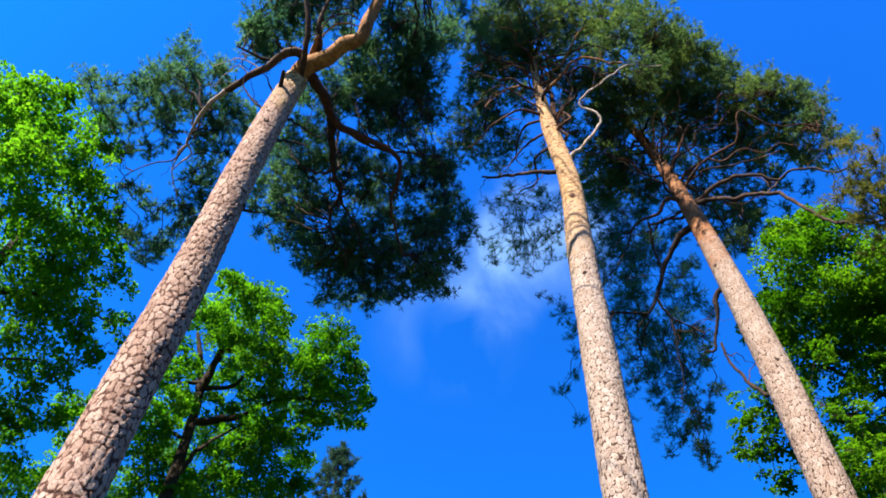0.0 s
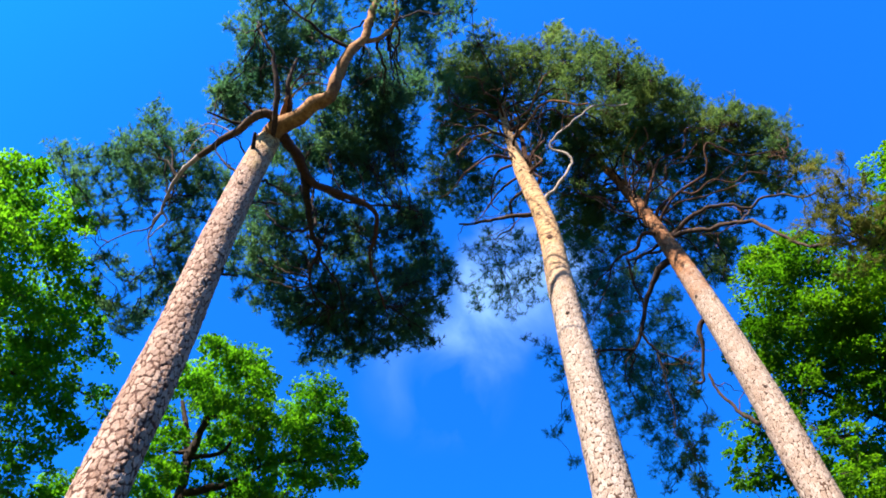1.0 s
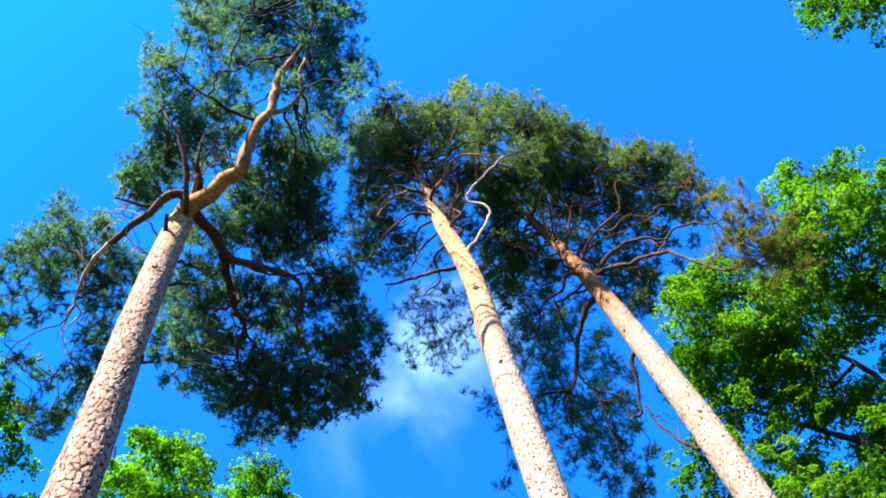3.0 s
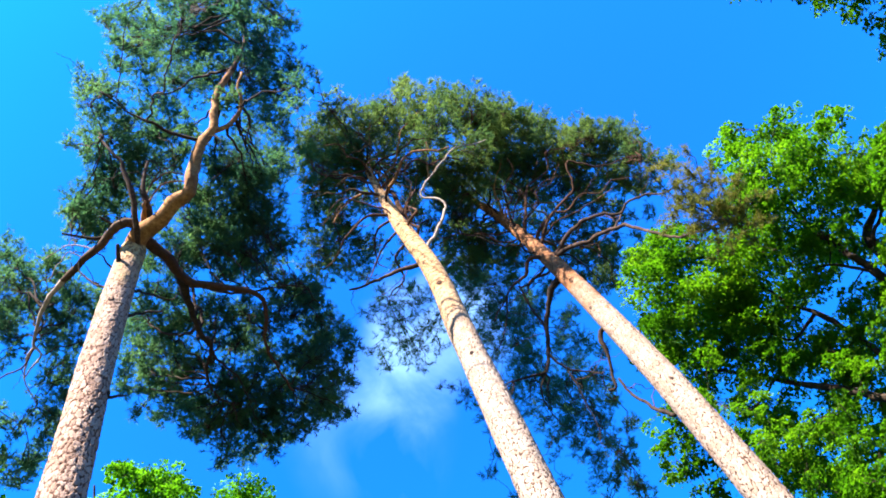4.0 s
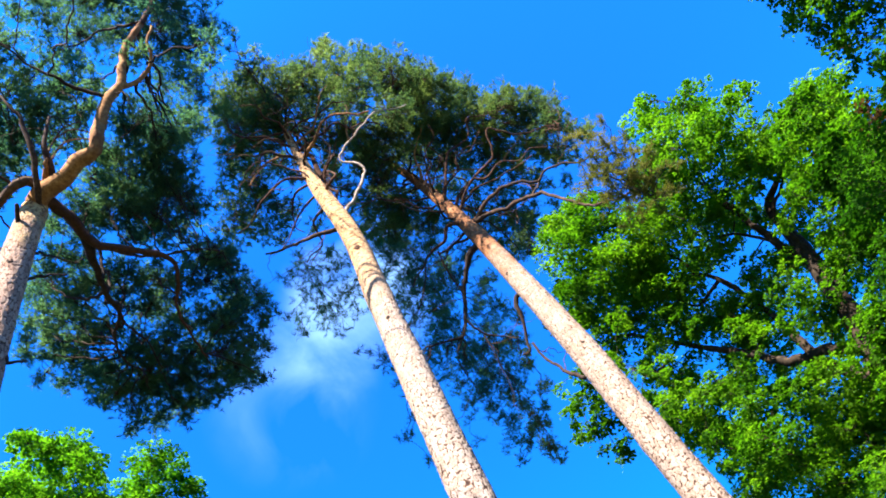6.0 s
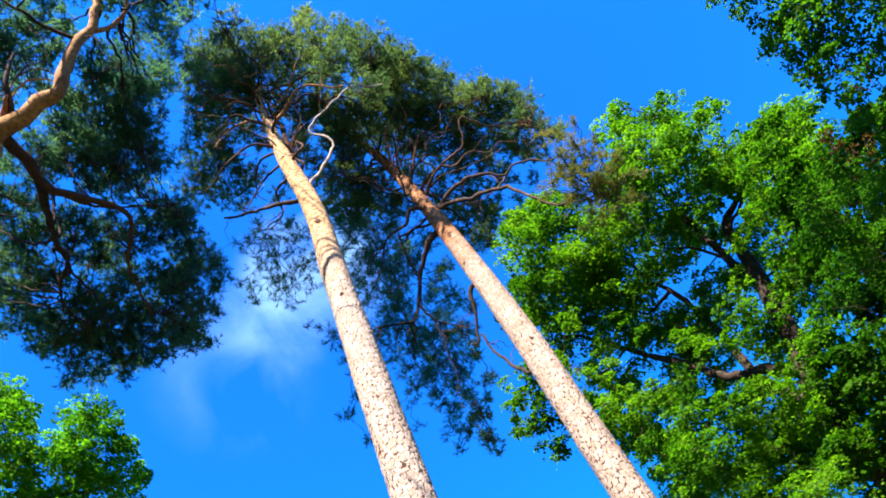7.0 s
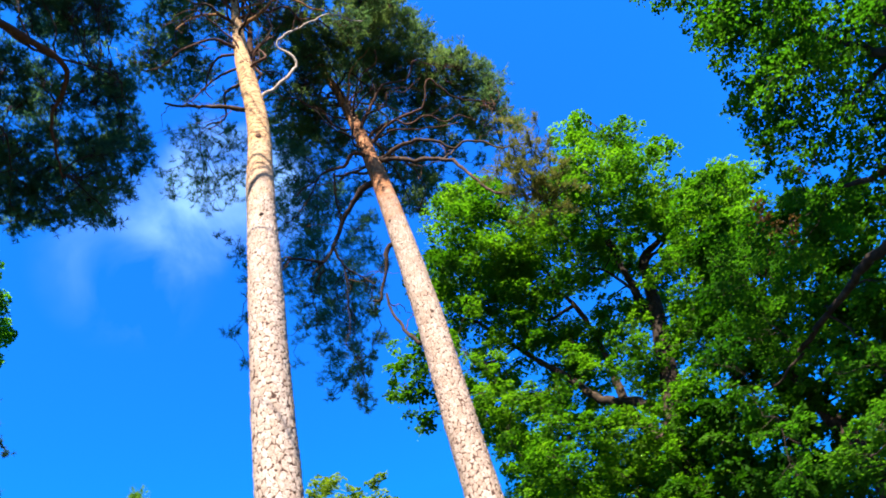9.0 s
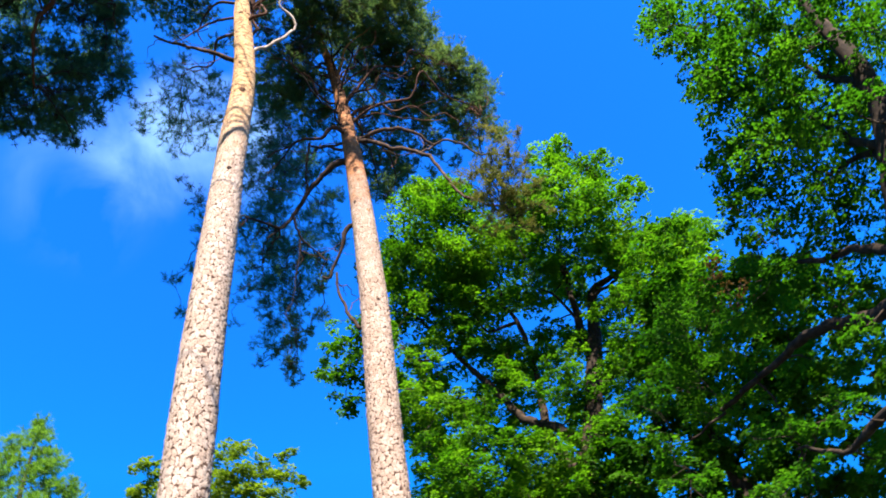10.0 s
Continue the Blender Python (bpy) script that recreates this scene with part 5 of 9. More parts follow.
pine_three.foliage([(7.13, 7.79, 19.87, 0.368), (6.42, 7.81, 21.08, 0.410), (8.62, 8.35, 19.20, 0.299), (7.44, 8.37, 19.76, 0.369), (6.40, 8.75, 20.77, 0.277), (5.70, 7.66, 20.28, 0.336), (5.35, 8.39, 21.24, 0.315), (8.02, 6.93, 20.54, 0.133)])

pine_three.foliage([(5.52, 11.83, 13.81, 0.167), (5.86, 11.92, 13.68, 0.136), (5.88, 11.40, 14.57, 0.156)])

pine_three.foliage([(6.28, 12.63, 14.46, 0.123), (6.19, 11.74, 14.96, 0.141)])
pine_three.foliage([(3.69, 8.81, 17.75, 0.306), (4.16, 8.53, 18.02, 0.343), (4.59, 8.43, 18.07, 0.275), (3.89, 8.23, 18.08, 0.273), (6.10, 9.11, 17.34, 0.305), (6.65, 9.41, 17.23, 0.341), (6.52, 9.12, 16.22, 0.290), (6.86, 8.89, 16.82, 0.248), (6.19, 9.56, 17.08, 0.237), (3.90, 9.09, 17.71, 0.273), (4.87, 9.03, 17.45, 0.203), (4.34, 8.75, 17.30, 0.233), (4.86, 8.58, 17.47, 0.201), (6.74, 9.31, 16.05, 0.193)])
pine_three.foliage([(6.65, 8.80, 17.03, 0.200), (4.58, 9.25, 17.33, 0.203), (4.21, 9.03, 18.14, 0.244), (4.25, 9.14, 18.77, 0.308), (4.19, 8.54, 18.58, 0.245), (7.08, 9.57, 17.18, 0.261), (7.39, 9.35, 17.61, 0.223), (6.34, 9.88, 17.45, 0.214), (4.20, 9.68, 18.49, 0.246), (5.04, 9.11, 18.35, 0.181), (7.06, 9.27, 17.64, 0.180), (4.95, 9.69, 18.16, 0.183), (4.25, 9.27, 18.88, 0.220)])

pine_three.foliage([(3.89, 7.51, 19.32, 0.413), (4.02, 7.90, 18.83, 0.409), (3.39, 8.02, 18.08, 0.298), (3.81, 8.23, 17.97, 0.364), (3.30, 8.58, 17.71, 0.281), (4.01, 9.16, 18.28, 0.380), (4.35, 8.69, 18.38, 0.376), (4.63, 8.77, 17.58, 0.281)])
pine_three.foliage([(3.73, 6.93, 19.31, 0.372), (4.24, 7.12, 19.31, 0.442), (3.83, 7.75, 19.82, 0.372), (3.98, 8.11, 19.34, 0.368), (3.35, 9.00, 18.12, 0.253), (4.43, 9.38, 19.24, 0.339), (4.98, 9.39, 18.40, 0.253)])
pine_three.foliage([(3.74, 7.31, 20.15, 0.335), (4.62, 7.39, 19.97, 0.398)])
pine_three.foliage([(6.04, 7.44, 19.71, 0.436), (6.45, 7.06, 19.47, 0.427), (7.19, 7.69, 20.09, 0.378), (6.44, 8.00, 19.65, 0.442), (5.96, 8.15, 19.93, 0.380), (6.91, 8.08, 19.24, 0.368), (7.35, 7.72, 19.16, 0.363), (7.61, 7.34, 19.02, 0.357), (8.05, 7.14, 19.28, 0.326), (6.46, 8.66, 19.73, 0.313), (6.69, 8.41, 18.64, 0.264), (7.60, 8.27, 19.06, 0.301), (8.05, 7.92, 19.04, 0.330), (8.29, 7.40, 18.58, 0.287), (8.08, 7.98, 18.25, 0.224), (5.70, 7.35, 20.16, 0.444), (5.22, 6.97, 20.28, 0.441), (5.29, 8.03, 20.27, 0.454)])
pine_three.foliage([(5.56, 8.42, 19.78, 0.312), (8.67, 7.91, 18.48, 0.242), (9.11, 8.30, 18.41, 0.195), (4.95, 6.55, 20.76, 0.445), (5.52, 6.46, 20.20, 0.433), (6.04, 6.61, 19.92, 0.397), (7.33, 7.07, 20.14, 0.304), (7.68, 6.96, 19.57, 0.263), (8.41, 7.05, 18.85, 0.239), (9.21, 7.61, 19.06, 0.213), (9.29, 7.60, 18.28, 0.190)])
pine_three.foliage([(5.07, 11.70, 12.66, 0.206), (5.59, 11.90, 13.19, 0.213), (5.42, 11.70, 12.24, 0.202), (4.89, 12.08, 12.54, 0.111), (5.69, 12.24, 12.44, 0.111), (5.64, 10.95, 13.26, 0.166), (5.25, 11.57, 12.36, 0.135)])
pine_three.foliage([(5.16, 11.21, 12.77, 0.163), (5.82, 12.76, 13.89, 0.192), (5.54, 12.05, 12.61, 0.181), (5.83, 11.20, 13.62, 0.149), (5.65, 12.29, 13.03, 0.121), (5.47, 11.92, 13.31, 0.147)])
pine_three.foliage([(5.84, 8.73, 18.56, 0.286), (6.23, 8.57, 18.31, 0.313), (6.78, 8.66, 18.25, 0.266), (7.36, 8.58, 18.44, 0.267), (6.23, 9.30, 18.78, 0.196), (5.38, 8.67, 18.69, 0.239), (7.74, 8.38, 18.11, 0.231), (6.98, 9.16, 18.05, 0.220), (7.33, 8.80, 17.72, 0.184), (6.49, 8.98, 17.88, 0.186), (8.09, 8.77, 18.02, 0.155), (6.96, 8.16, 18.38, 0.279), (7.34, 8.06, 17.95, 0.242)])

pine_three.foliage([(6.15, 9.52, 18.21, 0.230), (6.47, 9.37, 17.47, 0.236), (7.14, 9.37, 17.93, 0.211), (6.43, 9.98, 17.80, 0.213), (6.98, 10.16, 17.62, 0.213), (7.32, 9.54, 17.45, 0.207), (7.55, 8.97, 17.83, 0.178), (5.39, 9.29, 18.16, 0.243), (4.92, 8.80, 18.36, 0.241), (7.21, 9.80, 16.86, 0.145)])
pine_three.foliage([(6.89, 8.92, 17.94, 0.223), (7.39, 9.26, 17.51, 0.221), (7.67, 9.40, 17.01, 0.188), (7.11, 9.66, 17.12, 0.190), (8.24, 9.33, 17.98, 0.196), (7.76, 8.85, 18.18, 0.195), (8.14, 9.67, 16.98, 0.160), (6.62, 8.82, 18.01, 0.223), (6.65, 12.54, 16.35, 0.200)])
pine_three.foliage([(4.82, 8.61, 21.20, 0.318), (5.46, 8.86, 21.12, 0.319), (5.18, 9.37, 20.73, 0.318), (5.84, 9.28, 20.29, 0.312), (6.24, 8.95, 21.03, 0.319), (5.66, 8.34, 21.08, 0.314), (6.23, 9.29, 20.02, 0.275), (6.53, 8.06, 20.55, 0.305)])
pine_three.foliage([(6.41, 9.29, 18.62, 0.271), (6.97, 9.76, 18.53, 0.274), (7.60, 9.59, 18.47, 0.240), (8.04, 10.07, 18.11, 0.240), (7.40, 9.09, 18.62, 0.238), (8.10, 8.82, 18.67, 0.273), (6.98, 8.63, 19.02, 0.273), (8.76, 8.35, 18.64, 0.271), (8.30, 8.18, 18.99, 0.273), (8.60, 8.74, 18.08, 0.200), (7.29, 8.01, 18.85, 0.301), (7.99, 7.59, 18.91, 0.301), (8.53, 7.51, 18.69, 0.266), (8.84, 7.88, 18.14, 0.230), (6.23, 9.98, 18.77, 0.242), (6.79, 10.45, 18.30, 0.241)])
pine_three.limb([(5.07, 8.16, 16.31, 0.035), (5.39, 7.81, 16.65, 0.028), (5.70, 7.60, 16.81, 0.025), (6.05, 7.57, 16.81, 0.022), (6.39, 7.31, 16.92, 0.018), (6.77, 7.30, 16.84, 0.015), (7.01, 7.06, 16.89, 0.013), (7.37, 7.01, 16.76, 0.011)], LIMB_RUST)
pine_three.limb([(4.94, 8.13, 17.30, 0.029), (4.78, 7.78, 17.80, 0.023), (5.01, 7.54, 17.98, 0.019), (4.92, 7.26, 18.28, 0.016), (5.21, 7.01, 18.43, 0.013), (5.16, 6.77, 18.62, 0.011)], LIMB_RUST)
pine_three.limb([(5.01, 8.15, 16.80, 0.035), (5.02, 7.84, 17.27, 0.027), (5.49, 7.55, 17.54, 0.021), (5.56, 7.25, 17.84, 0.017), (6.00, 7.18, 17.86, 0.013), (6.21, 6.93, 17.98, 0.011)], LIMB_RUST)
pine_three.limb([(5.10, 8.16, 15.96, 0.028), (5.75, 8.20, 16.19, 0.021), (6.29, 8.42, 16.21, 0.016), (6.63, 8.80, 16.06, 0.011), (6.62, 9.17, 15.92, 0.009)], LIMB_RUST)
pine_three.knot((5.280, 7.956, 13.247), (0.074, -0.997, 0.0), 0.05, LIMB_ORANGE)
pine_three.knot((5.410, 7.980, 12.554), (0.553, -0.833, 0.0), 0.05, LIMB_GREY)
pine_three.knot((5.069, 8.077, 13.534), (-0.904, -0.428, 0.0), 0.04, LIMB_GREY)
pine_three.knot((5.281, 7.929, 10.797), (-0.253, -0.967, 0.0), 0.035, LIMB_GREY)
pine_three.boughs(20, 15.6, 20.8, (LIMB_RUST, LIMB_SHADE_DARK, LIMB_BROWN), (1.2, 2.8), 0.032, 333)
pine_three.grow(LIMB_RUST, NEEDLES, "needles", density=3.45, count=12, length=0.08, width=0.0112, thick=0.009, crook=0.075, from_wood=0.4, spurs=3)
pine_three.clumps = []
pine_three.foliage([(3.86, 8.84, 16.67, 0.355), (3.93, 8.96, 15.86, 0.311), (3.58, 9.01, 16.00, 0.281), (3.98, 9.92, 16.43, 0.361), (4.13, 9.39, 15.58, 0.279), (4.08, 9.78, 15.29, 0.339), (3.56, 9.70, 15.26, 0.306), (4.37, 8.99, 15.60, 0.215), (5.23, 9.65, 15.36, 0.310), (5.46, 9.46, 15.73, 0.252), (5.59, 10.25, 15.53, 0.255), (5.25, 10.47, 15.66, 0.225), (3.95, 10.32, 15.22, 0.311), (4.18, 10.79, 15.00, 0.343), (4.49, 10.79, 14.75, 0.308), (4.99, 10.69, 14.75, 0.339), (5.47, 10.94, 15.00, 0.315), (5.65, 10.57, 14.50, 0.244), (4.78, 11.31, 14.77, 0.313), (5.14, 11.54, 14.62, 0.345), (5.23, 11.08, 14.24, 0.243), (4.59, 11.36, 14.12, 0.242), (4.25, 11.36, 13.81, 0.193), (5.23, 11.73, 14.09, 0.230)])
pine_three.foliage([(5.57, 11.62, 14.27, 0.139), (5.03, 11.76, 13.46, 0.163), (3.61, 10.72, 14.79, 0.246), (3.55, 10.87, 15.60, 0.193), (4.71, 11.58, 13.85, 0.150), (5.20, 10.47, 15.08, 0.250), (4.37, 10.14, 15.38, 0.250), (5.80, 10.10, 14.69, 0.182), (3.99, 10.98, 15.52, 0.225), (3.97, 10.93, 14.66, 0.215), (3.82, 9.49, 16.55, 0.253), (4.23, 10.31, 17.35, 0.325), (4.31, 10.52, 16.14, 0.305), (4.64, 9.20, 16.15, 0.194), (5.90, 10.69, 15.89, 0.229), (5.43, 10.89, 16.41, 0.203), (4.38, 10.74, 15.86, 0.280), (4.69, 11.40, 15.90, 0.309), (4.83, 11.10, 15.36, 0.278), (5.88, 11.78, 15.73, 0.284), (5.68, 10.85, 14.97, 0.219), (5.09, 12.01, 15.28, 0.282), (5.26, 12.22, 15.49, 0.310), (5.46, 11.46, 14.94, 0.219)])
pine_three.foliage([(4.84, 11.90, 14.93, 0.218), (4.31, 11.71, 14.16, 0.174), (5.54, 12.44, 14.70, 0.207), (5.77, 12.13, 14.77, 0.125), (5.39, 12.62, 14.18, 0.147), (5.41, 11.20, 15.95, 0.225), (6.10, 10.49, 15.39, 0.164), (4.11, 11.75, 15.45, 0.194), (3.50, 9.23, 17.42, 0.253), (3.20, 10.35, 17.22, 0.189), (3.53, 10.13, 16.82, 0.251), (6.47, 9.89, 17.01, 0.256), (3.67, 11.02, 16.72, 0.239), (3.40, 11.04, 18.12, 0.170), (3.73, 10.53, 17.79, 0.226), (6.87, 10.38, 17.61, 0.230), (2.49, 10.51, 15.49, 0.126), (2.75, 10.68, 15.18, 0.175), (2.99, 11.09, 15.06, 0.176), (3.04, 11.33, 14.67, 0.124), (2.75, 12.00, 14.07, 0.085), (2.66, 10.57, 15.37, 0.113), (2.23, 10.42, 15.44, 0.075), (3.05, 11.59, 14.10, 0.072)])
pine_three.foliage([(3.17, 10.69, 15.06, 0.124), (2.84, 10.80, 14.94, 0.124), (3.67, 9.40, 17.58, 0.371), (4.15, 9.34, 17.27, 0.415), (4.04, 10.21, 17.37, 0.428), (4.43, 9.94, 16.76, 0.413), (3.67, 10.31, 16.57, 0.282), (4.26, 10.63, 16.57, 0.418), (5.04, 9.96, 17.83, 0.347), (4.70, 10.22, 16.49, 0.329), (5.23, 10.25, 17.10, 0.305), (4.33, 11.65, 16.79, 0.383), (4.84, 11.51, 16.66, 0.379), (5.04, 11.81, 15.97, 0.304), (3.46, 9.84, 17.55, 0.256), (5.36, 9.69, 16.99, 0.248), (5.70, 10.29, 16.73, 0.267), (5.96, 10.76, 16.27, 0.248), (3.80, 9.54, 18.05, 0.334), (4.93, 10.42, 17.53, 0.372), (5.24, 10.67, 18.56, 0.312), (4.75, 10.86, 17.20, 0.296), (5.28, 10.42, 17.59, 0.274), (3.42, 10.19, 18.04, 0.230)])
pine_three.foliage([(5.66, 9.98, 17.55, 0.224), (4.83, 11.28, 13.02, 0.304), (4.63, 11.12, 13.33, 0.251), (5.18, 11.12, 13.20, 0.249), (4.88, 12.02, 13.10, 0.242), (5.61, 10.99, 14.12, 0.289), (5.24, 11.16, 13.92, 0.259), (4.10, 10.89, 13.88, 0.228), (4.13, 10.32, 13.96, 0.252), (4.61, 10.50, 13.84, 0.280), (4.91, 10.19, 13.90, 0.222), (4.53, 11.19, 13.94, 0.173), (4.91, 12.00, 14.11, 0.226), (5.33, 11.67, 14.39, 0.233), (4.32, 11.41, 14.66, 0.205), (4.35, 10.62, 14.28, 0.227), (4.87, 11.97, 14.62, 0.156), (2.67, 11.80, 13.88, 0.108), (3.03, 12.12, 13.38, 0.146), (2.90, 11.48, 14.08, 0.121), (3.12, 11.07, 14.37, 0.134), (4.13, 11.71, 13.72, 0.120), (4.21, 11.94, 13.29, 0.118), (2.85, 11.75, 13.88, 0.094)])
pine_three.foliage([(3.25, 12.27, 13.49, 0.107), (2.89, 10.96, 14.63, 0.136), (2.58, 10.67, 15.04, 0.137), (5.67, 9.79, 17.69, 0.211), (6.57, 10.17, 17.11, 0.149), (5.66, 11.04, 17.07, 0.259), (6.08, 11.54, 16.62, 0.227), (6.25, 11.73, 16.01, 0.223), (5.93, 11.90, 16.83, 0.232), (5.44, 11.38, 17.04, 0.261), (5.54, 11.88, 16.34, 0.227), (5.32, 12.15, 17.10, 0.268), (7.26, 10.23, 17.55, 0.200)])
pine_three.grow(LIMB_SHADE_DARK, NEEDLES_GREEN_SHADE, "needles", density=2.6, count=13, length=0.08, width=0.0072, thick=0.006, crook=0.075, from_wood=0.3)
pine_three.clumps = []
pine_three.foliage([(6.31, 4.98, 12.29, 0.138), (5.87, 5.07, 12.60, 0.094), (6.19, 5.77, 11.63, 0.163), (5.99, 5.43, 11.88, 0.163), (6.42, 5.45, 12.20, 0.168), (6.59, 5.60, 11.71, 0.163), (6.79, 5.17, 12.31, 0.093), (6.52, 5.26, 12.39, 0.188), (6.15, 5.30, 12.18, 0.102), (6.51, 5.45, 12.10, 0.222), (6.24, 5.68, 12.06, 0.241), (6.60, 5.87, 12.06, 0.225), (5.98, 5.72, 12.05, 0.167), (6.02, 6.06, 12.35, 0.115), (6.76, 5.33, 12.17, 0.167), (6.77, 5.52, 11.84, 0.183), (6.71, 5.79, 11.57, 0.163), (6.38, 6.14, 11.84, 0.149)])
pine_three.foliage([(6.56, 4.93, 12.64, 0.057), (6.42, 5.94, 11.43, 0.126), (6.18, 5.20, 12.79, 0.115), (6.28, 5.16, 12.60, 0.095), (6.85, 5.58, 11.49, 0.143), (6.75, 5.27, 11.51, 0.106), (6.59, 5.94, 11.78, 0.185)])
pine_three.foliage([(6.03, 5.07, 11.84, 0.145), (6.60, 5.23, 12.32, 0.152), (6.65, 5.22, 11.80, 0.167), (6.86, 5.10, 11.66, 0.146), (6.06, 5.38, 11.62, 0.164), (6.52, 5.59, 11.74, 0.178), (6.87, 5.61, 11.70, 0.179), (7.06, 5.45, 11.53, 0.128), (6.45, 6.03, 12.00, 0.153), (6.65, 6.00, 11.68, 0.171), (6.91, 5.98, 11.47, 0.159), (6.62, 6.16, 11.28, 0.128), (7.00, 5.76, 11.32, 0.127), (6.42, 6.24, 11.47, 0.110), (6.21, 5.55, 12.41, 0.112)])
pine_three.foliage([(7.01, 5.74, 11.70, 0.152), (6.95, 5.58, 11.05, 0.125), (6.56, 5.86, 11.15, 0.136), (7.05, 6.16, 11.29, 0.121), (7.13, 5.28, 11.27, 0.116)])
pine_three.grow(LIMB_SHADE_DARK, NEEDLES_OLIVE, "needles", density=2.2, count=20, length=0.08, width=0.0074, thick=0.005, crook=0.08, from_wood=0.5)

broadleaf_left = Tree("broadleaf_tree", (-8.48, 8.49, 0.0), "broadleaf tree with dense fresh lime-green spring leaves", 44)
broadleaf_left.trunk([(-8.48, 8.49, 0.00, 0.360), (-8.43, 8.49, 3.00, 0.280), (-8.28, 8.39, 7.00, 0.220), (-7.98, 8.29, 11.00, 0.130), (-7.88, 8.19, 14.50, 0.050)], BROAD_BARK)
broadleaf_left.limb([(-8.28, 8.39, 8.00, 0.110), (-8.23, 8.07, 11.22, 0.080), (-7.98, 7.65, 13.44, 0.045), (-7.46, 7.75, 13.72, 0.020)], BROAD_BARK)
broadleaf_left.limb([(-8.23, 8.08, 11.08, 0.100), (-7.82, 8.28, 11.82, 0.069), (-7.18, 8.61, 12.31, 0.042), (-6.64, 9.02, 12.48, 0.026), (-6.01, 9.40, 12.51, 0.015)], BROAD_BARK)
broadleaf_left.limb([(-8.57, 7.39, 12.14, 0.090), (-8.26, 7.07, 13.32, 0.054), (-7.95, 6.59, 14.18, 0.030), (-7.79, 6.84, 14.23, 0.024), (-7.77, 6.22, 14.63, 0.015)], BROAD_BARK)
broadleaf_left.limb([(-7.64, 8.82, 9.73, 0.080), (-7.78, 9.12, 10.92, 0.045), (-7.38, 9.44, 11.45, 0.022), (-6.91, 9.58, 11.64, 0.012)], BROAD_BARK)
broadleaf_left.foliage([(-7.62, 5.44, 14.02, 0.228), (-7.27, 5.47, 13.79, 0.200), (-6.82, 5.41, 13.80, 0.249), (-6.76, 5.57, 14.11, 0.166), (-7.53, 6.12, 14.63, 0.324), (-7.73, 6.06, 14.22, 0.368), (-7.05, 6.14, 14.24, 0.264), (-6.84, 6.49, 14.78, 0.207), (-6.53, 6.43, 14.84, 0.193), (-7.16, 6.25, 13.54, 0.381), (-6.64, 6.29, 13.46, 0.380), (-6.23, 6.34, 13.61, 0.282), (-5.98, 6.38, 13.72, 0.155), (-7.78, 6.55, 13.85, 0.393), (-7.44, 6.77, 13.03, 0.377), (-7.48, 7.25, 13.91, 0.433), (-6.56, 6.82, 13.22, 0.382), (-6.62, 7.36, 14.19, 0.276)])
broadleaf_left.foliage([(-6.25, 7.72, 13.60, 0.189), (-7.47, 7.40, 12.95, 0.411), (-7.43, 7.97, 13.88, 0.444), (-6.84, 8.10, 13.95, 0.364), (-6.26, 8.21, 13.78, 0.251), (-7.94, 8.53, 13.52, 0.444), (-7.27, 8.48, 13.50, 0.443), (-6.16, 7.93, 12.61, 0.308), (-6.17, 8.67, 13.32, 0.207), (-5.90, 9.03, 13.21, 0.111), (-6.21, 8.83, 13.18, 0.124), (-7.90, 8.82, 12.84, 0.432), (-7.04, 8.48, 12.29, 0.387), (-6.96, 9.00, 12.98, 0.356), (-6.85, 9.31, 13.59, 0.215), (-7.18, 8.73, 11.64, 0.375), (-7.29, 9.38, 12.59, 0.381), (-6.82, 9.52, 12.64, 0.274)])
broadleaf_left.foliage([(-6.34, 9.25, 12.51, 0.148), (-6.37, 9.95, 13.19, 0.144), (-5.92, 9.39, 11.77, 0.207), (-6.30, 9.70, 11.79, 0.158), (-7.68, 9.97, 11.98, 0.376), (-7.36, 10.13, 12.33, 0.331), (-7.70, 10.43, 11.58, 0.374), (-7.02, 9.91, 11.23, 0.154), (-7.21, 10.37, 11.00, 0.193), (-7.23, 10.18, 10.55, 0.298), (-7.25, 10.87, 11.47, 0.135), (-7.52, 11.52, 10.82, 0.294), (-7.39, 11.38, 10.21, 0.307), (-6.99, 5.28, 14.01, 0.113), (-6.93, 5.82, 14.84, 0.094), (-6.32, 8.73, 14.00, 0.172), (-6.22, 9.83, 13.28, 0.129), (-6.86, 9.88, 11.82, 0.186)])
broadleaf_left.foliage([(-6.85, 10.47, 11.85, 0.109), (-6.03, 10.02, 12.83, 0.141), (-6.24, 8.97, 12.53, 0.120), (-6.73, 9.81, 12.53, 0.165), (-7.27, 5.15, 13.25, 0.193), (-6.85, 5.16, 13.31, 0.170), (-6.38, 5.11, 13.33, 0.212), (-6.34, 5.16, 13.24, 0.141), (-7.11, 5.49, 13.72, 0.275), (-7.08, 5.50, 13.30, 0.312), (-6.65, 5.88, 13.35, 0.224), (-6.55, 6.25, 14.01, 0.176), (-6.09, 6.08, 14.00, 0.164), (-6.97, 5.81, 13.01, 0.324), (-6.23, 5.68, 12.25, 0.323), (-5.74, 6.01, 13.03, 0.239), (-5.67, 5.91, 12.87, 0.132), (-7.64, 6.31, 13.36, 0.334)])
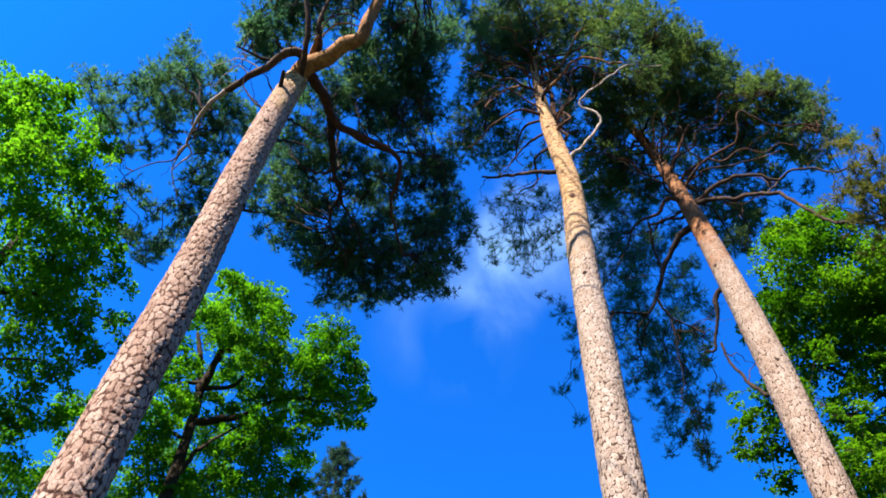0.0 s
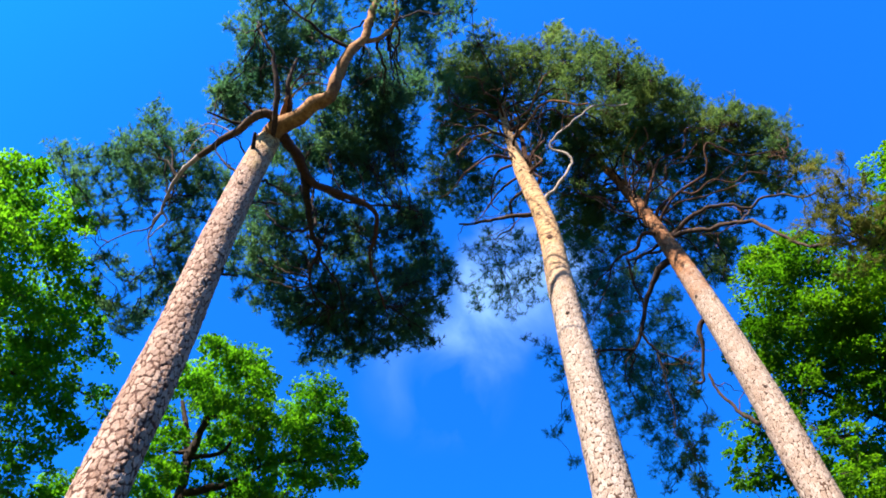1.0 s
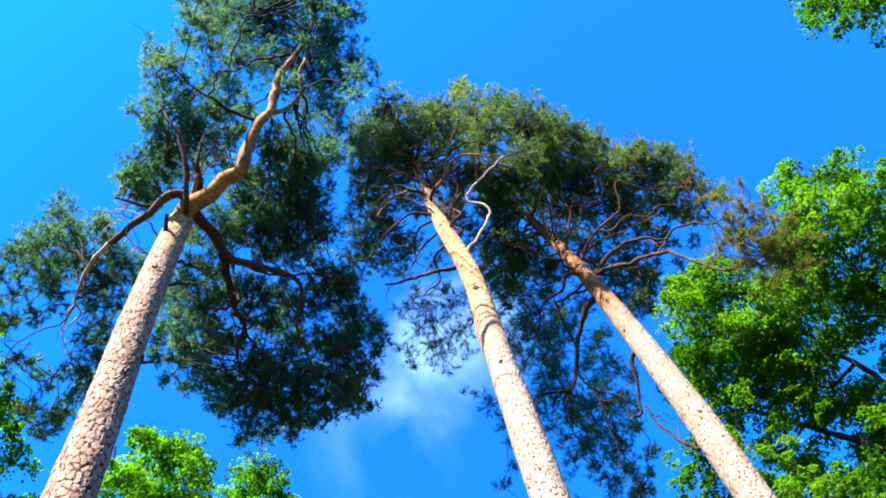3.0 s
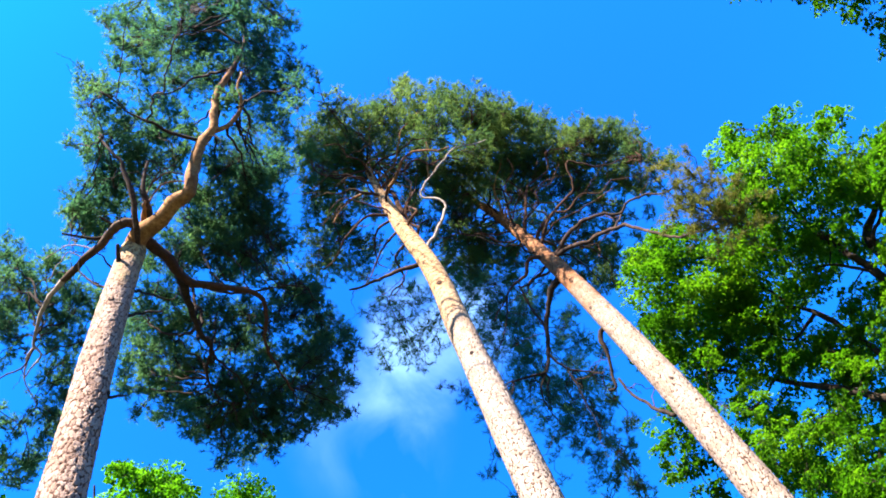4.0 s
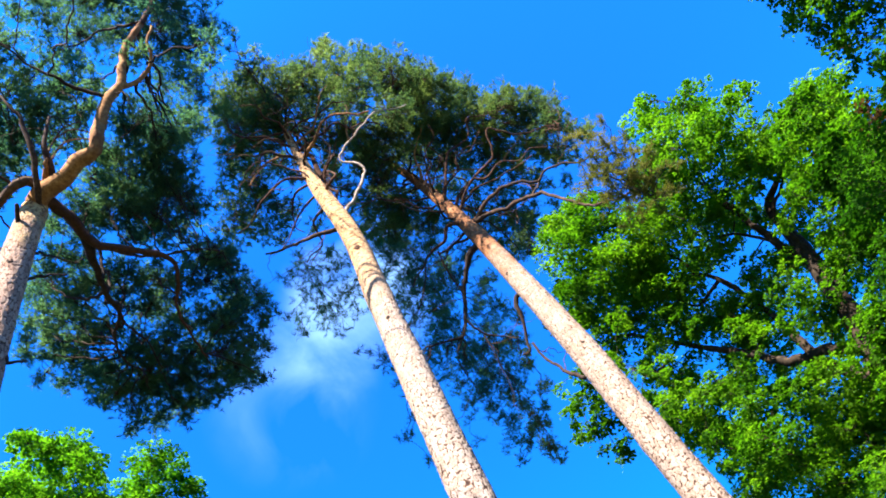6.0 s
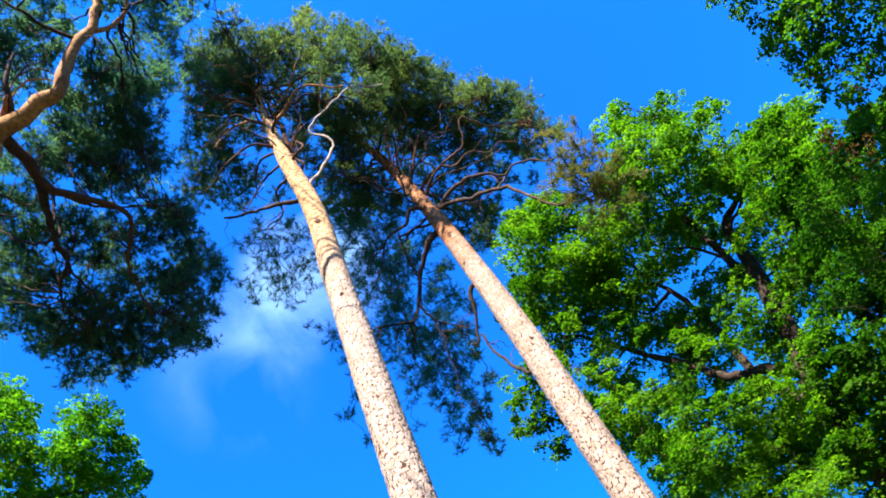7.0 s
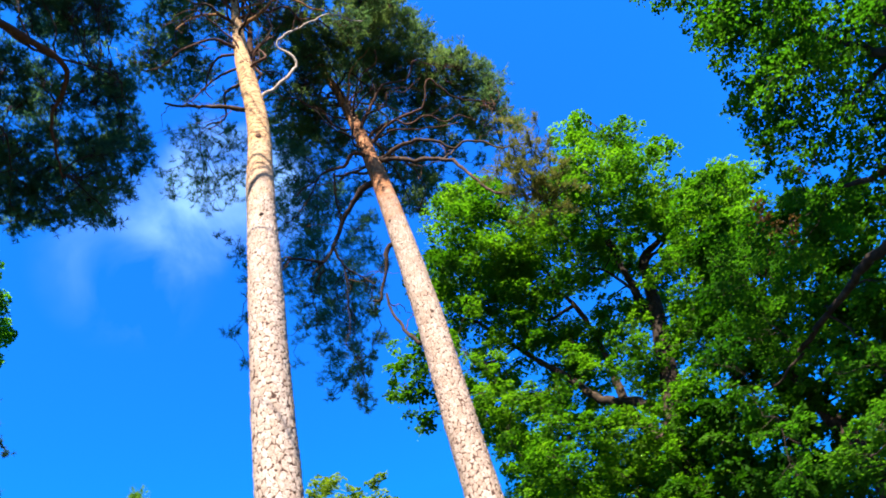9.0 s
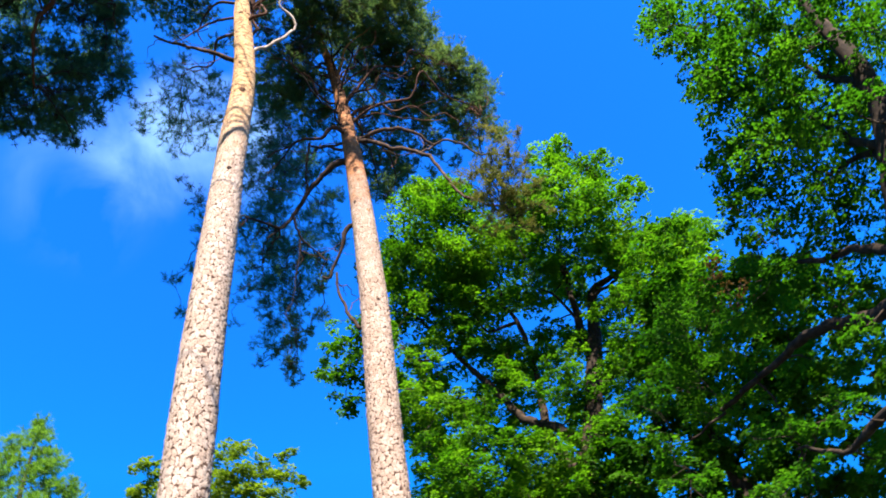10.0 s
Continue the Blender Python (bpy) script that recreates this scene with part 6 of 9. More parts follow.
broadleaf_left.foliage([(-7.03, 6.18, 12.44, 0.321), (-7.28, 7.09, 13.27, 0.368), (-6.07, 6.68, 12.92, 0.325), (-6.33, 7.16, 13.67, 0.234), (-5.79, 7.09, 12.81, 0.161), (-6.71, 6.97, 12.20, 0.349), (-7.07, 7.88, 13.19, 0.377), (-6.43, 7.85, 13.20, 0.309), (-5.73, 7.62, 13.05, 0.213), (-7.04, 8.07, 12.68, 0.378), (-7.01, 8.23, 12.85, 0.377), (-5.89, 7.36, 12.03, 0.262), (-5.88, 8.11, 12.52, 0.176), (-5.49, 8.36, 12.26, 0.095), (-5.75, 8.23, 12.42, 0.105), (-7.51, 8.13, 11.81, 0.367), (-6.43, 8.08, 11.67, 0.329), (-6.66, 8.21, 12.16, 0.303)])
broadleaf_left.foliage([(-6.21, 8.61, 12.62, 0.183), (-6.94, 8.45, 11.05, 0.319), (-6.88, 8.94, 12.39, 0.324), (-6.50, 9.23, 12.19, 0.233), (-5.88, 8.60, 11.87, 0.126), (-5.90, 9.14, 12.24, 0.122), (-5.59, 8.72, 11.06, 0.176), (-5.79, 8.83, 10.99, 0.134), (-7.53, 9.44, 11.38, 0.320), (-6.96, 9.74, 11.72, 0.281), (-7.21, 9.66, 10.55, 0.318), (-6.60, 9.37, 10.79, 0.131), (-7.01, 9.94, 10.51, 0.164), (-6.65, 9.64, 9.79, 0.253), (-6.71, 9.94, 10.60, 0.115), (-7.06, 10.68, 10.35, 0.249), (-7.02, 10.75, 9.65, 0.261), (-6.62, 5.07, 13.43, 0.096)])
broadleaf_left.foliage([(-6.40, 5.37, 13.70, 0.080), (-5.98, 8.43, 13.52, 0.147), (-5.94, 9.46, 12.75, 0.110), (-6.27, 9.07, 10.88, 0.158), (-6.45, 9.92, 11.26, 0.092), (-5.55, 9.40, 12.13, 0.120), (-5.75, 8.20, 11.58, 0.102), (-6.52, 9.54, 12.11, 0.141)])
broadleaf_left.foliage([(-8.35, 6.01, 14.08, 0.260), (-8.57, 7.12, 13.79, 0.267), (-8.38, 8.14, 12.76, 0.282), (-8.83, 9.73, 12.93, 0.303), (-8.66, 10.64, 11.90, 0.275), (-8.62, 11.64, 11.28, 0.275), (-8.94, 6.76, 13.30, 0.295), (-9.26, 8.07, 12.94, 0.304), (-9.23, 9.20, 12.25, 0.306), (-8.50, 9.64, 10.74, 0.284), (-9.32, 7.58, 12.02, 0.319), (-8.03, 5.89, 13.65, 0.221), (-7.96, 6.45, 13.01, 0.227), (-7.90, 7.93, 12.36, 0.240), (-8.28, 9.35, 12.46, 0.257), (-8.41, 10.35, 11.44, 0.233), (-8.33, 10.91, 10.69, 0.234), (-8.36, 6.10, 12.24, 0.250)])
broadleaf_left.foliage([(-8.43, 7.64, 11.97, 0.259), (-8.98, 8.72, 11.94, 0.260), (-7.97, 9.09, 10.46, 0.241), (-8.39, 7.03, 11.29, 0.271)])
broadleaf_left.grow(BROAD_BARK, LEAVES_YOUNG, "leaves", density=7.5, thick=0.006, flat=0.75, deep=1.5, spread=1.5, size=0.062)

broadleaf_behind = Tree("broadleaf_tree", (-4.75, 11.67, 0.0), "spreading broadleaf tree with bright green leaves and dark forked limbs", 55)
broadleaf_behind.trunk([(-4.75, 11.67, 0.00, 0.340), (-4.75, 11.67, 4.00, 0.260), (-4.75, 11.67, 10.28, 0.115), (-4.75, 11.67, 10.77, 0.110), (-4.77, 11.66, 11.56, 0.100), (-4.81, 11.65, 12.34, 0.095), (-4.87, 11.62, 13.09, 0.085), (-5.08, 11.53, 13.93, 0.060), (-5.31, 11.32, 14.60, 0.040)], BROAD_BARK)
broadleaf_behind.limb([(-4.89, 11.61, 13.14, 0.110), (-4.70, 11.34, 13.54, 0.084), (-4.52, 11.08, 13.86, 0.064), (-4.79, 10.84, 14.07, 0.048), (-4.98, 10.64, 14.38, 0.035), (-5.12, 10.43, 14.68, 0.025), (-5.12, 10.25, 14.96, 0.020)], BROAD_BARK)
broadleaf_behind.limb([(-4.80, 11.65, 12.29, 0.090), (-4.18, 11.72, 12.49, 0.070), (-3.76, 11.67, 12.66, 0.057), (-3.44, 11.55, 12.84, 0.047), (-3.01, 11.54, 12.97, 0.036), (-2.44, 11.58, 13.02, 0.026), (-1.97, 11.61, 13.02, 0.020)], BROAD_BARK)
broadleaf_behind.limb([(-4.87, 11.59, 13.17, 0.060), (-4.26, 11.58, 13.31, 0.042), (-3.92, 11.41, 13.46, 0.029), (-3.51, 11.30, 13.53, 0.020)], BROAD_BARK)
broadleaf_behind.limb([(-4.75, 11.67, 10.88, 0.070), (-4.51, 11.67, 11.51, 0.044), (-4.12, 11.58, 11.92, 0.025), (-3.72, 11.44, 12.14, 0.015)], BROAD_BARK)
broadleaf_behind.limb([(-4.93, 11.59, 13.33, 0.050), (-5.28, 11.48, 13.24, 0.028), (-5.60, 11.47, 13.13, 0.015)], BROAD_BARK)
broadleaf_behind.limb([(-4.53, 11.07, 13.86, 0.050), (-4.21, 11.24, 13.99, 0.030), (-3.96, 11.10, 14.26, 0.015)], BROAD_BARK)
broadleaf_behind.limb([(-4.78, 11.66, 11.82, 0.050), (-5.32, 11.72, 12.15, 0.030), (-5.72, 11.46, 12.47, 0.015)], BROAD_BARK)
broadleaf_behind.foliage([(-4.25, 9.56, 14.16, 0.201), (-4.08, 9.85, 14.27, 0.248), (-3.71, 10.25, 14.53, 0.270), (-3.47, 10.60, 14.42, 0.241), (-4.01, 10.37, 14.27, 0.357), (-4.54, 10.52, 14.41, 0.361), (-4.63, 9.93, 13.76, 0.214), (-3.68, 10.53, 13.76, 0.349), (-3.24, 10.35, 13.41, 0.227), (-3.99, 10.28, 13.26, 0.309), (-4.74, 10.65, 14.18, 0.269), (-5.11, 10.76, 13.38, 0.316), (-3.80, 10.81, 13.19, 0.257), (-3.33, 10.74, 13.16, 0.256), (-3.14, 11.25, 13.74, 0.298), (-2.92, 11.68, 14.40, 0.312), (-2.43, 11.44, 14.55, 0.375), (-2.02, 11.23, 14.45, 0.231)])
broadleaf_behind.foliage([(-1.88, 11.64, 14.26, 0.232), (-2.16, 11.18, 13.56, 0.383), (-2.54, 11.09, 13.09, 0.344), (-1.77, 11.64, 13.40, 0.297), (-1.59, 12.27, 14.09, 0.110), (-2.12, 11.64, 13.20, 0.323), (-2.70, 12.42, 13.60, 0.308), (-2.03, 12.31, 13.24, 0.226), (-1.74, 12.51, 13.38, 0.168), (-2.40, 11.90, 12.67, 0.202), (-2.92, 11.58, 13.08, 0.233), (-3.33, 11.18, 12.96, 0.186), (-5.38, 11.06, 13.02, 0.257), (-5.03, 11.00, 12.35, 0.247), (-5.83, 11.93, 12.90, 0.292), (-5.17, 11.45, 12.17, 0.304), (-5.52, 11.58, 11.83, 0.273), (-5.55, 11.52, 11.35, 0.265)])
broadleaf_behind.foliage([(-4.41, 12.14, 13.20, 0.209), (-3.90, 11.77, 12.26, 0.309), (-3.48, 11.84, 12.36, 0.311), (-3.29, 12.65, 12.80, 0.298), (-2.88, 12.30, 12.66, 0.219), (-3.66, 12.17, 12.04, 0.310), (-4.29, 12.84, 12.45, 0.324), (-4.21, 12.03, 11.33, 0.296), (-3.38, 13.04, 12.52, 0.268), (-2.85, 13.15, 12.21, 0.221), (-3.87, 13.05, 12.06, 0.320), (-5.20, 12.16, 11.24, 0.243), (-5.63, 12.41, 11.42, 0.302), (-4.73, 12.95, 11.50, 0.310), (-3.88, 12.47, 11.04, 0.337), (-3.45, 13.59, 12.08, 0.356), (-5.94, 12.59, 11.28, 0.274), (-4.27, 9.32, 14.10, 0.099)])
broadleaf_behind.foliage([(-3.33, 10.34, 14.42, 0.105), (-5.24, 10.70, 14.44, 0.212), (-5.12, 11.59, 13.64, 0.180), (-5.46, 12.22, 12.00, 0.197), (-4.98, 11.27, 12.35, 0.166), (-2.60, 13.14, 12.10, 0.146), (-2.98, 12.80, 11.80, 0.228), (-1.66, 11.51, 13.82, 0.121), (-1.65, 12.36, 13.57, 0.123), (-2.41, 11.05, 14.51, 0.138), (-4.49, 12.19, 12.18, 0.170), (-3.85, 8.80, 13.17, 0.171), (-3.77, 9.11, 13.44, 0.211), (-3.49, 9.53, 13.86, 0.229), (-3.09, 9.92, 13.55, 0.205), (-3.74, 9.35, 13.42, 0.303), (-4.51, 9.89, 13.70, 0.307), (-4.53, 9.44, 13.10, 0.182)])
broadleaf_behind.foliage([(-3.37, 9.55, 13.04, 0.297), (-3.17, 9.59, 12.47, 0.193), (-3.88, 9.44, 12.51, 0.263), (-4.59, 10.19, 13.80, 0.228), (-4.97, 10.17, 12.51, 0.269), (-3.61, 10.05, 12.56, 0.218), (-3.32, 10.32, 12.63, 0.217), (-3.13, 10.53, 12.98, 0.253), (-2.63, 11.01, 13.74, 0.266), (-2.35, 10.72, 14.18, 0.318), (-2.00, 10.80, 14.11, 0.197), (-1.64, 10.96, 13.47, 0.198), (-2.21, 10.51, 12.73, 0.326), (-2.30, 10.57, 12.52, 0.292), (-1.58, 10.78, 12.39, 0.252), (-1.50, 11.78, 13.55, 0.093), (-1.81, 10.68, 12.27, 0.275), (-2.81, 11.97, 13.28, 0.262)])
broadleaf_behind.foliage([(-1.95, 11.30, 12.29, 0.192), (-1.61, 12.17, 13.01, 0.143), (-2.10, 10.89, 11.85, 0.172), (-2.91, 11.12, 12.72, 0.198), (-3.08, 10.35, 12.27, 0.158), (-4.93, 10.46, 12.26, 0.218), (-4.57, 10.23, 11.55, 0.210), (-5.71, 11.20, 12.20, 0.248), (-4.99, 10.65, 11.36, 0.258), (-5.07, 10.84, 11.21, 0.232), (-5.19, 11.21, 11.05, 0.225), (-4.04, 11.29, 12.34, 0.178), (-3.61, 11.49, 11.82, 0.263), (-3.10, 10.96, 11.81, 0.265), (-2.92, 11.90, 12.15, 0.253), (-2.62, 11.37, 11.97, 0.186), (-3.53, 11.60, 11.73, 0.263), (-4.10, 12.31, 11.75, 0.276)])
broadleaf_behind.foliage([(-3.78, 11.08, 10.41, 0.252), (-3.22, 12.25, 11.66, 0.228), (-2.67, 12.43, 11.53, 0.188), (-3.70, 11.97, 11.24, 0.272), (-4.81, 11.64, 10.75, 0.206), (-5.52, 11.77, 10.89, 0.257), (-4.45, 12.41, 10.93, 0.263), (-3.64, 11.40, 10.16, 0.286), (-3.35, 12.70, 11.46, 0.303), (-5.78, 12.12, 10.83, 0.233), (-4.14, 8.86, 13.53, 0.084), (-3.09, 9.50, 13.43, 0.089), (-5.13, 10.23, 13.94, 0.180), (-5.01, 11.07, 13.27, 0.153), (-5.21, 11.62, 11.36, 0.168), (-4.63, 10.27, 11.48, 0.141), (-2.54, 12.36, 11.53, 0.124), (-2.85, 11.96, 11.28, 0.193)])
broadleaf_behind.foliage([(-1.51, 11.02, 13.26, 0.103), (-1.54, 11.67, 12.99, 0.104), (-2.25, 10.58, 13.81, 0.118), (-4.37, 11.85, 11.80, 0.145)])
broadleaf_behind.foliage([(-7.29, 11.72, 12.59, 0.251), (-7.07, 11.42, 11.72, 0.237), (-7.26, 12.09, 11.32, 0.261), (-7.52, 12.29, 11.07, 0.260), (-6.67, 11.75, 11.50, 0.213), (-6.95, 11.67, 12.91, 0.153), (-7.47, 11.47, 12.36, 0.172), (-7.06, 12.66, 11.56, 0.221), (-6.87, 11.15, 12.15, 0.214), (-6.78, 10.80, 11.41, 0.201), (-7.08, 11.73, 10.86, 0.222), (-7.35, 12.00, 10.63, 0.221), (-6.03, 10.96, 10.76, 0.181), (-6.48, 10.90, 12.08, 0.130), (-6.90, 10.81, 11.63, 0.146), (-6.82, 12.24, 11.32, 0.188)])
broadleaf_behind.foliage([(-4.66, 12.31, 10.16, 0.448), (-3.69, 12.56, 10.28, 0.456), (-6.04, 13.05, 10.74, 0.453), (-2.81, 12.63, 10.50, 0.393), (-6.99, 13.15, 10.88, 0.410), (-4.12, 13.02, 9.76, 0.450), (-5.30, 13.47, 9.98, 0.464), (-3.34, 13.65, 10.09, 0.423), (-2.22, 13.24, 11.23, 0.247), (-4.35, 11.75, 9.51, 0.381), (-3.58, 11.60, 9.45, 0.387), (-5.85, 12.78, 10.16, 0.385), (-2.47, 12.06, 10.21, 0.334), (-6.63, 12.70, 10.83, 0.349), (-3.75, 11.99, 8.95, 0.383), (-4.74, 12.31, 9.65, 0.395), (-3.40, 12.99, 9.84, 0.360), (-2.12, 12.65, 10.92, 0.210)])
broadleaf_behind.foliage([(-4.79, 12.40, 14.53, 0.296), (-4.02, 12.00, 13.64, 0.280), (-4.49, 12.04, 14.53, 0.263), (-3.72, 12.72, 14.21, 0.265), (-5.05, 13.00, 13.36, 0.314), (-5.37, 13.37, 13.02, 0.312), (-4.88, 12.16, 13.56, 0.224), (-4.09, 13.23, 13.98, 0.296), (-3.41, 13.04, 13.85, 0.263), (-3.14, 13.78, 13.53, 0.265), (-3.56, 14.09, 12.96, 0.290), (-2.86, 13.90, 13.32, 0.176), (-5.02, 13.37, 12.28, 0.301), (-5.55, 12.95, 12.64, 0.275), (-4.49, 13.04, 13.10, 0.282), (-4.38, 11.58, 14.78, 0.263), (-4.83, 11.45, 14.60, 0.231), (-5.25, 12.15, 13.19, 0.220)])
broadleaf_behind.foliage([(-5.39, 13.46, 11.89, 0.269), (-4.46, 12.05, 14.02, 0.252), (-3.67, 11.33, 12.85, 0.238), (-4.44, 11.43, 13.79, 0.224), (-3.41, 11.98, 13.55, 0.225), (-4.63, 12.17, 12.64, 0.267), (-5.15, 12.65, 12.18, 0.266), (-4.55, 11.56, 12.98, 0.191), (-4.06, 12.72, 13.53, 0.252), (-3.24, 12.10, 13.06, 0.224), (-2.84, 13.05, 12.86, 0.226), (-3.53, 13.63, 12.54, 0.246), (-2.61, 12.98, 12.67, 0.149), (-4.91, 12.45, 11.47, 0.256), (-5.20, 12.35, 12.09, 0.234), (-4.24, 12.17, 12.09, 0.240), (-4.00, 11.14, 14.18, 0.223), (-4.43, 10.64, 13.86, 0.196)])
broadleaf_behind.foliage([(-4.95, 11.46, 12.70, 0.187), (-5.15, 12.82, 11.67, 0.229)])
broadleaf_behind.grow(BROAD_BARK, LEAVES_YOUNG, "leaves", density=13, thick=0.006, flat=0.75, deep=1.5, spread=1.4, size=0.055)

broadleaf_right = Tree("broadleaf_tree", (9.37, 8.42, 0.0), "large broadleaf tree with sunlit fresh green leaves and brown limbs", 66)
broadleaf_right.trunk([(9.37, 8.42, 0.00, 0.400), (9.37, 8.42, 3.50, 0.280), (9.37, 8.42, 7.92, 0.200), (9.63, 8.12, 9.15, 0.190), (9.81, 7.91, 10.06, 0.170), (10.00, 7.67, 11.06, 0.150), (10.13, 7.50, 11.88, 0.120), (10.24, 7.35, 12.53, 0.090), (10.37, 7.00, 12.59, 0.060), (10.51, 6.60, 12.61, 0.040)], BROAD_BARK)
broadleaf_right.limb([(9.95, 7.73, 10.82, 0.120), (9.86, 7.71, 11.49, 0.092), (9.78, 7.61, 12.00, 0.072), (9.69, 7.50, 12.43, 0.056), (9.64, 7.44, 12.79, 0.046), (9.51, 7.35, 13.34, 0.031), (9.45, 7.04, 13.92, 0.020)], BROAD_BARK)
broadleaf_right.limb([(9.58, 8.18, 8.90, 0.120), (9.29, 8.51, 9.57, 0.102), (8.98, 9.00, 10.01, 0.086), (8.71, 9.17, 10.64, 0.072), (8.32, 9.38, 11.33, 0.057), (7.85, 9.54, 11.97, 0.044), (7.30, 9.63, 12.57, 0.034), (6.91, 9.85, 12.80, 0.030)], BROAD_BARK)
broadleaf_right.limb([(9.46, 8.31, 8.35, 0.130), (9.33, 8.74, 9.36, 0.101), (9.28, 8.81, 10.03, 0.085), (9.30, 8.74, 10.46, 0.075), (9.28, 8.66, 11.02, 0.064), (9.09, 8.57, 11.60, 0.052), (8.85, 8.43, 12.18, 0.043), (8.65, 8.45, 12.47, 0.040)], BROAD_BARK)
broadleaf_right.limb([(8.65, 8.45, 12.47, 0.050), (8.55, 8.36, 12.94, 0.026), (8.45, 8.32, 13.29, 0.015)], BROAD_BARK)
broadleaf_right.limb([(10.00, 7.67, 11.05, 0.070), (9.92, 7.14, 12.00, 0.042), (10.15, 6.79, 12.17, 0.032), (10.48, 6.24, 12.34, 0.020), (10.67, 5.87, 12.46, 0.015)], BROAD_BARK)
broadleaf_right.limb([(9.68, 7.49, 12.47, 0.060), (9.58, 7.27, 13.26, 0.036), (9.49, 7.06, 13.72, 0.024), (9.41, 6.71, 14.19, 0.015)], BROAD_BARK)
broadleaf_right.limb([(8.90, 8.46, 12.08, 0.040), (8.50, 8.95, 12.16, 0.021), (8.24, 8.94, 12.44, 0.012)], BROAD_BARK)
broadleaf_right.limb([(9.82, 7.66, 11.75, 0.040), (9.34, 7.64, 12.36, 0.023), (8.76, 7.99, 12.78, 0.012)], BROAD_BARK)
broadleaf_right.limb([(9.81, 7.90, 10.07, 0.070), (9.96, 7.35, 10.22, 0.051), (10.23, 6.75, 10.11, 0.032), (10.32, 6.07, 10.13, 0.020)], BROAD_BARK)
broadleaf_right.limb([(7.95, 9.51, 11.83, 0.030), (7.43, 9.65, 11.49, 0.017), (6.94, 9.73, 11.39, 0.010)], BROAD_BARK)
broadleaf_right.foliage([(8.77, 5.98, 14.88, 0.280), (9.12, 6.08, 14.57, 0.248), (9.80, 5.75, 14.63, 0.280), (9.54, 5.75, 13.82, 0.328), (9.21, 6.05, 13.87, 0.330), (9.90, 5.46, 13.38, 0.218), (10.03, 5.21, 13.41, 0.130), (9.60, 5.69, 13.07, 0.315), (8.31, 5.99, 13.69, 0.320), (10.37, 6.01, 13.13, 0.266), (11.23, 5.91, 13.43, 0.228), (10.62, 5.08, 12.54, 0.251), (11.29, 5.29, 12.76, 0.289), (11.40, 5.79, 12.76, 0.324), (10.27, 5.74, 12.17, 0.306), (8.51, 6.22, 13.19, 0.373), (9.53, 6.56, 13.62, 0.394), (10.40, 6.68, 13.62, 0.372)])
broadleaf_right.foliage([(10.22, 6.30, 12.50, 0.288), (8.37, 6.69, 13.35, 0.322), (8.45, 6.80, 14.26, 0.216), (6.43, 7.55, 13.88, 0.327), (7.08, 7.65, 14.52, 0.343), (7.34, 7.66, 13.86, 0.394), (6.18, 7.93, 13.63, 0.325), (7.01, 8.55, 14.14, 0.409), (7.10, 7.99, 13.09, 0.383), (7.91, 7.78, 13.60, 0.396), (8.21, 7.38, 13.39, 0.389), (8.83, 7.24, 13.39, 0.393), (7.91, 8.28, 13.30, 0.397), (8.91, 8.52, 13.82, 0.418), (8.98, 7.75, 13.10, 0.365), (9.59, 7.40, 13.20, 0.336), (6.88, 9.33, 14.40, 0.326), (7.19, 9.23, 13.82, 0.350)])
broadleaf_right.foliage([(7.56, 8.88, 13.33, 0.403), (7.87, 8.59, 12.72, 0.360), (8.79, 9.08, 12.94, 0.251), (9.27, 8.61, 13.09, 0.283), (9.37, 8.11, 12.59, 0.242), (6.88, 9.76, 13.73, 0.224), (6.86, 8.95, 12.50, 0.220), (7.65, 9.42, 12.86, 0.216), (8.29, 9.67, 12.94, 0.222), (7.97, 8.90, 11.65, 0.201), (8.93, 9.27, 12.02, 0.303), (8.87, 8.87, 11.20, 0.287), (9.91, 8.88, 11.85, 0.303), (9.70, 8.41, 12.01, 0.239), (9.03, 5.10, 13.69, 0.115), (8.30, 5.37, 14.13, 0.116), (11.44, 5.29, 12.58, 0.172), (8.39, 5.76, 14.17, 0.238)])
broadleaf_right.foliage([(8.50, 5.67, 13.47, 0.211), (9.11, 5.47, 13.85, 0.238), (9.06, 5.58, 13.19, 0.279), (8.78, 5.75, 13.06, 0.280), (9.06, 4.96, 12.53, 0.185), (9.62, 4.92, 12.82, 0.111), (9.08, 5.59, 12.77, 0.268), (8.13, 5.81, 13.20, 0.272), (8.77, 6.50, 14.23, 0.304), (9.74, 5.57, 12.53, 0.226), (11.19, 6.69, 13.85, 0.253), (10.89, 5.71, 12.92, 0.194), (12.08, 6.24, 14.08, 0.217), (9.92, 4.85, 11.73, 0.214), (11.66, 5.74, 13.53, 0.239), (10.69, 4.81, 11.90, 0.245), (10.94, 5.66, 12.25, 0.275), (12.08, 5.98, 13.13, 0.308)])
broadleaf_right.foliage([(9.83, 5.28, 11.80, 0.260), (11.03, 5.95, 13.04, 0.291), (8.02, 5.51, 12.37, 0.317), (9.23, 6.50, 13.13, 0.335), (9.60, 6.35, 12.53, 0.316), (11.45, 7.16, 14.39, 0.353), (9.66, 6.10, 12.16, 0.245), (10.40, 6.52, 12.99, 0.274), (7.99, 6.36, 12.95, 0.274), (7.83, 6.44, 13.46, 0.183), (8.89, 7.23, 14.79, 0.205), (6.72, 7.80, 14.78, 0.305), (7.05, 7.84, 14.58, 0.311), (7.08, 7.54, 14.18, 0.310), (7.14, 7.63, 13.76, 0.345), (5.96, 7.46, 13.08, 0.277), (6.80, 8.40, 13.70, 0.348), (7.51, 8.70, 15.02, 0.389)])
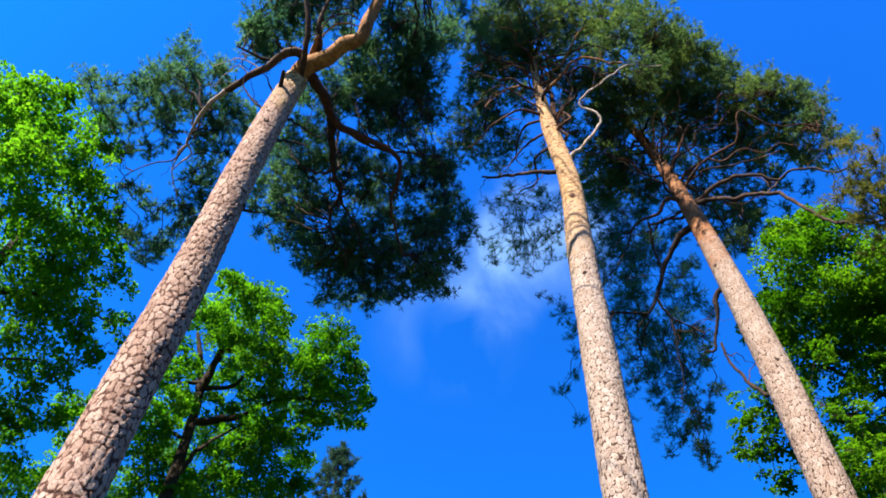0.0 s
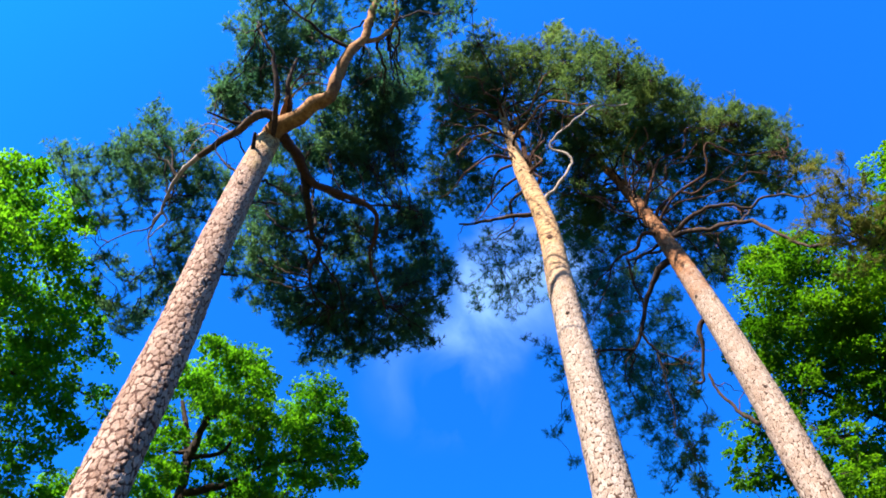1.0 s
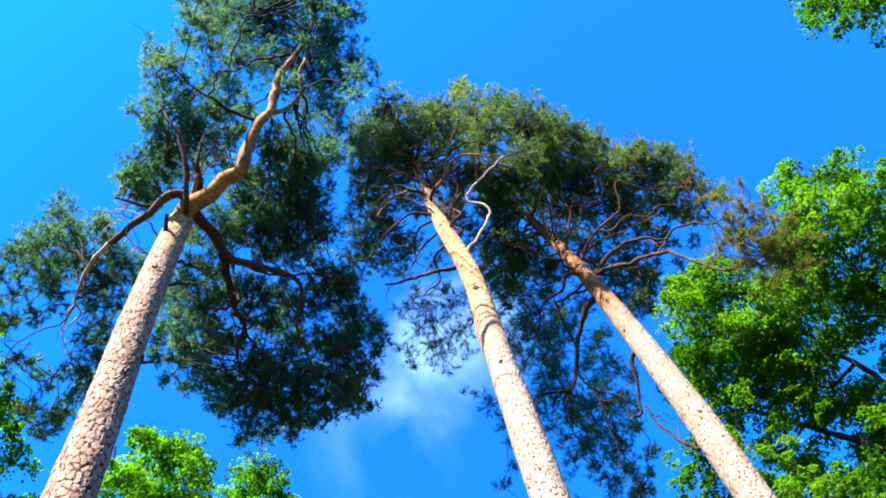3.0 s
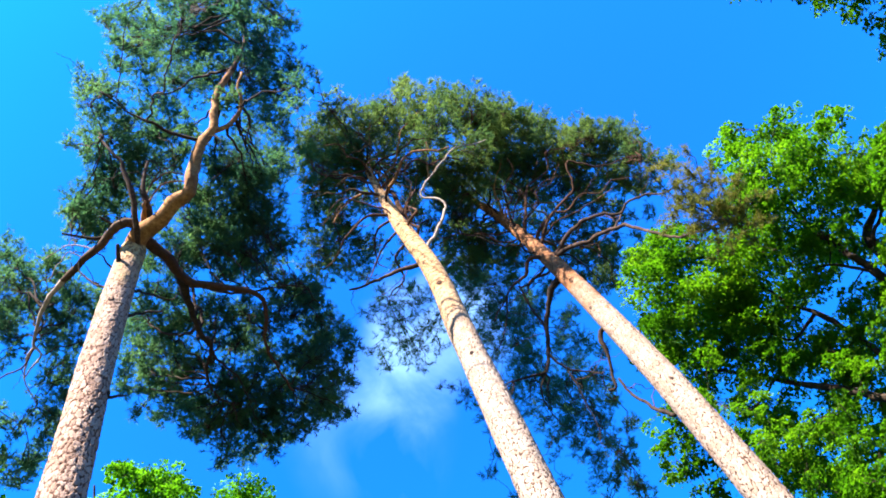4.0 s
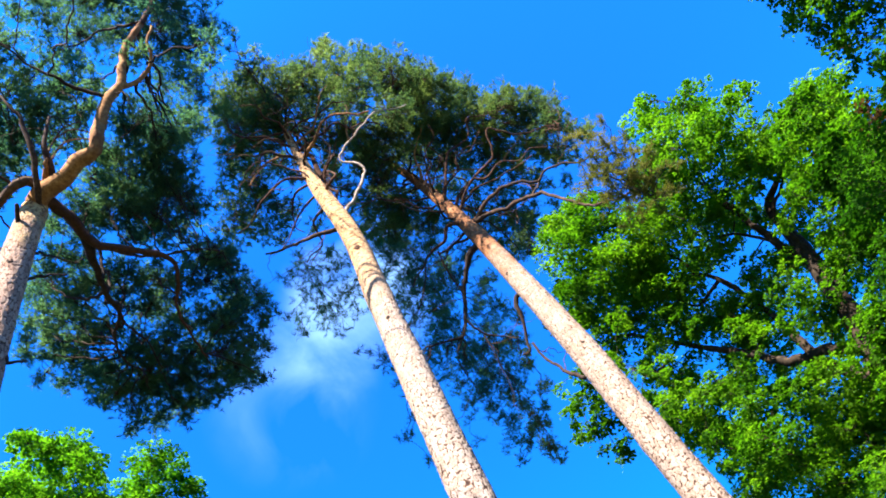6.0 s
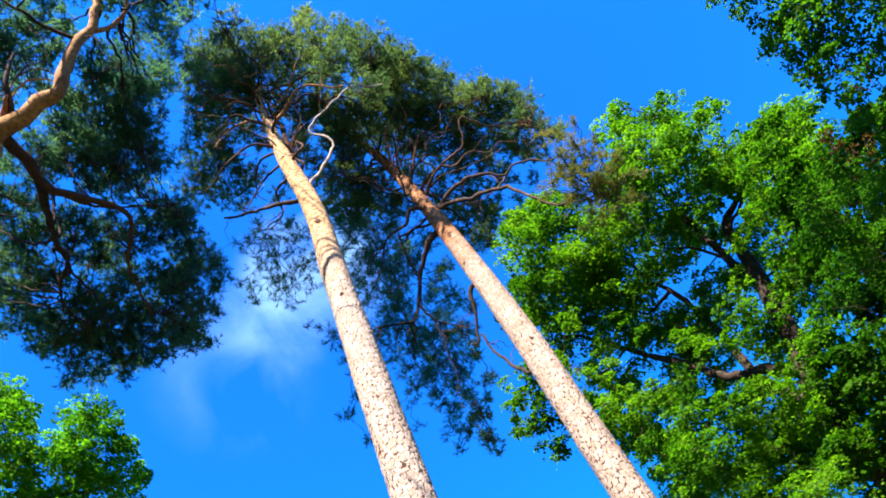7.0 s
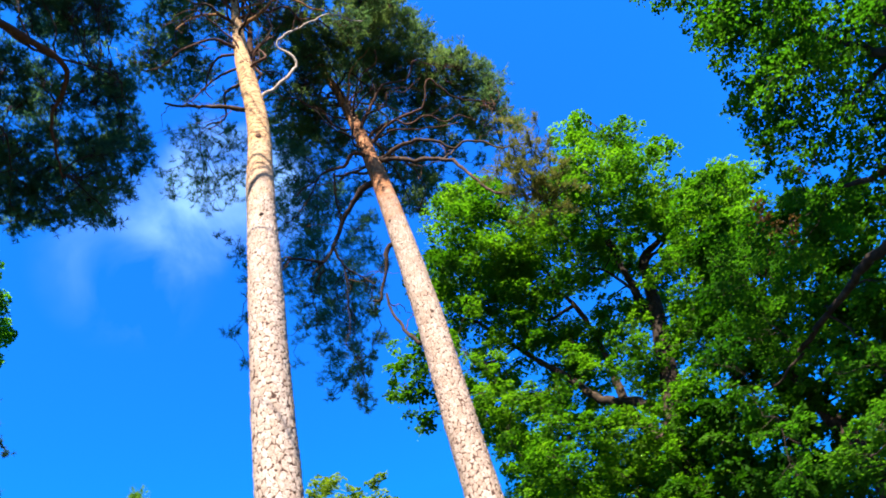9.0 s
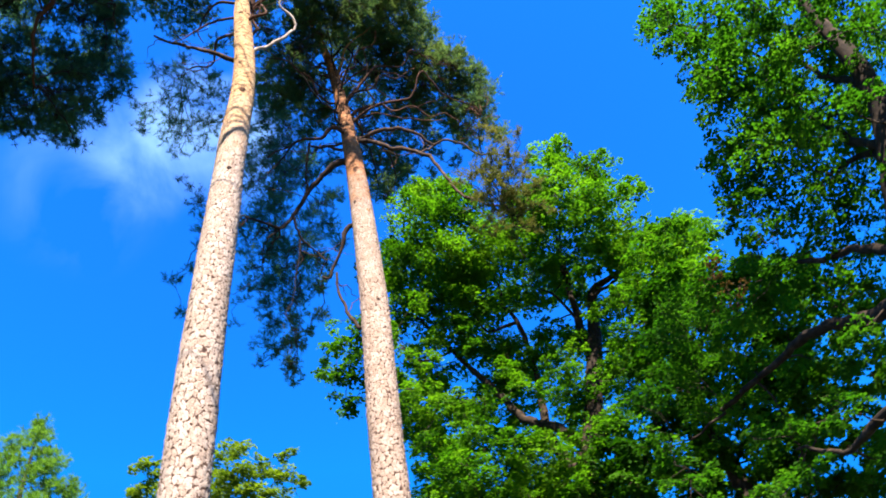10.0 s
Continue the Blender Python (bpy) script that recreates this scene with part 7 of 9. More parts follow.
broadleaf_right.foliage([(6.76, 7.77, 12.72, 0.325), (7.62, 7.34, 13.08, 0.337), (8.12, 7.24, 12.85, 0.331), (8.27, 7.93, 13.84, 0.370), (8.50, 6.87, 12.71, 0.334), (9.33, 7.32, 14.16, 0.373), (7.73, 8.06, 12.80, 0.338), (8.42, 9.21, 14.06, 0.377), (8.00, 7.96, 13.05, 0.356), (8.54, 7.28, 12.34, 0.310), (9.20, 7.07, 12.37, 0.286), (10.37, 8.34, 14.19, 0.320), (6.64, 8.84, 13.57, 0.277), (7.00, 9.84, 14.94, 0.309), (6.54, 8.69, 13.21, 0.297), (7.39, 10.07, 14.61, 0.332), (7.33, 8.24, 12.93, 0.342), (8.32, 9.14, 13.97, 0.382)])
broadleaf_right.foliage([(7.64, 8.42, 12.18, 0.306), (8.15, 9.23, 13.29, 0.342), (8.17, 8.33, 12.29, 0.213), (8.98, 9.58, 13.32, 0.238), (8.81, 8.19, 12.28, 0.240), (10.12, 9.22, 14.23, 0.269), (8.87, 7.58, 12.15, 0.206), (9.91, 8.39, 13.17, 0.230), (6.59, 9.36, 13.35, 0.191), (7.08, 10.33, 14.41, 0.213), (6.42, 8.28, 11.53, 0.187), (7.40, 9.62, 13.01, 0.209), (7.48, 9.08, 12.41, 0.184), (7.71, 8.96, 12.21, 0.188), (7.70, 8.48, 11.12, 0.171), (8.43, 9.61, 12.24, 0.191), (8.72, 8.82, 11.45, 0.258), (9.33, 10.04, 12.96, 0.288)])
broadleaf_right.foliage([(8.41, 8.68, 10.85, 0.244), (9.17, 9.12, 11.75, 0.272), (9.09, 8.40, 11.27, 0.257), (10.41, 9.39, 12.08, 0.288), (9.35, 8.01, 11.74, 0.203), (10.58, 9.12, 12.70, 0.227), (8.19, 4.69, 12.67, 0.097), (9.34, 5.24, 14.20, 0.109), (7.65, 4.90, 13.08, 0.099), (10.75, 4.92, 11.79, 0.146), (12.31, 5.87, 13.59, 0.164)])
broadleaf_right.foliage([(9.22, 7.81, 10.56, 0.269), (9.68, 8.56, 10.61, 0.308), (8.87, 8.42, 10.20, 0.241), (8.87, 9.10, 10.81, 0.255), (6.39, 9.36, 11.65, 0.155), (6.57, 9.14, 11.07, 0.150), (6.71, 8.80, 10.53, 0.170), (5.80, 9.72, 12.11, 0.080), (5.26, 9.32, 11.08, 0.103), (5.73, 9.83, 11.15, 0.083), (5.72, 10.74, 11.59, 0.088), (5.43, 9.81, 10.55, 0.080), (6.24, 10.99, 10.86, 0.047), (6.74, 10.02, 11.21, 0.199), (6.85, 9.19, 10.34, 0.211), (7.02, 10.11, 10.67, 0.224), (7.27, 10.00, 10.24, 0.246), (7.64, 10.32, 10.06, 0.221)])
broadleaf_right.foliage([(6.99, 9.06, 9.77, 0.204), (7.41, 9.01, 9.95, 0.208), (8.03, 9.06, 10.22, 0.215), (7.74, 9.14, 9.63, 0.285), (7.82, 10.30, 9.48, 0.296), (7.68, 9.49, 9.29, 0.283), (7.89, 10.74, 9.32, 0.353), (7.84, 9.15, 8.97, 0.325), (7.77, 9.60, 8.75, 0.326), (8.19, 8.83, 9.40, 0.281), (9.24, 9.34, 9.80, 0.300), (8.40, 9.00, 8.88, 0.326), (9.63, 9.62, 9.45, 0.355), (9.19, 8.66, 9.40, 0.286), (9.87, 8.65, 10.06, 0.301), (9.54, 8.91, 9.05, 0.337), (9.13, 8.02, 8.88, 0.270), (10.38, 8.38, 9.87, 0.299)])
broadleaf_right.foliage([(9.89, 9.65, 8.89, 0.347), (9.44, 9.95, 8.95, 0.348), (8.62, 9.82, 8.69, 0.335), (10.10, 8.96, 8.77, 0.337), (9.27, 8.93, 7.84, 0.312), (9.41, 9.74, 8.14, 0.330), (5.36, 9.71, 11.84, 0.062), (5.85, 10.26, 10.55, 0.037), (6.72, 10.34, 10.37, 0.138), (7.07, 10.46, 10.16, 0.110), (8.54, 7.27, 9.76, 0.228), (10.06, 8.36, 11.59, 0.255), (9.24, 7.99, 9.99, 0.262), (8.36, 7.79, 9.64, 0.204), (8.32, 8.46, 10.28, 0.217), (9.62, 9.76, 11.71, 0.242), (6.08, 8.73, 10.99, 0.132), (6.59, 9.83, 12.23, 0.148)])
broadleaf_right.foliage([(6.17, 8.50, 10.38, 0.127), (6.40, 8.53, 10.14, 0.145), (6.46, 9.74, 10.75, 0.169), (7.20, 10.50, 11.51, 0.189), (6.56, 8.88, 9.92, 0.180), (6.67, 9.79, 10.29, 0.190), (7.23, 10.55, 10.87, 0.212), (7.01, 9.38, 9.84, 0.209), (7.64, 10.86, 10.67, 0.234), (7.22, 9.78, 9.73, 0.188), (8.48, 11.31, 10.76, 0.210), (6.72, 8.62, 9.52, 0.174), (7.18, 9.61, 10.14, 0.194), (7.11, 8.51, 9.58, 0.177), (8.06, 9.61, 10.47, 0.198), (7.63, 8.47, 9.80, 0.183), (8.64, 9.45, 10.86, 0.204), (7.25, 8.54, 8.99, 0.242)])
broadleaf_right.foliage([(8.78, 10.12, 10.26, 0.271), (7.60, 9.95, 8.98, 0.251), (7.03, 8.90, 8.56, 0.240), (7.63, 10.17, 8.74, 0.300), (6.96, 8.50, 8.40, 0.276), (7.11, 8.65, 8.14, 0.277), (8.47, 10.10, 9.07, 0.310), (7.57, 7.92, 8.55, 0.239), (8.36, 8.55, 9.19, 0.255), (9.67, 10.23, 10.38, 0.285), (7.83, 8.26, 8.41, 0.277), (9.08, 9.18, 8.90, 0.302), (8.38, 7.96, 8.57, 0.243), (9.69, 9.40, 9.84, 0.272), (9.46, 8.25, 9.79, 0.256), (10.74, 9.07, 10.52, 0.286), (8.81, 8.21, 8.30, 0.287), (10.10, 9.74, 9.31, 0.320)])
broadleaf_right.foliage([(8.84, 7.74, 8.48, 0.229), (10.15, 9.05, 9.44, 0.256), (9.87, 7.93, 9.17, 0.254), (11.16, 9.04, 10.23, 0.284), (9.43, 9.10, 8.40, 0.295), (8.83, 9.12, 8.46, 0.296), (10.09, 10.27, 9.49, 0.331), (8.31, 9.30, 8.42, 0.285), (9.26, 10.38, 8.86, 0.318), (9.33, 8.08, 8.21, 0.287), (8.82, 8.35, 7.34, 0.265), (9.63, 9.52, 8.32, 0.297), (8.67, 8.94, 7.82, 0.280), (6.29, 9.72, 9.78, 0.117), (6.85, 10.14, 9.79, 0.094)])
broadleaf_right.foliage([(5.73, 10.77, 11.82, 0.054), (5.93, 10.80, 11.58, 0.044), (5.80, 10.85, 12.37, 0.031), (6.02, 10.69, 12.14, 0.045), (6.38, 11.45, 11.27, 0.025), (5.56, 10.81, 11.56, 0.029), (6.02, 10.13, 12.30, 0.040)])
broadleaf_right.foliage([(10.03, 8.07, 10.49, 0.248), (10.70, 8.02, 10.72, 0.311), (10.32, 7.39, 10.98, 0.305), (9.93, 6.42, 10.53, 0.336), (10.55, 6.91, 11.80, 0.315), (10.22, 6.77, 11.99, 0.228), (10.10, 6.10, 11.33, 0.295), (10.21, 5.95, 10.72, 0.336), (10.61, 5.60, 11.31, 0.293), (10.78, 7.44, 10.85, 0.363), (10.55, 7.44, 10.02, 0.345), (9.83, 7.49, 9.21, 0.324), (9.76, 7.08, 11.49, 0.195), (9.10, 7.31, 10.62, 0.158), (9.27, 6.72, 12.17, 0.225), (10.20, 4.88, 10.86, 0.200), (10.83, 5.67, 11.06, 0.238), (9.38, 7.34, 9.78, 0.211)])
broadleaf_right.foliage([(9.83, 7.23, 10.16, 0.264), (11.54, 8.64, 11.84, 0.295), (9.61, 6.61, 10.07, 0.259), (11.37, 8.10, 11.64, 0.290), (8.96, 6.02, 9.79, 0.286), (9.92, 6.64, 11.18, 0.268), (9.76, 6.41, 11.31, 0.194), (9.54, 5.87, 10.74, 0.251), (11.24, 6.84, 12.04, 0.280), (9.87, 5.62, 10.15, 0.286), (10.17, 5.59, 10.86, 0.249), (10.23, 6.93, 10.27, 0.308), (11.68, 8.07, 11.32, 0.345), (10.12, 7.35, 9.61, 0.293), (11.12, 7.77, 10.18, 0.328), (8.86, 7.00, 8.57, 0.275), (9.35, 6.86, 11.15, 0.166), (8.74, 7.13, 10.21, 0.134)])
broadleaf_right.foliage([(9.97, 8.06, 11.64, 0.150), (8.79, 6.43, 11.55, 0.192), (9.60, 4.73, 10.40, 0.170), (10.92, 5.05, 11.57, 0.190), (9.85, 5.30, 10.18, 0.202), (11.13, 6.00, 11.59, 0.226)])
broadleaf_right.foliage([(7.21, 9.24, 8.50, 0.270), (8.11, 9.52, 8.64, 0.305), (8.69, 9.32, 8.53, 0.329), (9.19, 8.98, 8.54, 0.330), (9.31, 8.24, 8.34, 0.297), (7.50, 10.38, 8.90, 0.179), (8.40, 10.24, 8.33, 0.444), (8.30, 8.72, 7.40, 0.435), (9.49, 8.58, 7.72, 0.460), (10.66, 8.33, 7.90, 0.434), (8.89, 10.32, 7.50, 0.476), (9.70, 9.66, 7.29, 0.493), (9.90, 8.45, 6.84, 0.441), (7.37, 9.74, 9.06, 0.132), (7.05, 9.88, 9.55, 0.112), (7.08, 9.98, 10.25, 0.117), (6.75, 9.07, 9.18, 0.148), (7.52, 9.49, 9.41, 0.201)])
broadleaf_right.foliage([(6.13, 8.65, 9.65, 0.125), (7.33, 10.26, 9.50, 0.103), (6.89, 8.69, 8.10, 0.230), (7.49, 9.68, 9.04, 0.257), (7.33, 8.79, 7.92, 0.259), (8.30, 8.70, 8.16, 0.279), (9.56, 9.96, 8.97, 0.312), (8.76, 8.72, 8.29, 0.280), (8.77, 8.01, 7.92, 0.253), (10.21, 8.87, 9.18, 0.282), (7.17, 10.03, 8.57, 0.152), (7.90, 10.82, 9.09, 0.170), (7.92, 9.34, 7.86, 0.378), (7.75, 7.99, 6.73, 0.370), (8.58, 9.49, 7.87, 0.414), (9.15, 8.01, 7.36, 0.391), (10.00, 9.42, 8.62, 0.437), (9.97, 7.86, 7.87, 0.369)])
broadleaf_right.foliage([(8.26, 9.44, 7.28, 0.405), (9.40, 10.98, 8.32, 0.452), (9.55, 9.25, 6.93, 0.419), (9.16, 8.26, 6.53, 0.375), (6.78, 8.88, 8.41, 0.112), (7.89, 10.42, 9.47, 0.125), (6.41, 8.96, 8.73, 0.095), (6.80, 9.63, 9.97, 0.099), (7.65, 10.92, 11.06, 0.111), (6.46, 8.71, 8.80, 0.126), (7.24, 8.92, 8.94, 0.170), (5.97, 8.27, 9.31, 0.107), (6.69, 9.33, 8.71, 0.087), (7.83, 10.89, 9.93, 0.098)])
broadleaf_right.foliage([(6.64, 9.82, 13.97, 0.299), (7.11, 9.82, 13.68, 0.328), (6.62, 8.97, 13.54, 0.257), (7.40, 9.59, 13.10, 0.319), (7.80, 9.36, 13.85, 0.301), (7.74, 8.81, 12.64, 0.307), (8.20, 9.15, 12.39, 0.338), (7.62, 9.50, 12.18, 0.307), (7.28, 10.16, 12.81, 0.262), (8.76, 8.98, 13.78, 0.303), (8.74, 8.65, 12.64, 0.313), (9.05, 10.07, 12.42, 0.356), (9.25, 9.93, 11.64, 0.344), (8.26, 10.39, 12.13, 0.291), (7.91, 10.81, 12.66, 0.269), (9.57, 9.49, 12.60, 0.327), (8.46, 10.30, 11.27, 0.336), (9.24, 10.53, 11.23, 0.344)])
broadleaf_right.foliage([(8.27, 10.96, 11.84, 0.292), (7.61, 10.75, 11.29, 0.223), (8.24, 11.08, 11.17, 0.284), (8.50, 10.56, 10.32, 0.297), (8.56, 11.30, 10.62, 0.253), (9.81, 9.89, 11.99, 0.324), (9.36, 9.72, 10.83, 0.302), (6.98, 10.34, 13.49, 0.115), (6.16, 9.37, 13.45, 0.254), (6.86, 9.52, 13.09, 0.279), (6.33, 8.35, 12.87, 0.218), (7.00, 9.27, 12.72, 0.271), (7.41, 8.58, 12.79, 0.255), (8.08, 10.02, 14.29, 0.286), (7.55, 8.32, 12.20, 0.261), (7.56, 8.78, 11.68, 0.288), (9.11, 9.82, 13.39, 0.322), (7.21, 9.24, 11.65, 0.261)])
broadleaf_right.foliage([(6.85, 9.83, 12.48, 0.223), (7.63, 11.01, 13.82, 0.249), (8.21, 8.32, 13.10, 0.257), (8.16, 8.32, 12.12, 0.266), (9.43, 9.23, 13.70, 0.297), (8.33, 9.23, 11.84, 0.303), (8.93, 9.32, 11.27, 0.292), (7.66, 9.67, 11.17, 0.247), (8.60, 11.12, 12.62, 0.276), (7.46, 10.06, 11.86, 0.229), (8.14, 10.97, 13.21, 0.256), (8.83, 9.06, 11.93, 0.278), (8.02, 9.97, 10.86, 0.285), (8.98, 11.02, 11.57, 0.319), (8.71, 9.98, 10.84, 0.292), (7.54, 10.15, 11.23, 0.248), (7.02, 10.11, 10.65, 0.189), (7.93, 10.80, 10.77, 0.242)])
broadleaf_right.foliage([(8.64, 11.31, 11.49, 0.270), (7.65, 9.88, 9.67, 0.252), (8.23, 10.70, 10.05, 0.215), (8.82, 11.58, 11.11, 0.240), (9.38, 9.25, 11.29, 0.275), (9.10, 9.48, 10.39, 0.257)])
broadleaf_right.foliage([(10.18, 7.00, 13.51, 0.274), (10.80, 6.78, 13.61, 0.249), (10.65, 6.56, 12.78, 0.211), (10.30, 8.12, 13.47, 0.284), (9.62, 7.92, 13.40, 0.278), (10.47, 7.91, 12.93, 0.249), (10.39, 8.33, 12.29, 0.217), (10.95, 8.04, 12.26, 0.244), (9.29, 6.64, 12.69, 0.233), (10.68, 7.06, 14.15, 0.261), (9.93, 6.25, 12.79, 0.212), (11.03, 7.10, 14.10, 0.237), (10.07, 6.35, 12.21, 0.179), (10.90, 6.88, 13.16, 0.200), (9.90, 7.88, 12.96, 0.242), (9.35, 7.55, 12.92, 0.236), (10.09, 8.36, 14.38, 0.264), (10.12, 7.50, 12.44, 0.212)])
broadleaf_right.foliage([(10.82, 8.22, 13.58, 0.236), (9.72, 7.72, 11.40, 0.185), (10.53, 7.93, 11.90, 0.208), (11.65, 8.44, 12.69, 0.232)])
broadleaf_right.foliage([(9.92, 5.09, 12.07, 0.179), (9.79, 4.76, 11.67, 0.161), (10.28, 5.10, 11.74, 0.190), (9.60, 5.12, 11.27, 0.204), (9.45, 5.35, 11.42, 0.207), (10.04, 5.21, 11.11, 0.194), (9.67, 5.71, 11.27, 0.233), (9.77, 5.52, 10.82, 0.226), (10.36, 5.46, 11.00, 0.173), (9.50, 5.26, 11.86, 0.129), (10.39, 5.75, 10.62, 0.206), (9.96, 6.06, 10.83, 0.232), (9.40, 6.05, 10.94, 0.207), (10.01, 6.06, 10.18, 0.202), (9.18, 4.70, 11.10, 0.152), (9.11, 4.43, 11.09, 0.137), (10.69, 5.25, 12.50, 0.153), (10.00, 4.85, 11.30, 0.161)])
broadleaf_right.foliage([(10.97, 5.55, 12.54, 0.180), (9.14, 4.80, 10.79, 0.174), (10.58, 5.48, 12.27, 0.194), (8.87, 5.16, 10.81, 0.176), (10.47, 6.09, 12.36, 0.197), (9.31, 4.84, 10.27, 0.165), (10.54, 5.39, 11.37, 0.185), (9.10, 5.58, 10.75, 0.198), (9.19, 5.15, 10.13, 0.192), (10.17, 5.73, 11.42, 0.215), (9.57, 4.98, 10.22, 0.147), (8.98, 4.94, 11.23, 0.110), (10.23, 5.73, 12.53, 0.123), (9.76, 5.30, 10.06, 0.175), (9.32, 5.73, 10.05, 0.197), (10.96, 6.54, 11.56, 0.220), (8.58, 5.68, 10.23, 0.176), (9.75, 6.20, 11.50, 0.197)])
broadleaf_right.foliage([(9.36, 5.59, 9.69, 0.171)])
broadleaf_right.foliage([(5.31, 8.67, 10.71, 0.200), (5.44, 8.89, 10.42, 0.220), (5.13, 8.93, 10.56, 0.170), (4.98, 9.31, 10.24, 0.160), (5.29, 9.21, 10.18, 0.190), (5.53, 9.19, 10.06, 0.220), (4.86, 9.09, 10.53, 0.140), (5.62, 9.42, 9.75, 0.180), (5.37, 9.47, 9.84, 0.130)])
broadleaf_right.grow(BROAD_BARK, LEAVES_LIME, "leaves", density=11.5, thick=0.006, flat=0.75, deep=1.5, spread=1.4, size=0.056)

broadleaf_near = Tree("broadleaf_tree", (6.76, 2.54, 0.0), "overhanging broadleaf tree with small deep green leaves and heavy dark limbs", 77)
broadleaf_near.trunk([(6.76, 2.54, 0.00, 0.300), (6.76, 2.54, 2.40, 0.210), (6.76, 2.54, 4.22, 0.180), (7.03, 1.67, 5.97, 0.155), (7.06, 0.96, 7.36, 0.125), (6.99, 0.70, 8.03, 0.105), (6.90, 0.59, 8.92, 0.085), (6.80, 0.56, 9.35, 0.065), (6.61, 0.35, 9.99, 0.050)], BROAD_BARK)
broadleaf_near.limb([(7.01, 1.74, 5.83, 0.085), (7.38, 2.29, 6.21, 0.069), (7.60, 2.89, 6.61, 0.054), (7.72, 3.33, 6.72, 0.045), (7.82, 3.96, 6.73, 0.035), (7.83, 4.43, 6.67, 0.030)], BROAD_BARK)
broadleaf_near.limb([(7.05, 1.09, 7.10, 0.060), (7.36, 1.21, 7.69, 0.044), (7.66, 1.60, 8.05, 0.026), (7.74, 1.96, 8.10, 0.015)], BROAD_BARK)
broadleaf_near.limb([(7.06, 0.99, 7.31, 0.060), (7.33, 1.27, 8.03, 0.044), (7.42, 1.38, 8.60, 0.031), (7.34, 1.45, 9.08, 0.019), (7.10, 1.52, 9.41, 0.012)], BROAD_BARK)
broadleaf_near.limb([(7.04, 1.52, 6.27, 0.060), (7.44, 1.94, 6.92, 0.045), (7.64, 2.30, 7.20, 0.036), (7.71, 2.72, 7.56, 0.027), (7.63, 3.17, 7.76, 0.020)], BROAD_BARK)
broadleaf_near.limb([(6.99, 0.70, 8.04, 0.050), (7.21, 0.91, 8.67, 0.040), (7.24, 1.04, 9.31, 0.029), (7.10, 1.25, 9.84, 0.020), (6.72, 1.58, 10.22, 0.012)], BROAD_BARK)
broadleaf_near.limb([(6.89, 2.14, 5.04, 0.070), (7.16, 2.64, 5.16, 0.047), (7.33, 3.13, 5.22, 0.028), (7.28, 3.54, 5.41, 0.015)], BROAD_BARK)
broadleaf_near.limb([(6.84, 0.57, 9.20, 0.050), (7.64, 0.46, 10.03, 0.035), (7.94, 0.19, 10.67, 0.020)], BROAD_BARK)
broadleaf_near.foliage([(5.84, 1.54, 10.38, 0.186), (5.56, 1.77, 9.75, 0.071), (6.34, 1.60, 10.68, 0.214), (6.01, 1.31, 9.63, 0.244), (6.36, 1.81, 10.11, 0.151), (6.60, 1.65, 9.90, 0.261), (6.92, 2.07, 10.10, 0.215), (6.88, 1.28, 10.29, 0.267), (6.71, 1.56, 9.54, 0.272), (6.87, 1.96, 9.46, 0.259), (7.40, 2.65, 9.33, 0.175), (7.22, 2.24, 9.19, 0.262), (6.84, 1.64, 8.96, 0.263), (7.16, 1.22, 9.82, 0.278), (7.32, 1.28, 9.33, 0.271), (7.10, 1.62, 8.62, 0.258), (6.91, 2.05, 8.37, 0.240), (7.50, 2.56, 8.77, 0.205)])
broadleaf_near.foliage([(7.47, 2.87, 8.53, 0.168), (7.48, 2.50, 8.34, 0.216), (7.35, 1.96, 8.29, 0.259), (7.94, 1.64, 8.86, 0.274), (7.95, 1.38, 9.43, 0.282), (7.00, 0.85, 8.90, 0.252), (7.25, 0.51, 9.09, 0.254), (8.33, 1.29, 9.03, 0.277), (7.99, 1.63, 8.27, 0.262), (8.37, 2.18, 8.58, 0.262), (7.53, 2.41, 7.95, 0.174), (7.51, 2.80, 8.04, 0.143), (7.99, 2.41, 7.86, 0.177), (7.87, 2.00, 7.56, 0.234), (7.69, 1.51, 7.62, 0.243), (8.93, 2.13, 7.94, 0.256), (8.00, 2.34, 7.20, 0.200), (8.41, 2.42, 7.07, 0.169)])
broadleaf_near.foliage([(8.01, 2.67, 6.96, 0.117), (7.04, 0.92, 10.14, 0.261), (7.24, 0.73, 9.81, 0.254), (7.18, 0.23, 8.94, 0.246), (7.47, 0.95, 8.19, 0.212), (5.98, 1.50, 9.68, 0.106), (7.38, 2.71, 8.91, 0.113), (7.71, 2.64, 7.68, 0.139), (5.87, 1.70, 9.94, 0.073), (5.49, 1.41, 9.69, 0.158), (4.82, 1.52, 8.71, 0.060), (5.79, 1.49, 10.09, 0.182), (5.33, 0.97, 8.67, 0.207), (5.56, 1.53, 9.11, 0.128), (6.08, 1.66, 9.13, 0.222), (6.16, 1.85, 9.00, 0.183), (6.25, 1.04, 9.19, 0.227), (5.83, 1.47, 8.62, 0.231)])
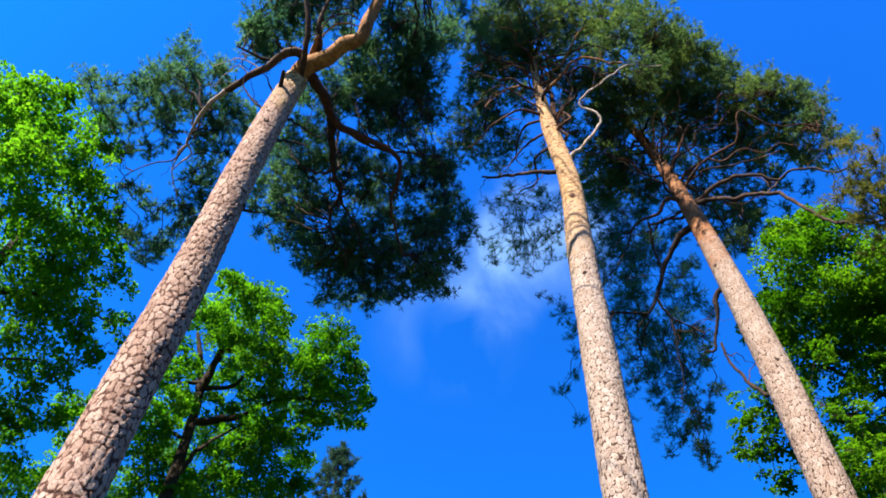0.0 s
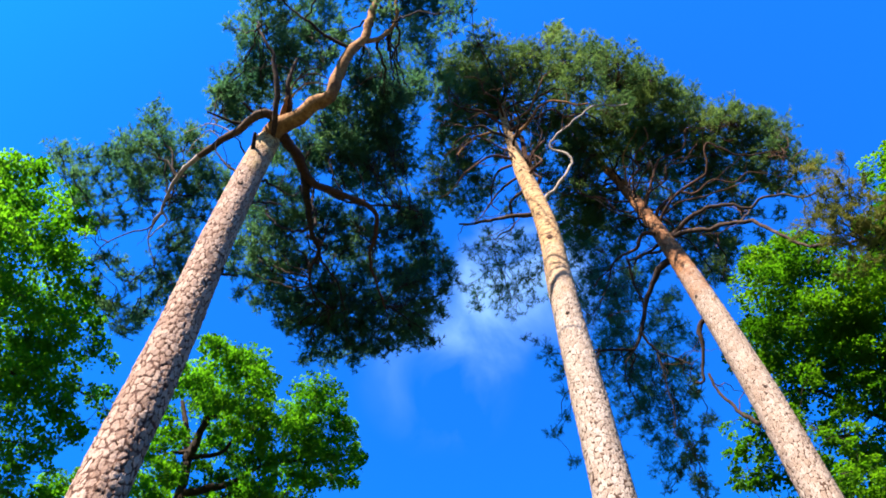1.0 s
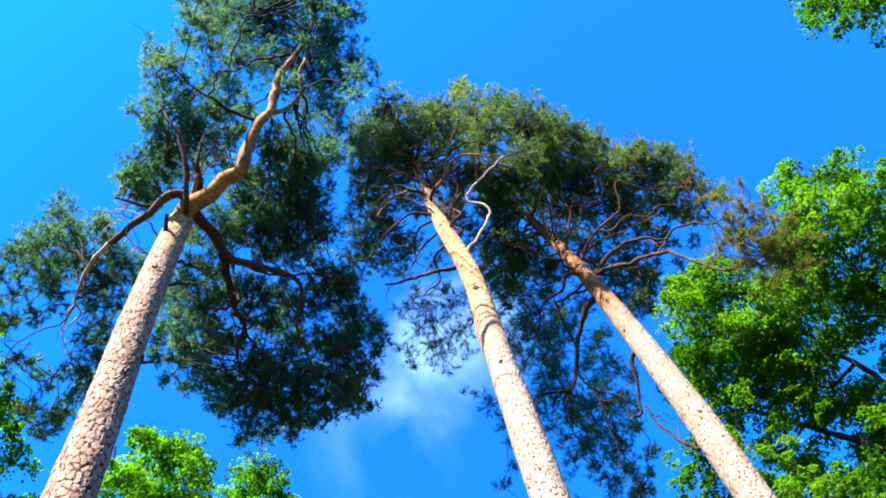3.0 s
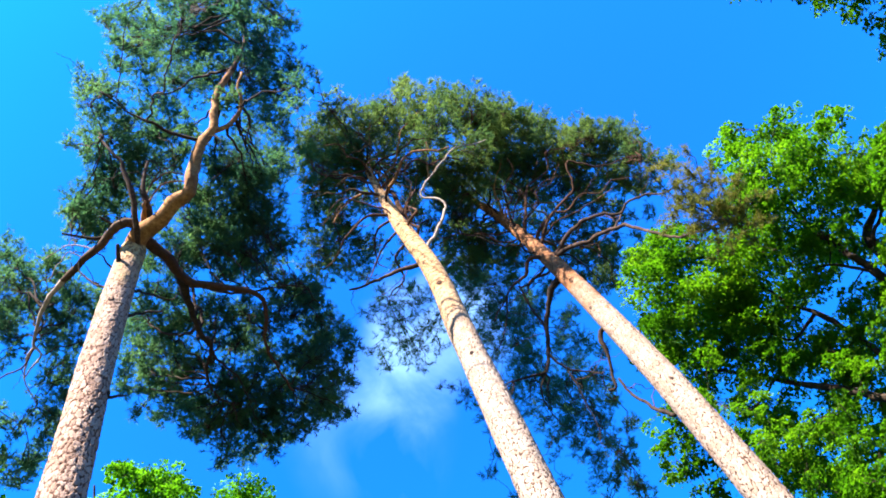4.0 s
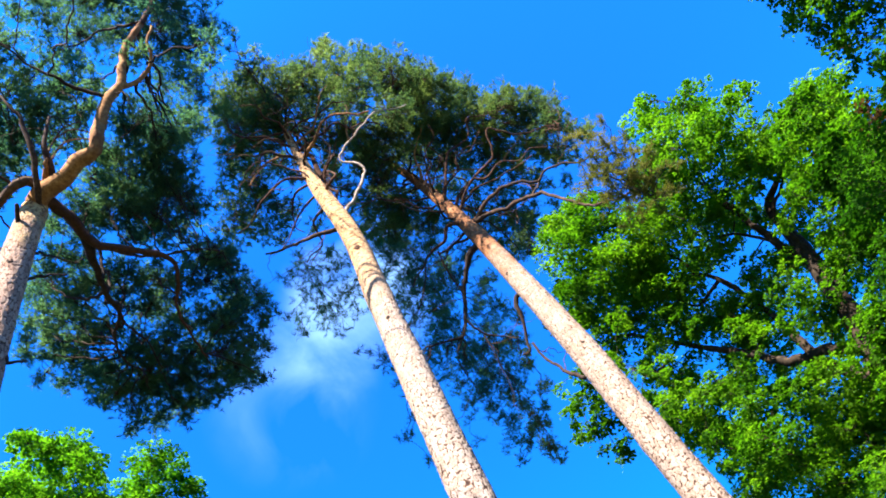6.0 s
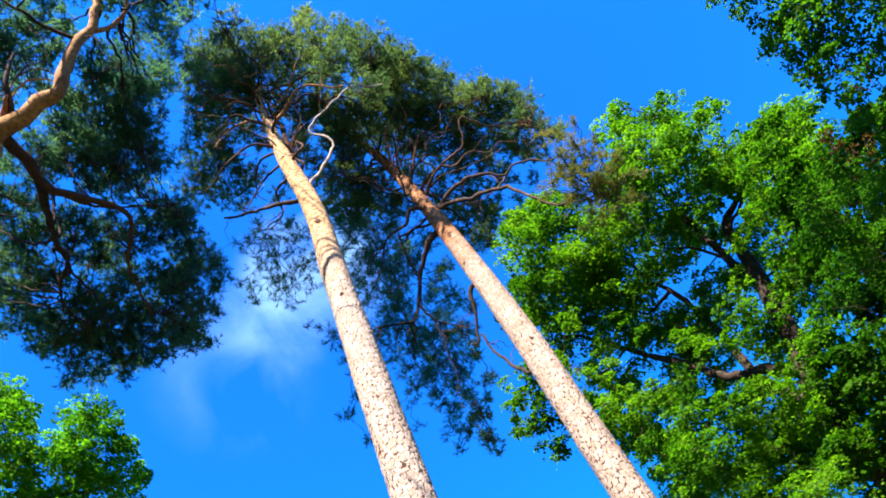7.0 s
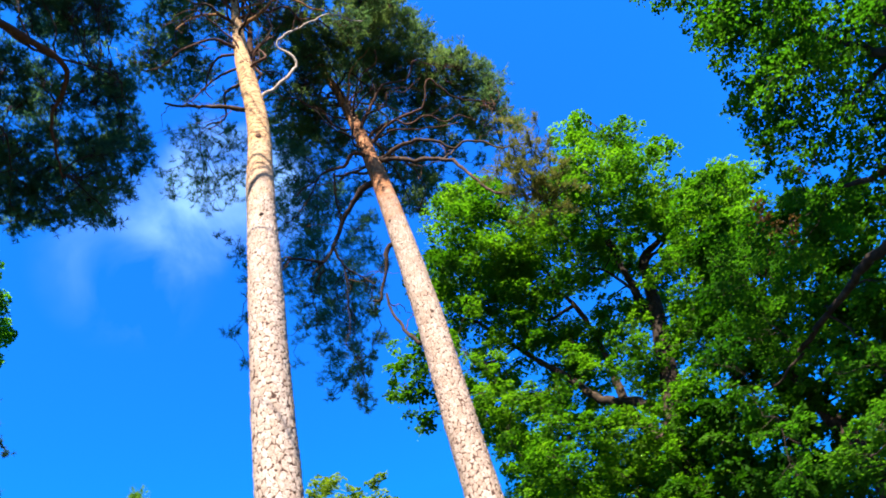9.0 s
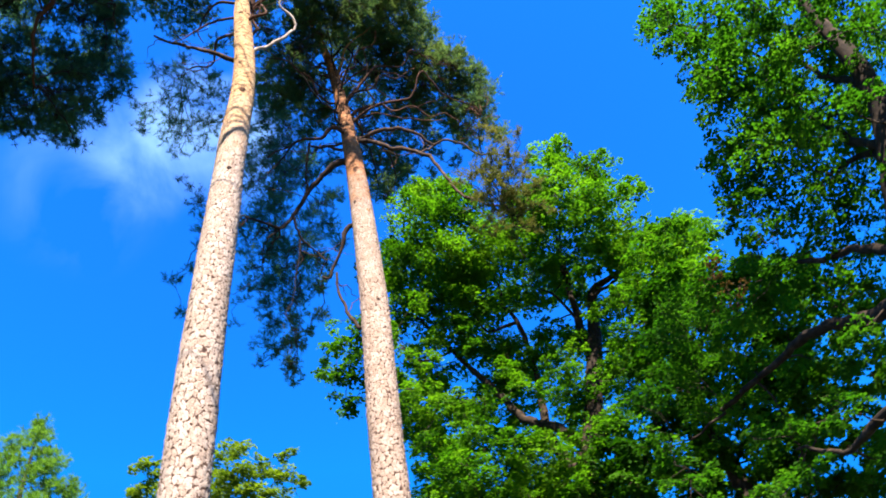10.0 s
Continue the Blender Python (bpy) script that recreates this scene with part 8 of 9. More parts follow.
broadleaf_near.foliage([(6.29, 1.89, 8.88, 0.220), (6.65, 2.15, 8.59, 0.223), (6.49, 1.61, 8.48, 0.223), (6.86, 1.23, 9.38, 0.237), (6.54, 1.24, 8.37, 0.230), (6.36, 1.41, 7.62, 0.220), (5.90, 1.69, 7.51, 0.204), (7.10, 2.33, 8.43, 0.175), (6.55, 2.51, 7.79, 0.142), (6.75, 2.36, 7.74, 0.183), (6.71, 1.68, 7.72, 0.220), (7.22, 1.32, 8.14, 0.233), (6.97, 1.38, 8.49, 0.240), (6.01, 0.80, 8.01, 0.214), (6.43, 0.30, 8.10, 0.216), (7.46, 1.19, 8.51, 0.236), (7.38, 1.62, 7.74, 0.223), (7.54, 2.00, 7.65, 0.223)])
broadleaf_near.foliage([(6.47, 2.15, 7.08, 0.148), (6.49, 2.42, 7.28, 0.122), (7.35, 2.19, 7.22, 0.150), (7.42, 1.99, 7.30, 0.199), (6.70, 1.16, 6.80, 0.206), (8.08, 2.05, 7.24, 0.217), (7.31, 2.19, 6.58, 0.170), (7.46, 2.08, 6.54, 0.144), (7.23, 2.35, 6.48, 0.099), (6.46, 0.82, 9.63, 0.222), (6.54, 0.79, 9.17, 0.216), (6.64, 0.23, 8.55, 0.209), (6.36, 0.85, 7.41, 0.180), (5.56, 1.43, 9.11, 0.090), (6.97, 2.51, 8.55, 0.096), (6.95, 2.47, 7.09, 0.118), (5.48, 1.60, 9.49, 0.062)])
broadleaf_near.foliage([(7.78, 2.69, 6.30, 0.202), (8.22, 3.11, 6.54, 0.167), (7.60, 3.05, 5.76, 0.195), (7.42, 3.38, 5.60, 0.179), (7.97, 3.86, 6.22, 0.167), (7.84, 3.83, 5.43, 0.202), (7.79, 4.21, 6.10, 0.201), (7.17, 3.85, 5.11, 0.189), (6.85, 4.57, 5.74, 0.190), (8.25, 3.25, 5.45, 0.199), (6.83, 2.34, 5.83, 0.172), (7.61, 2.75, 6.08, 0.142), (6.78, 2.72, 5.19, 0.166), (6.64, 2.96, 5.15, 0.152), (7.05, 3.40, 5.58, 0.142), (6.80, 3.41, 4.99, 0.171), (7.01, 3.82, 5.73, 0.171), (6.13, 3.35, 4.56, 0.160)])
broadleaf_near.foliage([(6.03, 4.03, 5.14, 0.161), (7.78, 3.08, 5.17, 0.169)])
broadleaf_near.foliage([(8.31, 4.23, 8.72, 0.272), (8.94, 4.25, 8.76, 0.301), (7.94, 3.51, 7.50, 0.255), (8.16, 4.40, 8.15, 0.262), (8.45, 5.04, 8.36, 0.277), (8.84, 4.97, 8.12, 0.297), (8.77, 4.42, 7.97, 0.286), (8.77, 5.48, 8.17, 0.282), (8.83, 5.17, 7.55, 0.288), (8.54, 4.62, 7.08, 0.249), (9.12, 4.31, 7.79, 0.264), (7.63, 4.48, 8.23, 0.219), (8.93, 3.21, 8.47, 0.261), (7.71, 3.09, 7.70, 0.232), (7.39, 5.12, 7.13, 0.206), (7.46, 5.20, 6.68, 0.219), (8.43, 3.43, 7.73, 0.245), (8.85, 3.77, 7.29, 0.208)])
broadleaf_near.foliage([(8.26, 3.38, 8.58, 0.159), (7.66, 3.77, 8.13, 0.231), (8.02, 3.87, 7.80, 0.256), (6.84, 3.13, 6.78, 0.216), (7.26, 4.08, 7.56, 0.222), (7.58, 4.50, 7.86, 0.235), (7.76, 4.50, 7.35, 0.252), (8.16, 4.23, 7.70, 0.243), (8.22, 5.33, 7.99, 0.240), (8.39, 5.05, 7.25, 0.245), (7.93, 4.39, 6.77, 0.212), (8.03, 3.96, 7.00, 0.225), (6.73, 3.96, 7.67, 0.186), (8.01, 3.00, 7.77, 0.222), (6.99, 2.66, 7.00, 0.197), (6.54, 4.50, 6.58, 0.175), (7.05, 4.84, 6.23, 0.186), (7.98, 3.26, 7.52, 0.208)])
broadleaf_near.foliage([(8.25, 3.42, 6.90, 0.177), (7.83, 3.15, 8.26, 0.135)])
broadleaf_near.foliage([(7.34, 0.01, 8.55, 0.293), (8.10, 0.42, 8.49, 0.325), (7.56, 0.86, 7.46, 0.297), (7.93, 1.29, 7.12, 0.301), (9.24, 2.51, 6.76, 0.321), (9.37, 2.96, 6.14, 0.329), (9.25, 3.36, 5.46, 0.303), (8.17, -0.06, 8.41, 0.342), (8.38, 0.57, 7.73, 0.339), (8.24, 1.14, 6.83, 0.321), (8.00, 1.80, 5.73, 0.298), (9.64, 2.86, 5.68, 0.347), (6.95, 0.01, 9.48, 0.326), (5.87, 0.28, 8.93, 0.285), (6.20, 0.72, 10.14, 0.285), (6.48, -0.35, 8.40, 0.294), (7.82, 4.10, 4.88, 0.279), (9.35, 4.22, 5.20, 0.327)])
broadleaf_near.foliage([(7.40, 4.47, 5.07, 0.258), (7.06, 4.90, 5.37, 0.228), (6.46, 0.08, 7.58, 0.249), (7.22, 0.37, 7.53, 0.276), (7.03, 0.74, 6.79, 0.252), (7.37, 1.32, 6.82, 0.256), (8.20, 2.12, 6.28, 0.273), (8.75, 2.93, 5.90, 0.280), (8.70, 3.33, 5.37, 0.257), (7.72, -0.16, 7.97, 0.291), (7.68, 0.43, 7.07, 0.288), (7.61, 0.95, 6.46, 0.273), (7.35, 1.67, 5.62, 0.253), (8.78, 2.42, 5.20, 0.295), (6.17, 0.21, 8.66, 0.277), (5.44, 0.21, 8.21, 0.243), (5.80, 0.63, 9.37, 0.242), (5.92, -0.35, 7.48, 0.250)])
broadleaf_near.foliage([(6.86, 3.52, 4.29, 0.237), (8.69, 3.76, 4.72, 0.278), (6.35, 3.89, 4.71, 0.220), (6.68, 4.66, 5.07, 0.193)])
broadleaf_near.foliage([(5.88, 1.74, 10.51, 0.066), (6.05, 1.86, 10.01, 0.057), (5.61, 1.68, 10.03, 0.056), (5.44, 1.69, 9.22, 0.048)])
# clumps added out of view above and beside, to shade the lower leaves
broadleaf_near.foliage([(6.84, -0.78, 8.60, 0.285), (8.14, -0.22, 7.87, 0.322), (7.67, 0.46, 6.62, 0.291), (6.58, -1.11, 8.00, 0.258), (5.96, -0.76, 7.97, 0.242), (7.39, -0.28, 7.19, 0.274), (6.65, 0.53, 6.08, 0.247), (5.76, -1.11, 7.19, 0.219)])
broadleaf_near.foliage([(7.78, 0.89, 9.40, 0.209), (8.44, 1.07, 9.51, 0.219), (7.88, 0.57, 9.22, 0.203), (8.36, 1.43, 9.00, 0.197), (8.62, 1.41, 8.65, 0.211), (8.24, 0.96, 9.04, 0.192), (8.00, 0.77, 10.30, 0.224), (7.41, 1.02, 9.87, 0.214), (7.77, 1.64, 9.70, 0.222), (7.97, 1.70, 9.25, 0.217), (7.81, 2.15, 9.76, 0.211), (7.24, 1.84, 9.74, 0.186), (7.55, 1.47, 10.16, 0.225), (7.54, 1.96, 10.78, 0.185), (6.92, 1.79, 10.61, 0.159), (6.31, 1.71, 10.39, 0.102), (7.07, 1.50, 10.41, 0.191), (8.60, 2.06, 9.21, 0.227)])
broadleaf_near.foliage([(7.76, 2.45, 9.18, 0.171), (7.28, 0.83, 8.71, 0.178), (7.59, 0.92, 8.80, 0.186), (6.87, 0.58, 8.29, 0.173), (7.56, 1.19, 8.20, 0.168), (8.08, 1.27, 8.26, 0.179), (7.74, 1.02, 8.71, 0.163), (7.30, 0.63, 9.49, 0.190), (6.65, 0.83, 8.98, 0.182), (7.03, 1.36, 8.97, 0.189), (7.06, 1.61, 8.34, 0.185), (7.15, 2.07, 9.00, 0.180), (6.59, 1.59, 9.05, 0.158), (7.18, 1.38, 9.54, 0.192), (6.86, 1.77, 9.78, 0.157), (6.37, 1.60, 10.06, 0.135), (5.57, 1.58, 9.45, 0.086), (6.22, 1.40, 9.30, 0.162)])
broadleaf_near.foliage([(8.12, 1.98, 8.71, 0.193), (6.95, 2.19, 8.58, 0.145)])
broadleaf_near.grow(BROAD_BARK, LEAVES_DEEP, "leaves", density=12, thick=0.005, flat=0.75, deep=1.5, spread=1.2, size=0.044)

broadleaf_shaded = Tree("broadleaf_tree", (9.65, 5.71, 0.0), "dense broadleaf tree beside larger trees, leaves coloured dark for shade", 88)
broadleaf_shaded.trunk([(9.65, 5.71, 0.00, 0.260), (9.65, 5.71, 3.00, 0.200), (9.75, 5.81, 6.00, 0.150), (9.75, 5.91, 9.00, 0.080), (9.75, 6.01, 11.00, 0.040)], BROAD_BARK)
broadleaf_shaded.foliage([(9.40, 4.15, 9.69, 0.288), (10.07, 4.25, 9.75, 0.346), (9.77, 3.84, 8.98, 0.321), (10.52, 3.81, 9.14, 0.333), (9.95, 3.50, 8.06, 0.299), (8.26, 4.68, 9.13, 0.295), (9.23, 4.83, 9.56, 0.340), (9.48, 4.68, 9.14, 0.356), (10.18, 4.66, 9.02, 0.362), (10.50, 4.37, 8.78, 0.357), (10.49, 4.11, 8.11, 0.316), (9.19, 5.69, 9.66, 0.329), (8.70, 5.02, 8.67, 0.319), (9.17, 4.99, 8.48, 0.343), (10.23, 5.14, 8.71, 0.364), (10.35, 4.79, 8.26, 0.350), (9.94, 4.29, 7.45, 0.319), (10.69, 4.19, 7.59, 0.331)])
broadleaf_shaded.foliage([(8.95, 5.74, 8.77, 0.310), (9.46, 5.77, 8.50, 0.335), (9.52, 5.36, 8.00, 0.342), (10.72, 5.59, 8.29, 0.368), (10.93, 5.28, 7.91, 0.357), (9.90, 4.43, 6.87, 0.309), (10.39, 4.28, 6.80, 0.311), (9.22, 6.16, 8.27, 0.309), (9.98, 6.25, 8.11, 0.340), (9.52, 5.52, 7.31, 0.330), (10.26, 5.53, 7.30, 0.339), (10.30, 5.16, 6.89, 0.325), (11.08, 5.10, 6.83, 0.333), (8.80, 6.03, 7.18, 0.304), (10.42, 6.69, 7.65, 0.366), (9.89, 5.81, 6.82, 0.328), (9.10, 6.75, 7.91, 0.285), (8.90, 6.92, 7.37, 0.275)])
broadleaf_shaded.foliage([(10.30, 3.44, 7.51, 0.313), (11.60, 4.88, 6.81, 0.336), (10.27, 6.98, 7.09, 0.404), (9.67, 5.79, 6.16, 0.373), (11.06, 5.74, 6.46, 0.401), (9.03, 7.04, 6.90, 0.338), (10.80, 4.87, 5.95, 0.368), (9.61, 3.18, 8.76, 0.262), (10.14, 3.20, 8.43, 0.240), (10.87, 3.32, 8.47, 0.271)])
broadleaf_shaded.foliage([(9.48, 7.48, 8.18, 0.278), (9.77, 7.74, 7.67, 0.296), (9.41, 7.34, 6.90, 0.292), (10.21, 7.23, 7.36, 0.307), (9.04, 7.81, 7.15, 0.281), (9.62, 8.16, 6.83, 0.304), (10.19, 8.00, 6.72, 0.305), (8.74, 8.16, 7.07, 0.261), (10.24, 6.75, 7.84, 0.290), (10.04, 7.27, 8.16, 0.280), (8.53, 7.87, 7.39, 0.201), (8.86, 8.99, 7.85, 0.198)])
broadleaf_shaded.foliage([(9.40, 7.59, 8.61, 0.228), (9.67, 7.81, 8.35, 0.228), (9.36, 7.57, 9.07, 0.187), (11.33, 6.06, 7.12, 0.250), (11.67, 5.74, 7.15, 0.270), (11.50, 6.09, 7.60, 0.237), (11.89, 6.29, 7.04, 0.256), (10.19, 7.84, 8.80, 0.214), (9.96, 8.37, 8.33, 0.259), (11.36, 6.65, 7.22, 0.258)])
broadleaf_shaded.foliage([(10.77, 7.81, 7.09, 0.256), (11.08, 7.62, 6.93, 0.275), (10.25, 8.00, 7.01, 0.232), (10.57, 7.23, 7.07, 0.227), (10.80, 6.98, 6.96, 0.245)])
broadleaf_shaded.grow(BROAD_BARK, LEAVES_SHADE_TONE, "leaves", density=13, thick=0.006, flat=0.8, deep=1.4, size=0.08)
broadleaf_shaded.clumps = []
broadleaf_shaded.foliage([(8.46, 3.93, 9.01, 0.104), (8.39, 3.88, 8.65, 0.117), (8.49, 3.71, 8.54, 0.107), (8.51, 4.14, 8.70, 0.103), (8.62, 4.06, 8.53, 0.118), (8.50, 3.79, 8.25, 0.097), (8.42, 4.15, 8.92, 0.078)])
broadleaf_shaded.grow(BROAD_BARK, LEAVES_BROWN, "leaves", density=5, thick=0.006, flat=0.8, deep=1.3, size=0.06)

far_spruce = Tree("conifer_tree", (-3.38, 22.37, 0.0), "distant dark blue-green young pine top with upturned shoots", 81)
far_spruce.trunk([(-3.38, 22.37, 0.00, 0.300), (-3.38, 22.37, 12.78, 0.160), (-3.38, 22.37, 21.20, 0.020)], LIMB_SHADE_DARK)
whorls = random.Random(81)
for z in (15.6, 16.4, 17.2, 17.9, 18.6, 19.2, 19.8, 20.3, 20.8):          # whorls of boughs that curve upwards
    reach = 0.20 + 0.31 * (21.2 - z)
    turn = whorls.uniform(0, 6.28)
    for k in range(6):
        a, far_out = turn + k * 1.05 + whorls.uniform(-0.25, 0.25), reach * whorls.uniform(0.7, 1.15)
        tip = Vector((-3.38 + math.cos(a) * far_out, 22.37 + math.sin(a) * far_out, z + 0.35 * far_out + whorls.uniform(0.0, 0.25)))
        mid = Vector((-3.38 + math.cos(a) * far_out * 0.6, 22.37 + math.sin(a) * far_out * 0.6, z))
        far_spruce.foliage([(*tip, 0.17), (*(tip * 0.5 + mid * 0.5), 0.15), (*mid, 0.13)])
far_spruce.foliage([(-3.38, 22.37, 21.10, 0.130), (-3.36, 22.38, 21.40, 0.090), (-3.40, 22.36, 20.70, 0.160)])
far_spruce.grow(LIMB_SHADE_DARK, NEEDLES_BLUE, "needles", density=2.2, count=16, length=0.11, width=0.014, flat=1.1, deep=1.0)

far_larch = Tree("conifer_tree", (2.02, 24.42, 0.0), "distant light green larch with feathery branches", 82)
far_larch.trunk([(2.02, 24.42, 0.00, 0.300), (2.02, 24.42, 11.33, 0.160), (2.02, 24.42, 18.78, 0.020)], LIMB_SHADE_DARK)
far_larch.foliage([(2.18, 24.41, 18.69, 0.210), (2.05, 24.59, 18.69, 0.210), (1.87, 24.51, 18.69, 0.210), (2.04, 24.51, 18.71, 0.210), (2.10, 24.39, 18.71, 0.210), (1.91, 24.40, 18.71, 0.210), (2.13, 24.28, 18.38, 0.229), (2.25, 24.59, 18.35, 0.229), (2.03, 24.22, 18.38, 0.229), (1.81, 24.25, 18.36, 0.229), (1.99, 24.13, 18.36, 0.229), (2.00, 24.71, 18.35, 0.229), (2.13, 24.06, 18.02, 0.250), (1.92, 23.90, 17.98, 0.250), (1.60, 24.68, 17.99, 0.250), (2.37, 24.88, 17.97, 0.250), (2.35, 24.50, 18.03, 0.250), (1.75, 24.29, 18.04, 0.250)])
far_larch.foliage([(2.31, 24.89, 17.97, 0.250), (1.65, 24.42, 17.70, 0.270), (1.32, 24.24, 17.61, 0.270), (2.25, 25.17, 17.59, 0.270), (2.58, 24.49, 17.65, 0.270), (1.28, 24.05, 17.59, 0.270), (2.43, 24.81, 17.65, 0.270), (2.00, 24.04, 17.70, 0.270), (2.68, 24.84, 17.26, 0.292), (1.31, 24.53, 17.28, 0.292), (2.15, 23.57, 17.25, 0.292), (1.21, 24.35, 17.26, 0.292), (2.33, 24.74, 17.35, 0.292), (2.67, 24.10, 17.28, 0.292), (1.59, 24.09, 17.32, 0.292), (1.57, 24.78, 17.31, 0.292), (2.06, 24.90, 17.00, 0.314), (2.65, 23.41, 16.82, 0.314)])
far_larch.foliage([(1.08, 25.14, 16.82, 0.314), (2.62, 24.96, 16.91, 0.314), (1.44, 24.98, 16.92, 0.314), (2.69, 23.99, 16.92, 0.314), (2.82, 24.97, 16.87, 0.314), (1.38, 23.99, 16.93, 0.314), (2.38, 23.65, 16.91, 0.314), (0.86, 25.18, 16.42, 0.336), (1.01, 25.20, 16.45, 0.336), (1.25, 23.73, 16.51, 0.336), (3.43, 24.17, 16.41, 0.336), (3.14, 24.52, 16.48, 0.336), (2.95, 25.52, 16.41, 0.336), (1.28, 25.49, 16.44, 0.336), (1.38, 24.97, 16.55, 0.336), (2.34, 23.67, 16.56, 0.336), (0.46, 24.05, 16.00, 0.360), (3.28, 24.32, 16.09, 0.360)])
far_larch.foliage([(3.22, 23.46, 16.02, 0.360), (2.45, 24.93, 16.24, 0.360), (0.69, 24.32, 16.07, 0.360), (2.48, 23.91, 16.23, 0.360), (2.10, 25.70, 16.08, 0.360), (1.80, 23.31, 16.12, 0.360), (2.51, 24.87, 16.24, 0.360), (3.15, 23.85, 16.09, 0.360), (3.06, 25.49, 15.66, 0.384), (2.54, 25.16, 15.80, 0.384), (1.02, 24.06, 15.77, 0.384), (1.18, 25.72, 15.64, 0.384), (0.62, 25.11, 15.64, 0.384), (1.54, 23.63, 15.80, 0.384), (0.58, 24.75, 15.66, 0.384), (0.99, 23.75, 15.72, 0.384), (3.73, 24.28, 15.60, 0.384), (0.25, 24.55, 15.59, 0.384)])
far_larch.foliage([(3.62, 23.77, 15.60, 0.384), (2.69, 23.89, 15.43, 0.409), (0.18, 24.87, 15.17, 0.409), (1.18, 23.91, 15.40, 0.409), (0.28, 23.57, 15.16, 0.409), (2.86, 24.21, 15.43, 0.409), (0.84, 24.39, 15.35, 0.409), (2.01, 25.96, 15.26, 0.409), (3.06, 26.08, 15.16, 0.409), (2.26, 23.22, 15.34, 0.409), (2.57, 25.35, 15.38, 0.409), (0.48, 23.50, 15.20, 0.409), (2.21, 22.53, 14.78, 0.420), (0.16, 23.27, 14.71, 0.420), (1.85, 25.51, 14.98, 0.420), (2.40, 23.43, 14.99, 0.420), (1.28, 22.93, 14.84, 0.420), (0.91, 25.27, 14.90, 0.420)])
far_larch.foliage([(0.06, 23.55, 14.72, 0.420), (2.54, 25.91, 14.86, 0.420), (2.09, 25.37, 15.01, 0.420), (2.99, 24.57, 15.01, 0.420), (1.23, 26.12, 14.78, 0.420), (3.65, 25.64, 14.74, 0.420), (2.98, 25.27, 14.53, 0.420), (0.30, 25.76, 14.30, 0.420), (3.66, 23.09, 14.32, 0.420), (3.24, 24.51, 14.54, 0.420), (2.95, 23.99, 14.59, 0.420), (3.17, 25.37, 14.47, 0.420), (2.64, 25.19, 14.60, 0.420), (1.46, 25.35, 14.57, 0.420), (1.20, 25.73, 14.46, 0.420), (1.00, 26.22, 14.33, 0.420), (2.52, 25.74, 14.49, 0.420), (2.88, 23.05, 14.44, 0.420)])
far_larch.foliage([(1.40, 26.87, 13.80, 0.420), (1.64, 26.01, 14.02, 0.420), (0.81, 22.53, 13.87, 0.420), (-0.38, 23.84, 13.81, 0.420), (1.92, 25.55, 14.14, 0.420), (3.70, 23.07, 13.89, 0.420), (0.59, 26.46, 13.80, 0.420), (0.46, 22.52, 13.81, 0.420), (2.20, 22.74, 14.01, 0.420), (3.80, 23.82, 13.96, 0.420), (1.82, 26.89, 13.81, 0.420), (3.97, 22.92, 13.81, 0.420), (1.63, 22.97, 13.62, 0.420), (0.14, 26.25, 13.34, 0.420), (4.75, 23.81, 13.30, 0.420), (-0.66, 23.99, 13.32, 0.420), (1.97, 22.81, 13.60, 0.420), (2.21, 22.04, 13.40, 0.420)])
far_larch.foliage([(2.72, 25.50, 13.67, 0.420), (0.74, 22.95, 13.51, 0.420), (-0.59, 24.19, 13.34, 0.420), (1.79, 21.84, 13.35, 0.420), (3.95, 25.18, 13.48, 0.420), (3.24, 26.08, 13.48, 0.420), (3.86, 22.75, 12.94, 0.420), (4.42, 25.82, 12.86, 0.420), (-0.34, 22.97, 12.86, 0.420), (4.23, 25.05, 12.98, 0.420), (1.03, 22.05, 12.91, 0.420), (0.35, 25.57, 13.05, 0.420), (3.75, 23.63, 13.08, 0.420), (1.83, 27.18, 12.86, 0.420), (-0.69, 24.40, 12.88, 0.420), (0.42, 24.82, 13.14, 0.420), (2.79, 26.54, 12.99, 0.420), (1.64, 22.72, 13.12, 0.420)])
far_larch.foliage([(3.86, 26.14, 12.47, 0.420), (1.65, 27.27, 12.38, 0.420), (4.32, 23.81, 12.50, 0.420), (3.82, 24.42, 12.65, 0.420), (1.85, 22.08, 12.51, 0.420), (4.52, 24.95, 12.46, 0.420), (4.48, 25.07, 12.46, 0.420), (3.76, 25.14, 12.63, 0.420), (4.21, 23.27, 12.48, 0.420), (-0.18, 25.45, 12.49, 0.420), (1.20, 25.82, 12.69, 0.420), (3.65, 23.03, 12.56, 0.420)])
far_larch.grow(LIMB_SHADE_DARK, FAR_NEEDLES, "needles", density=0.8, count=14, length=0.15, width=0.016, puff=0.09)

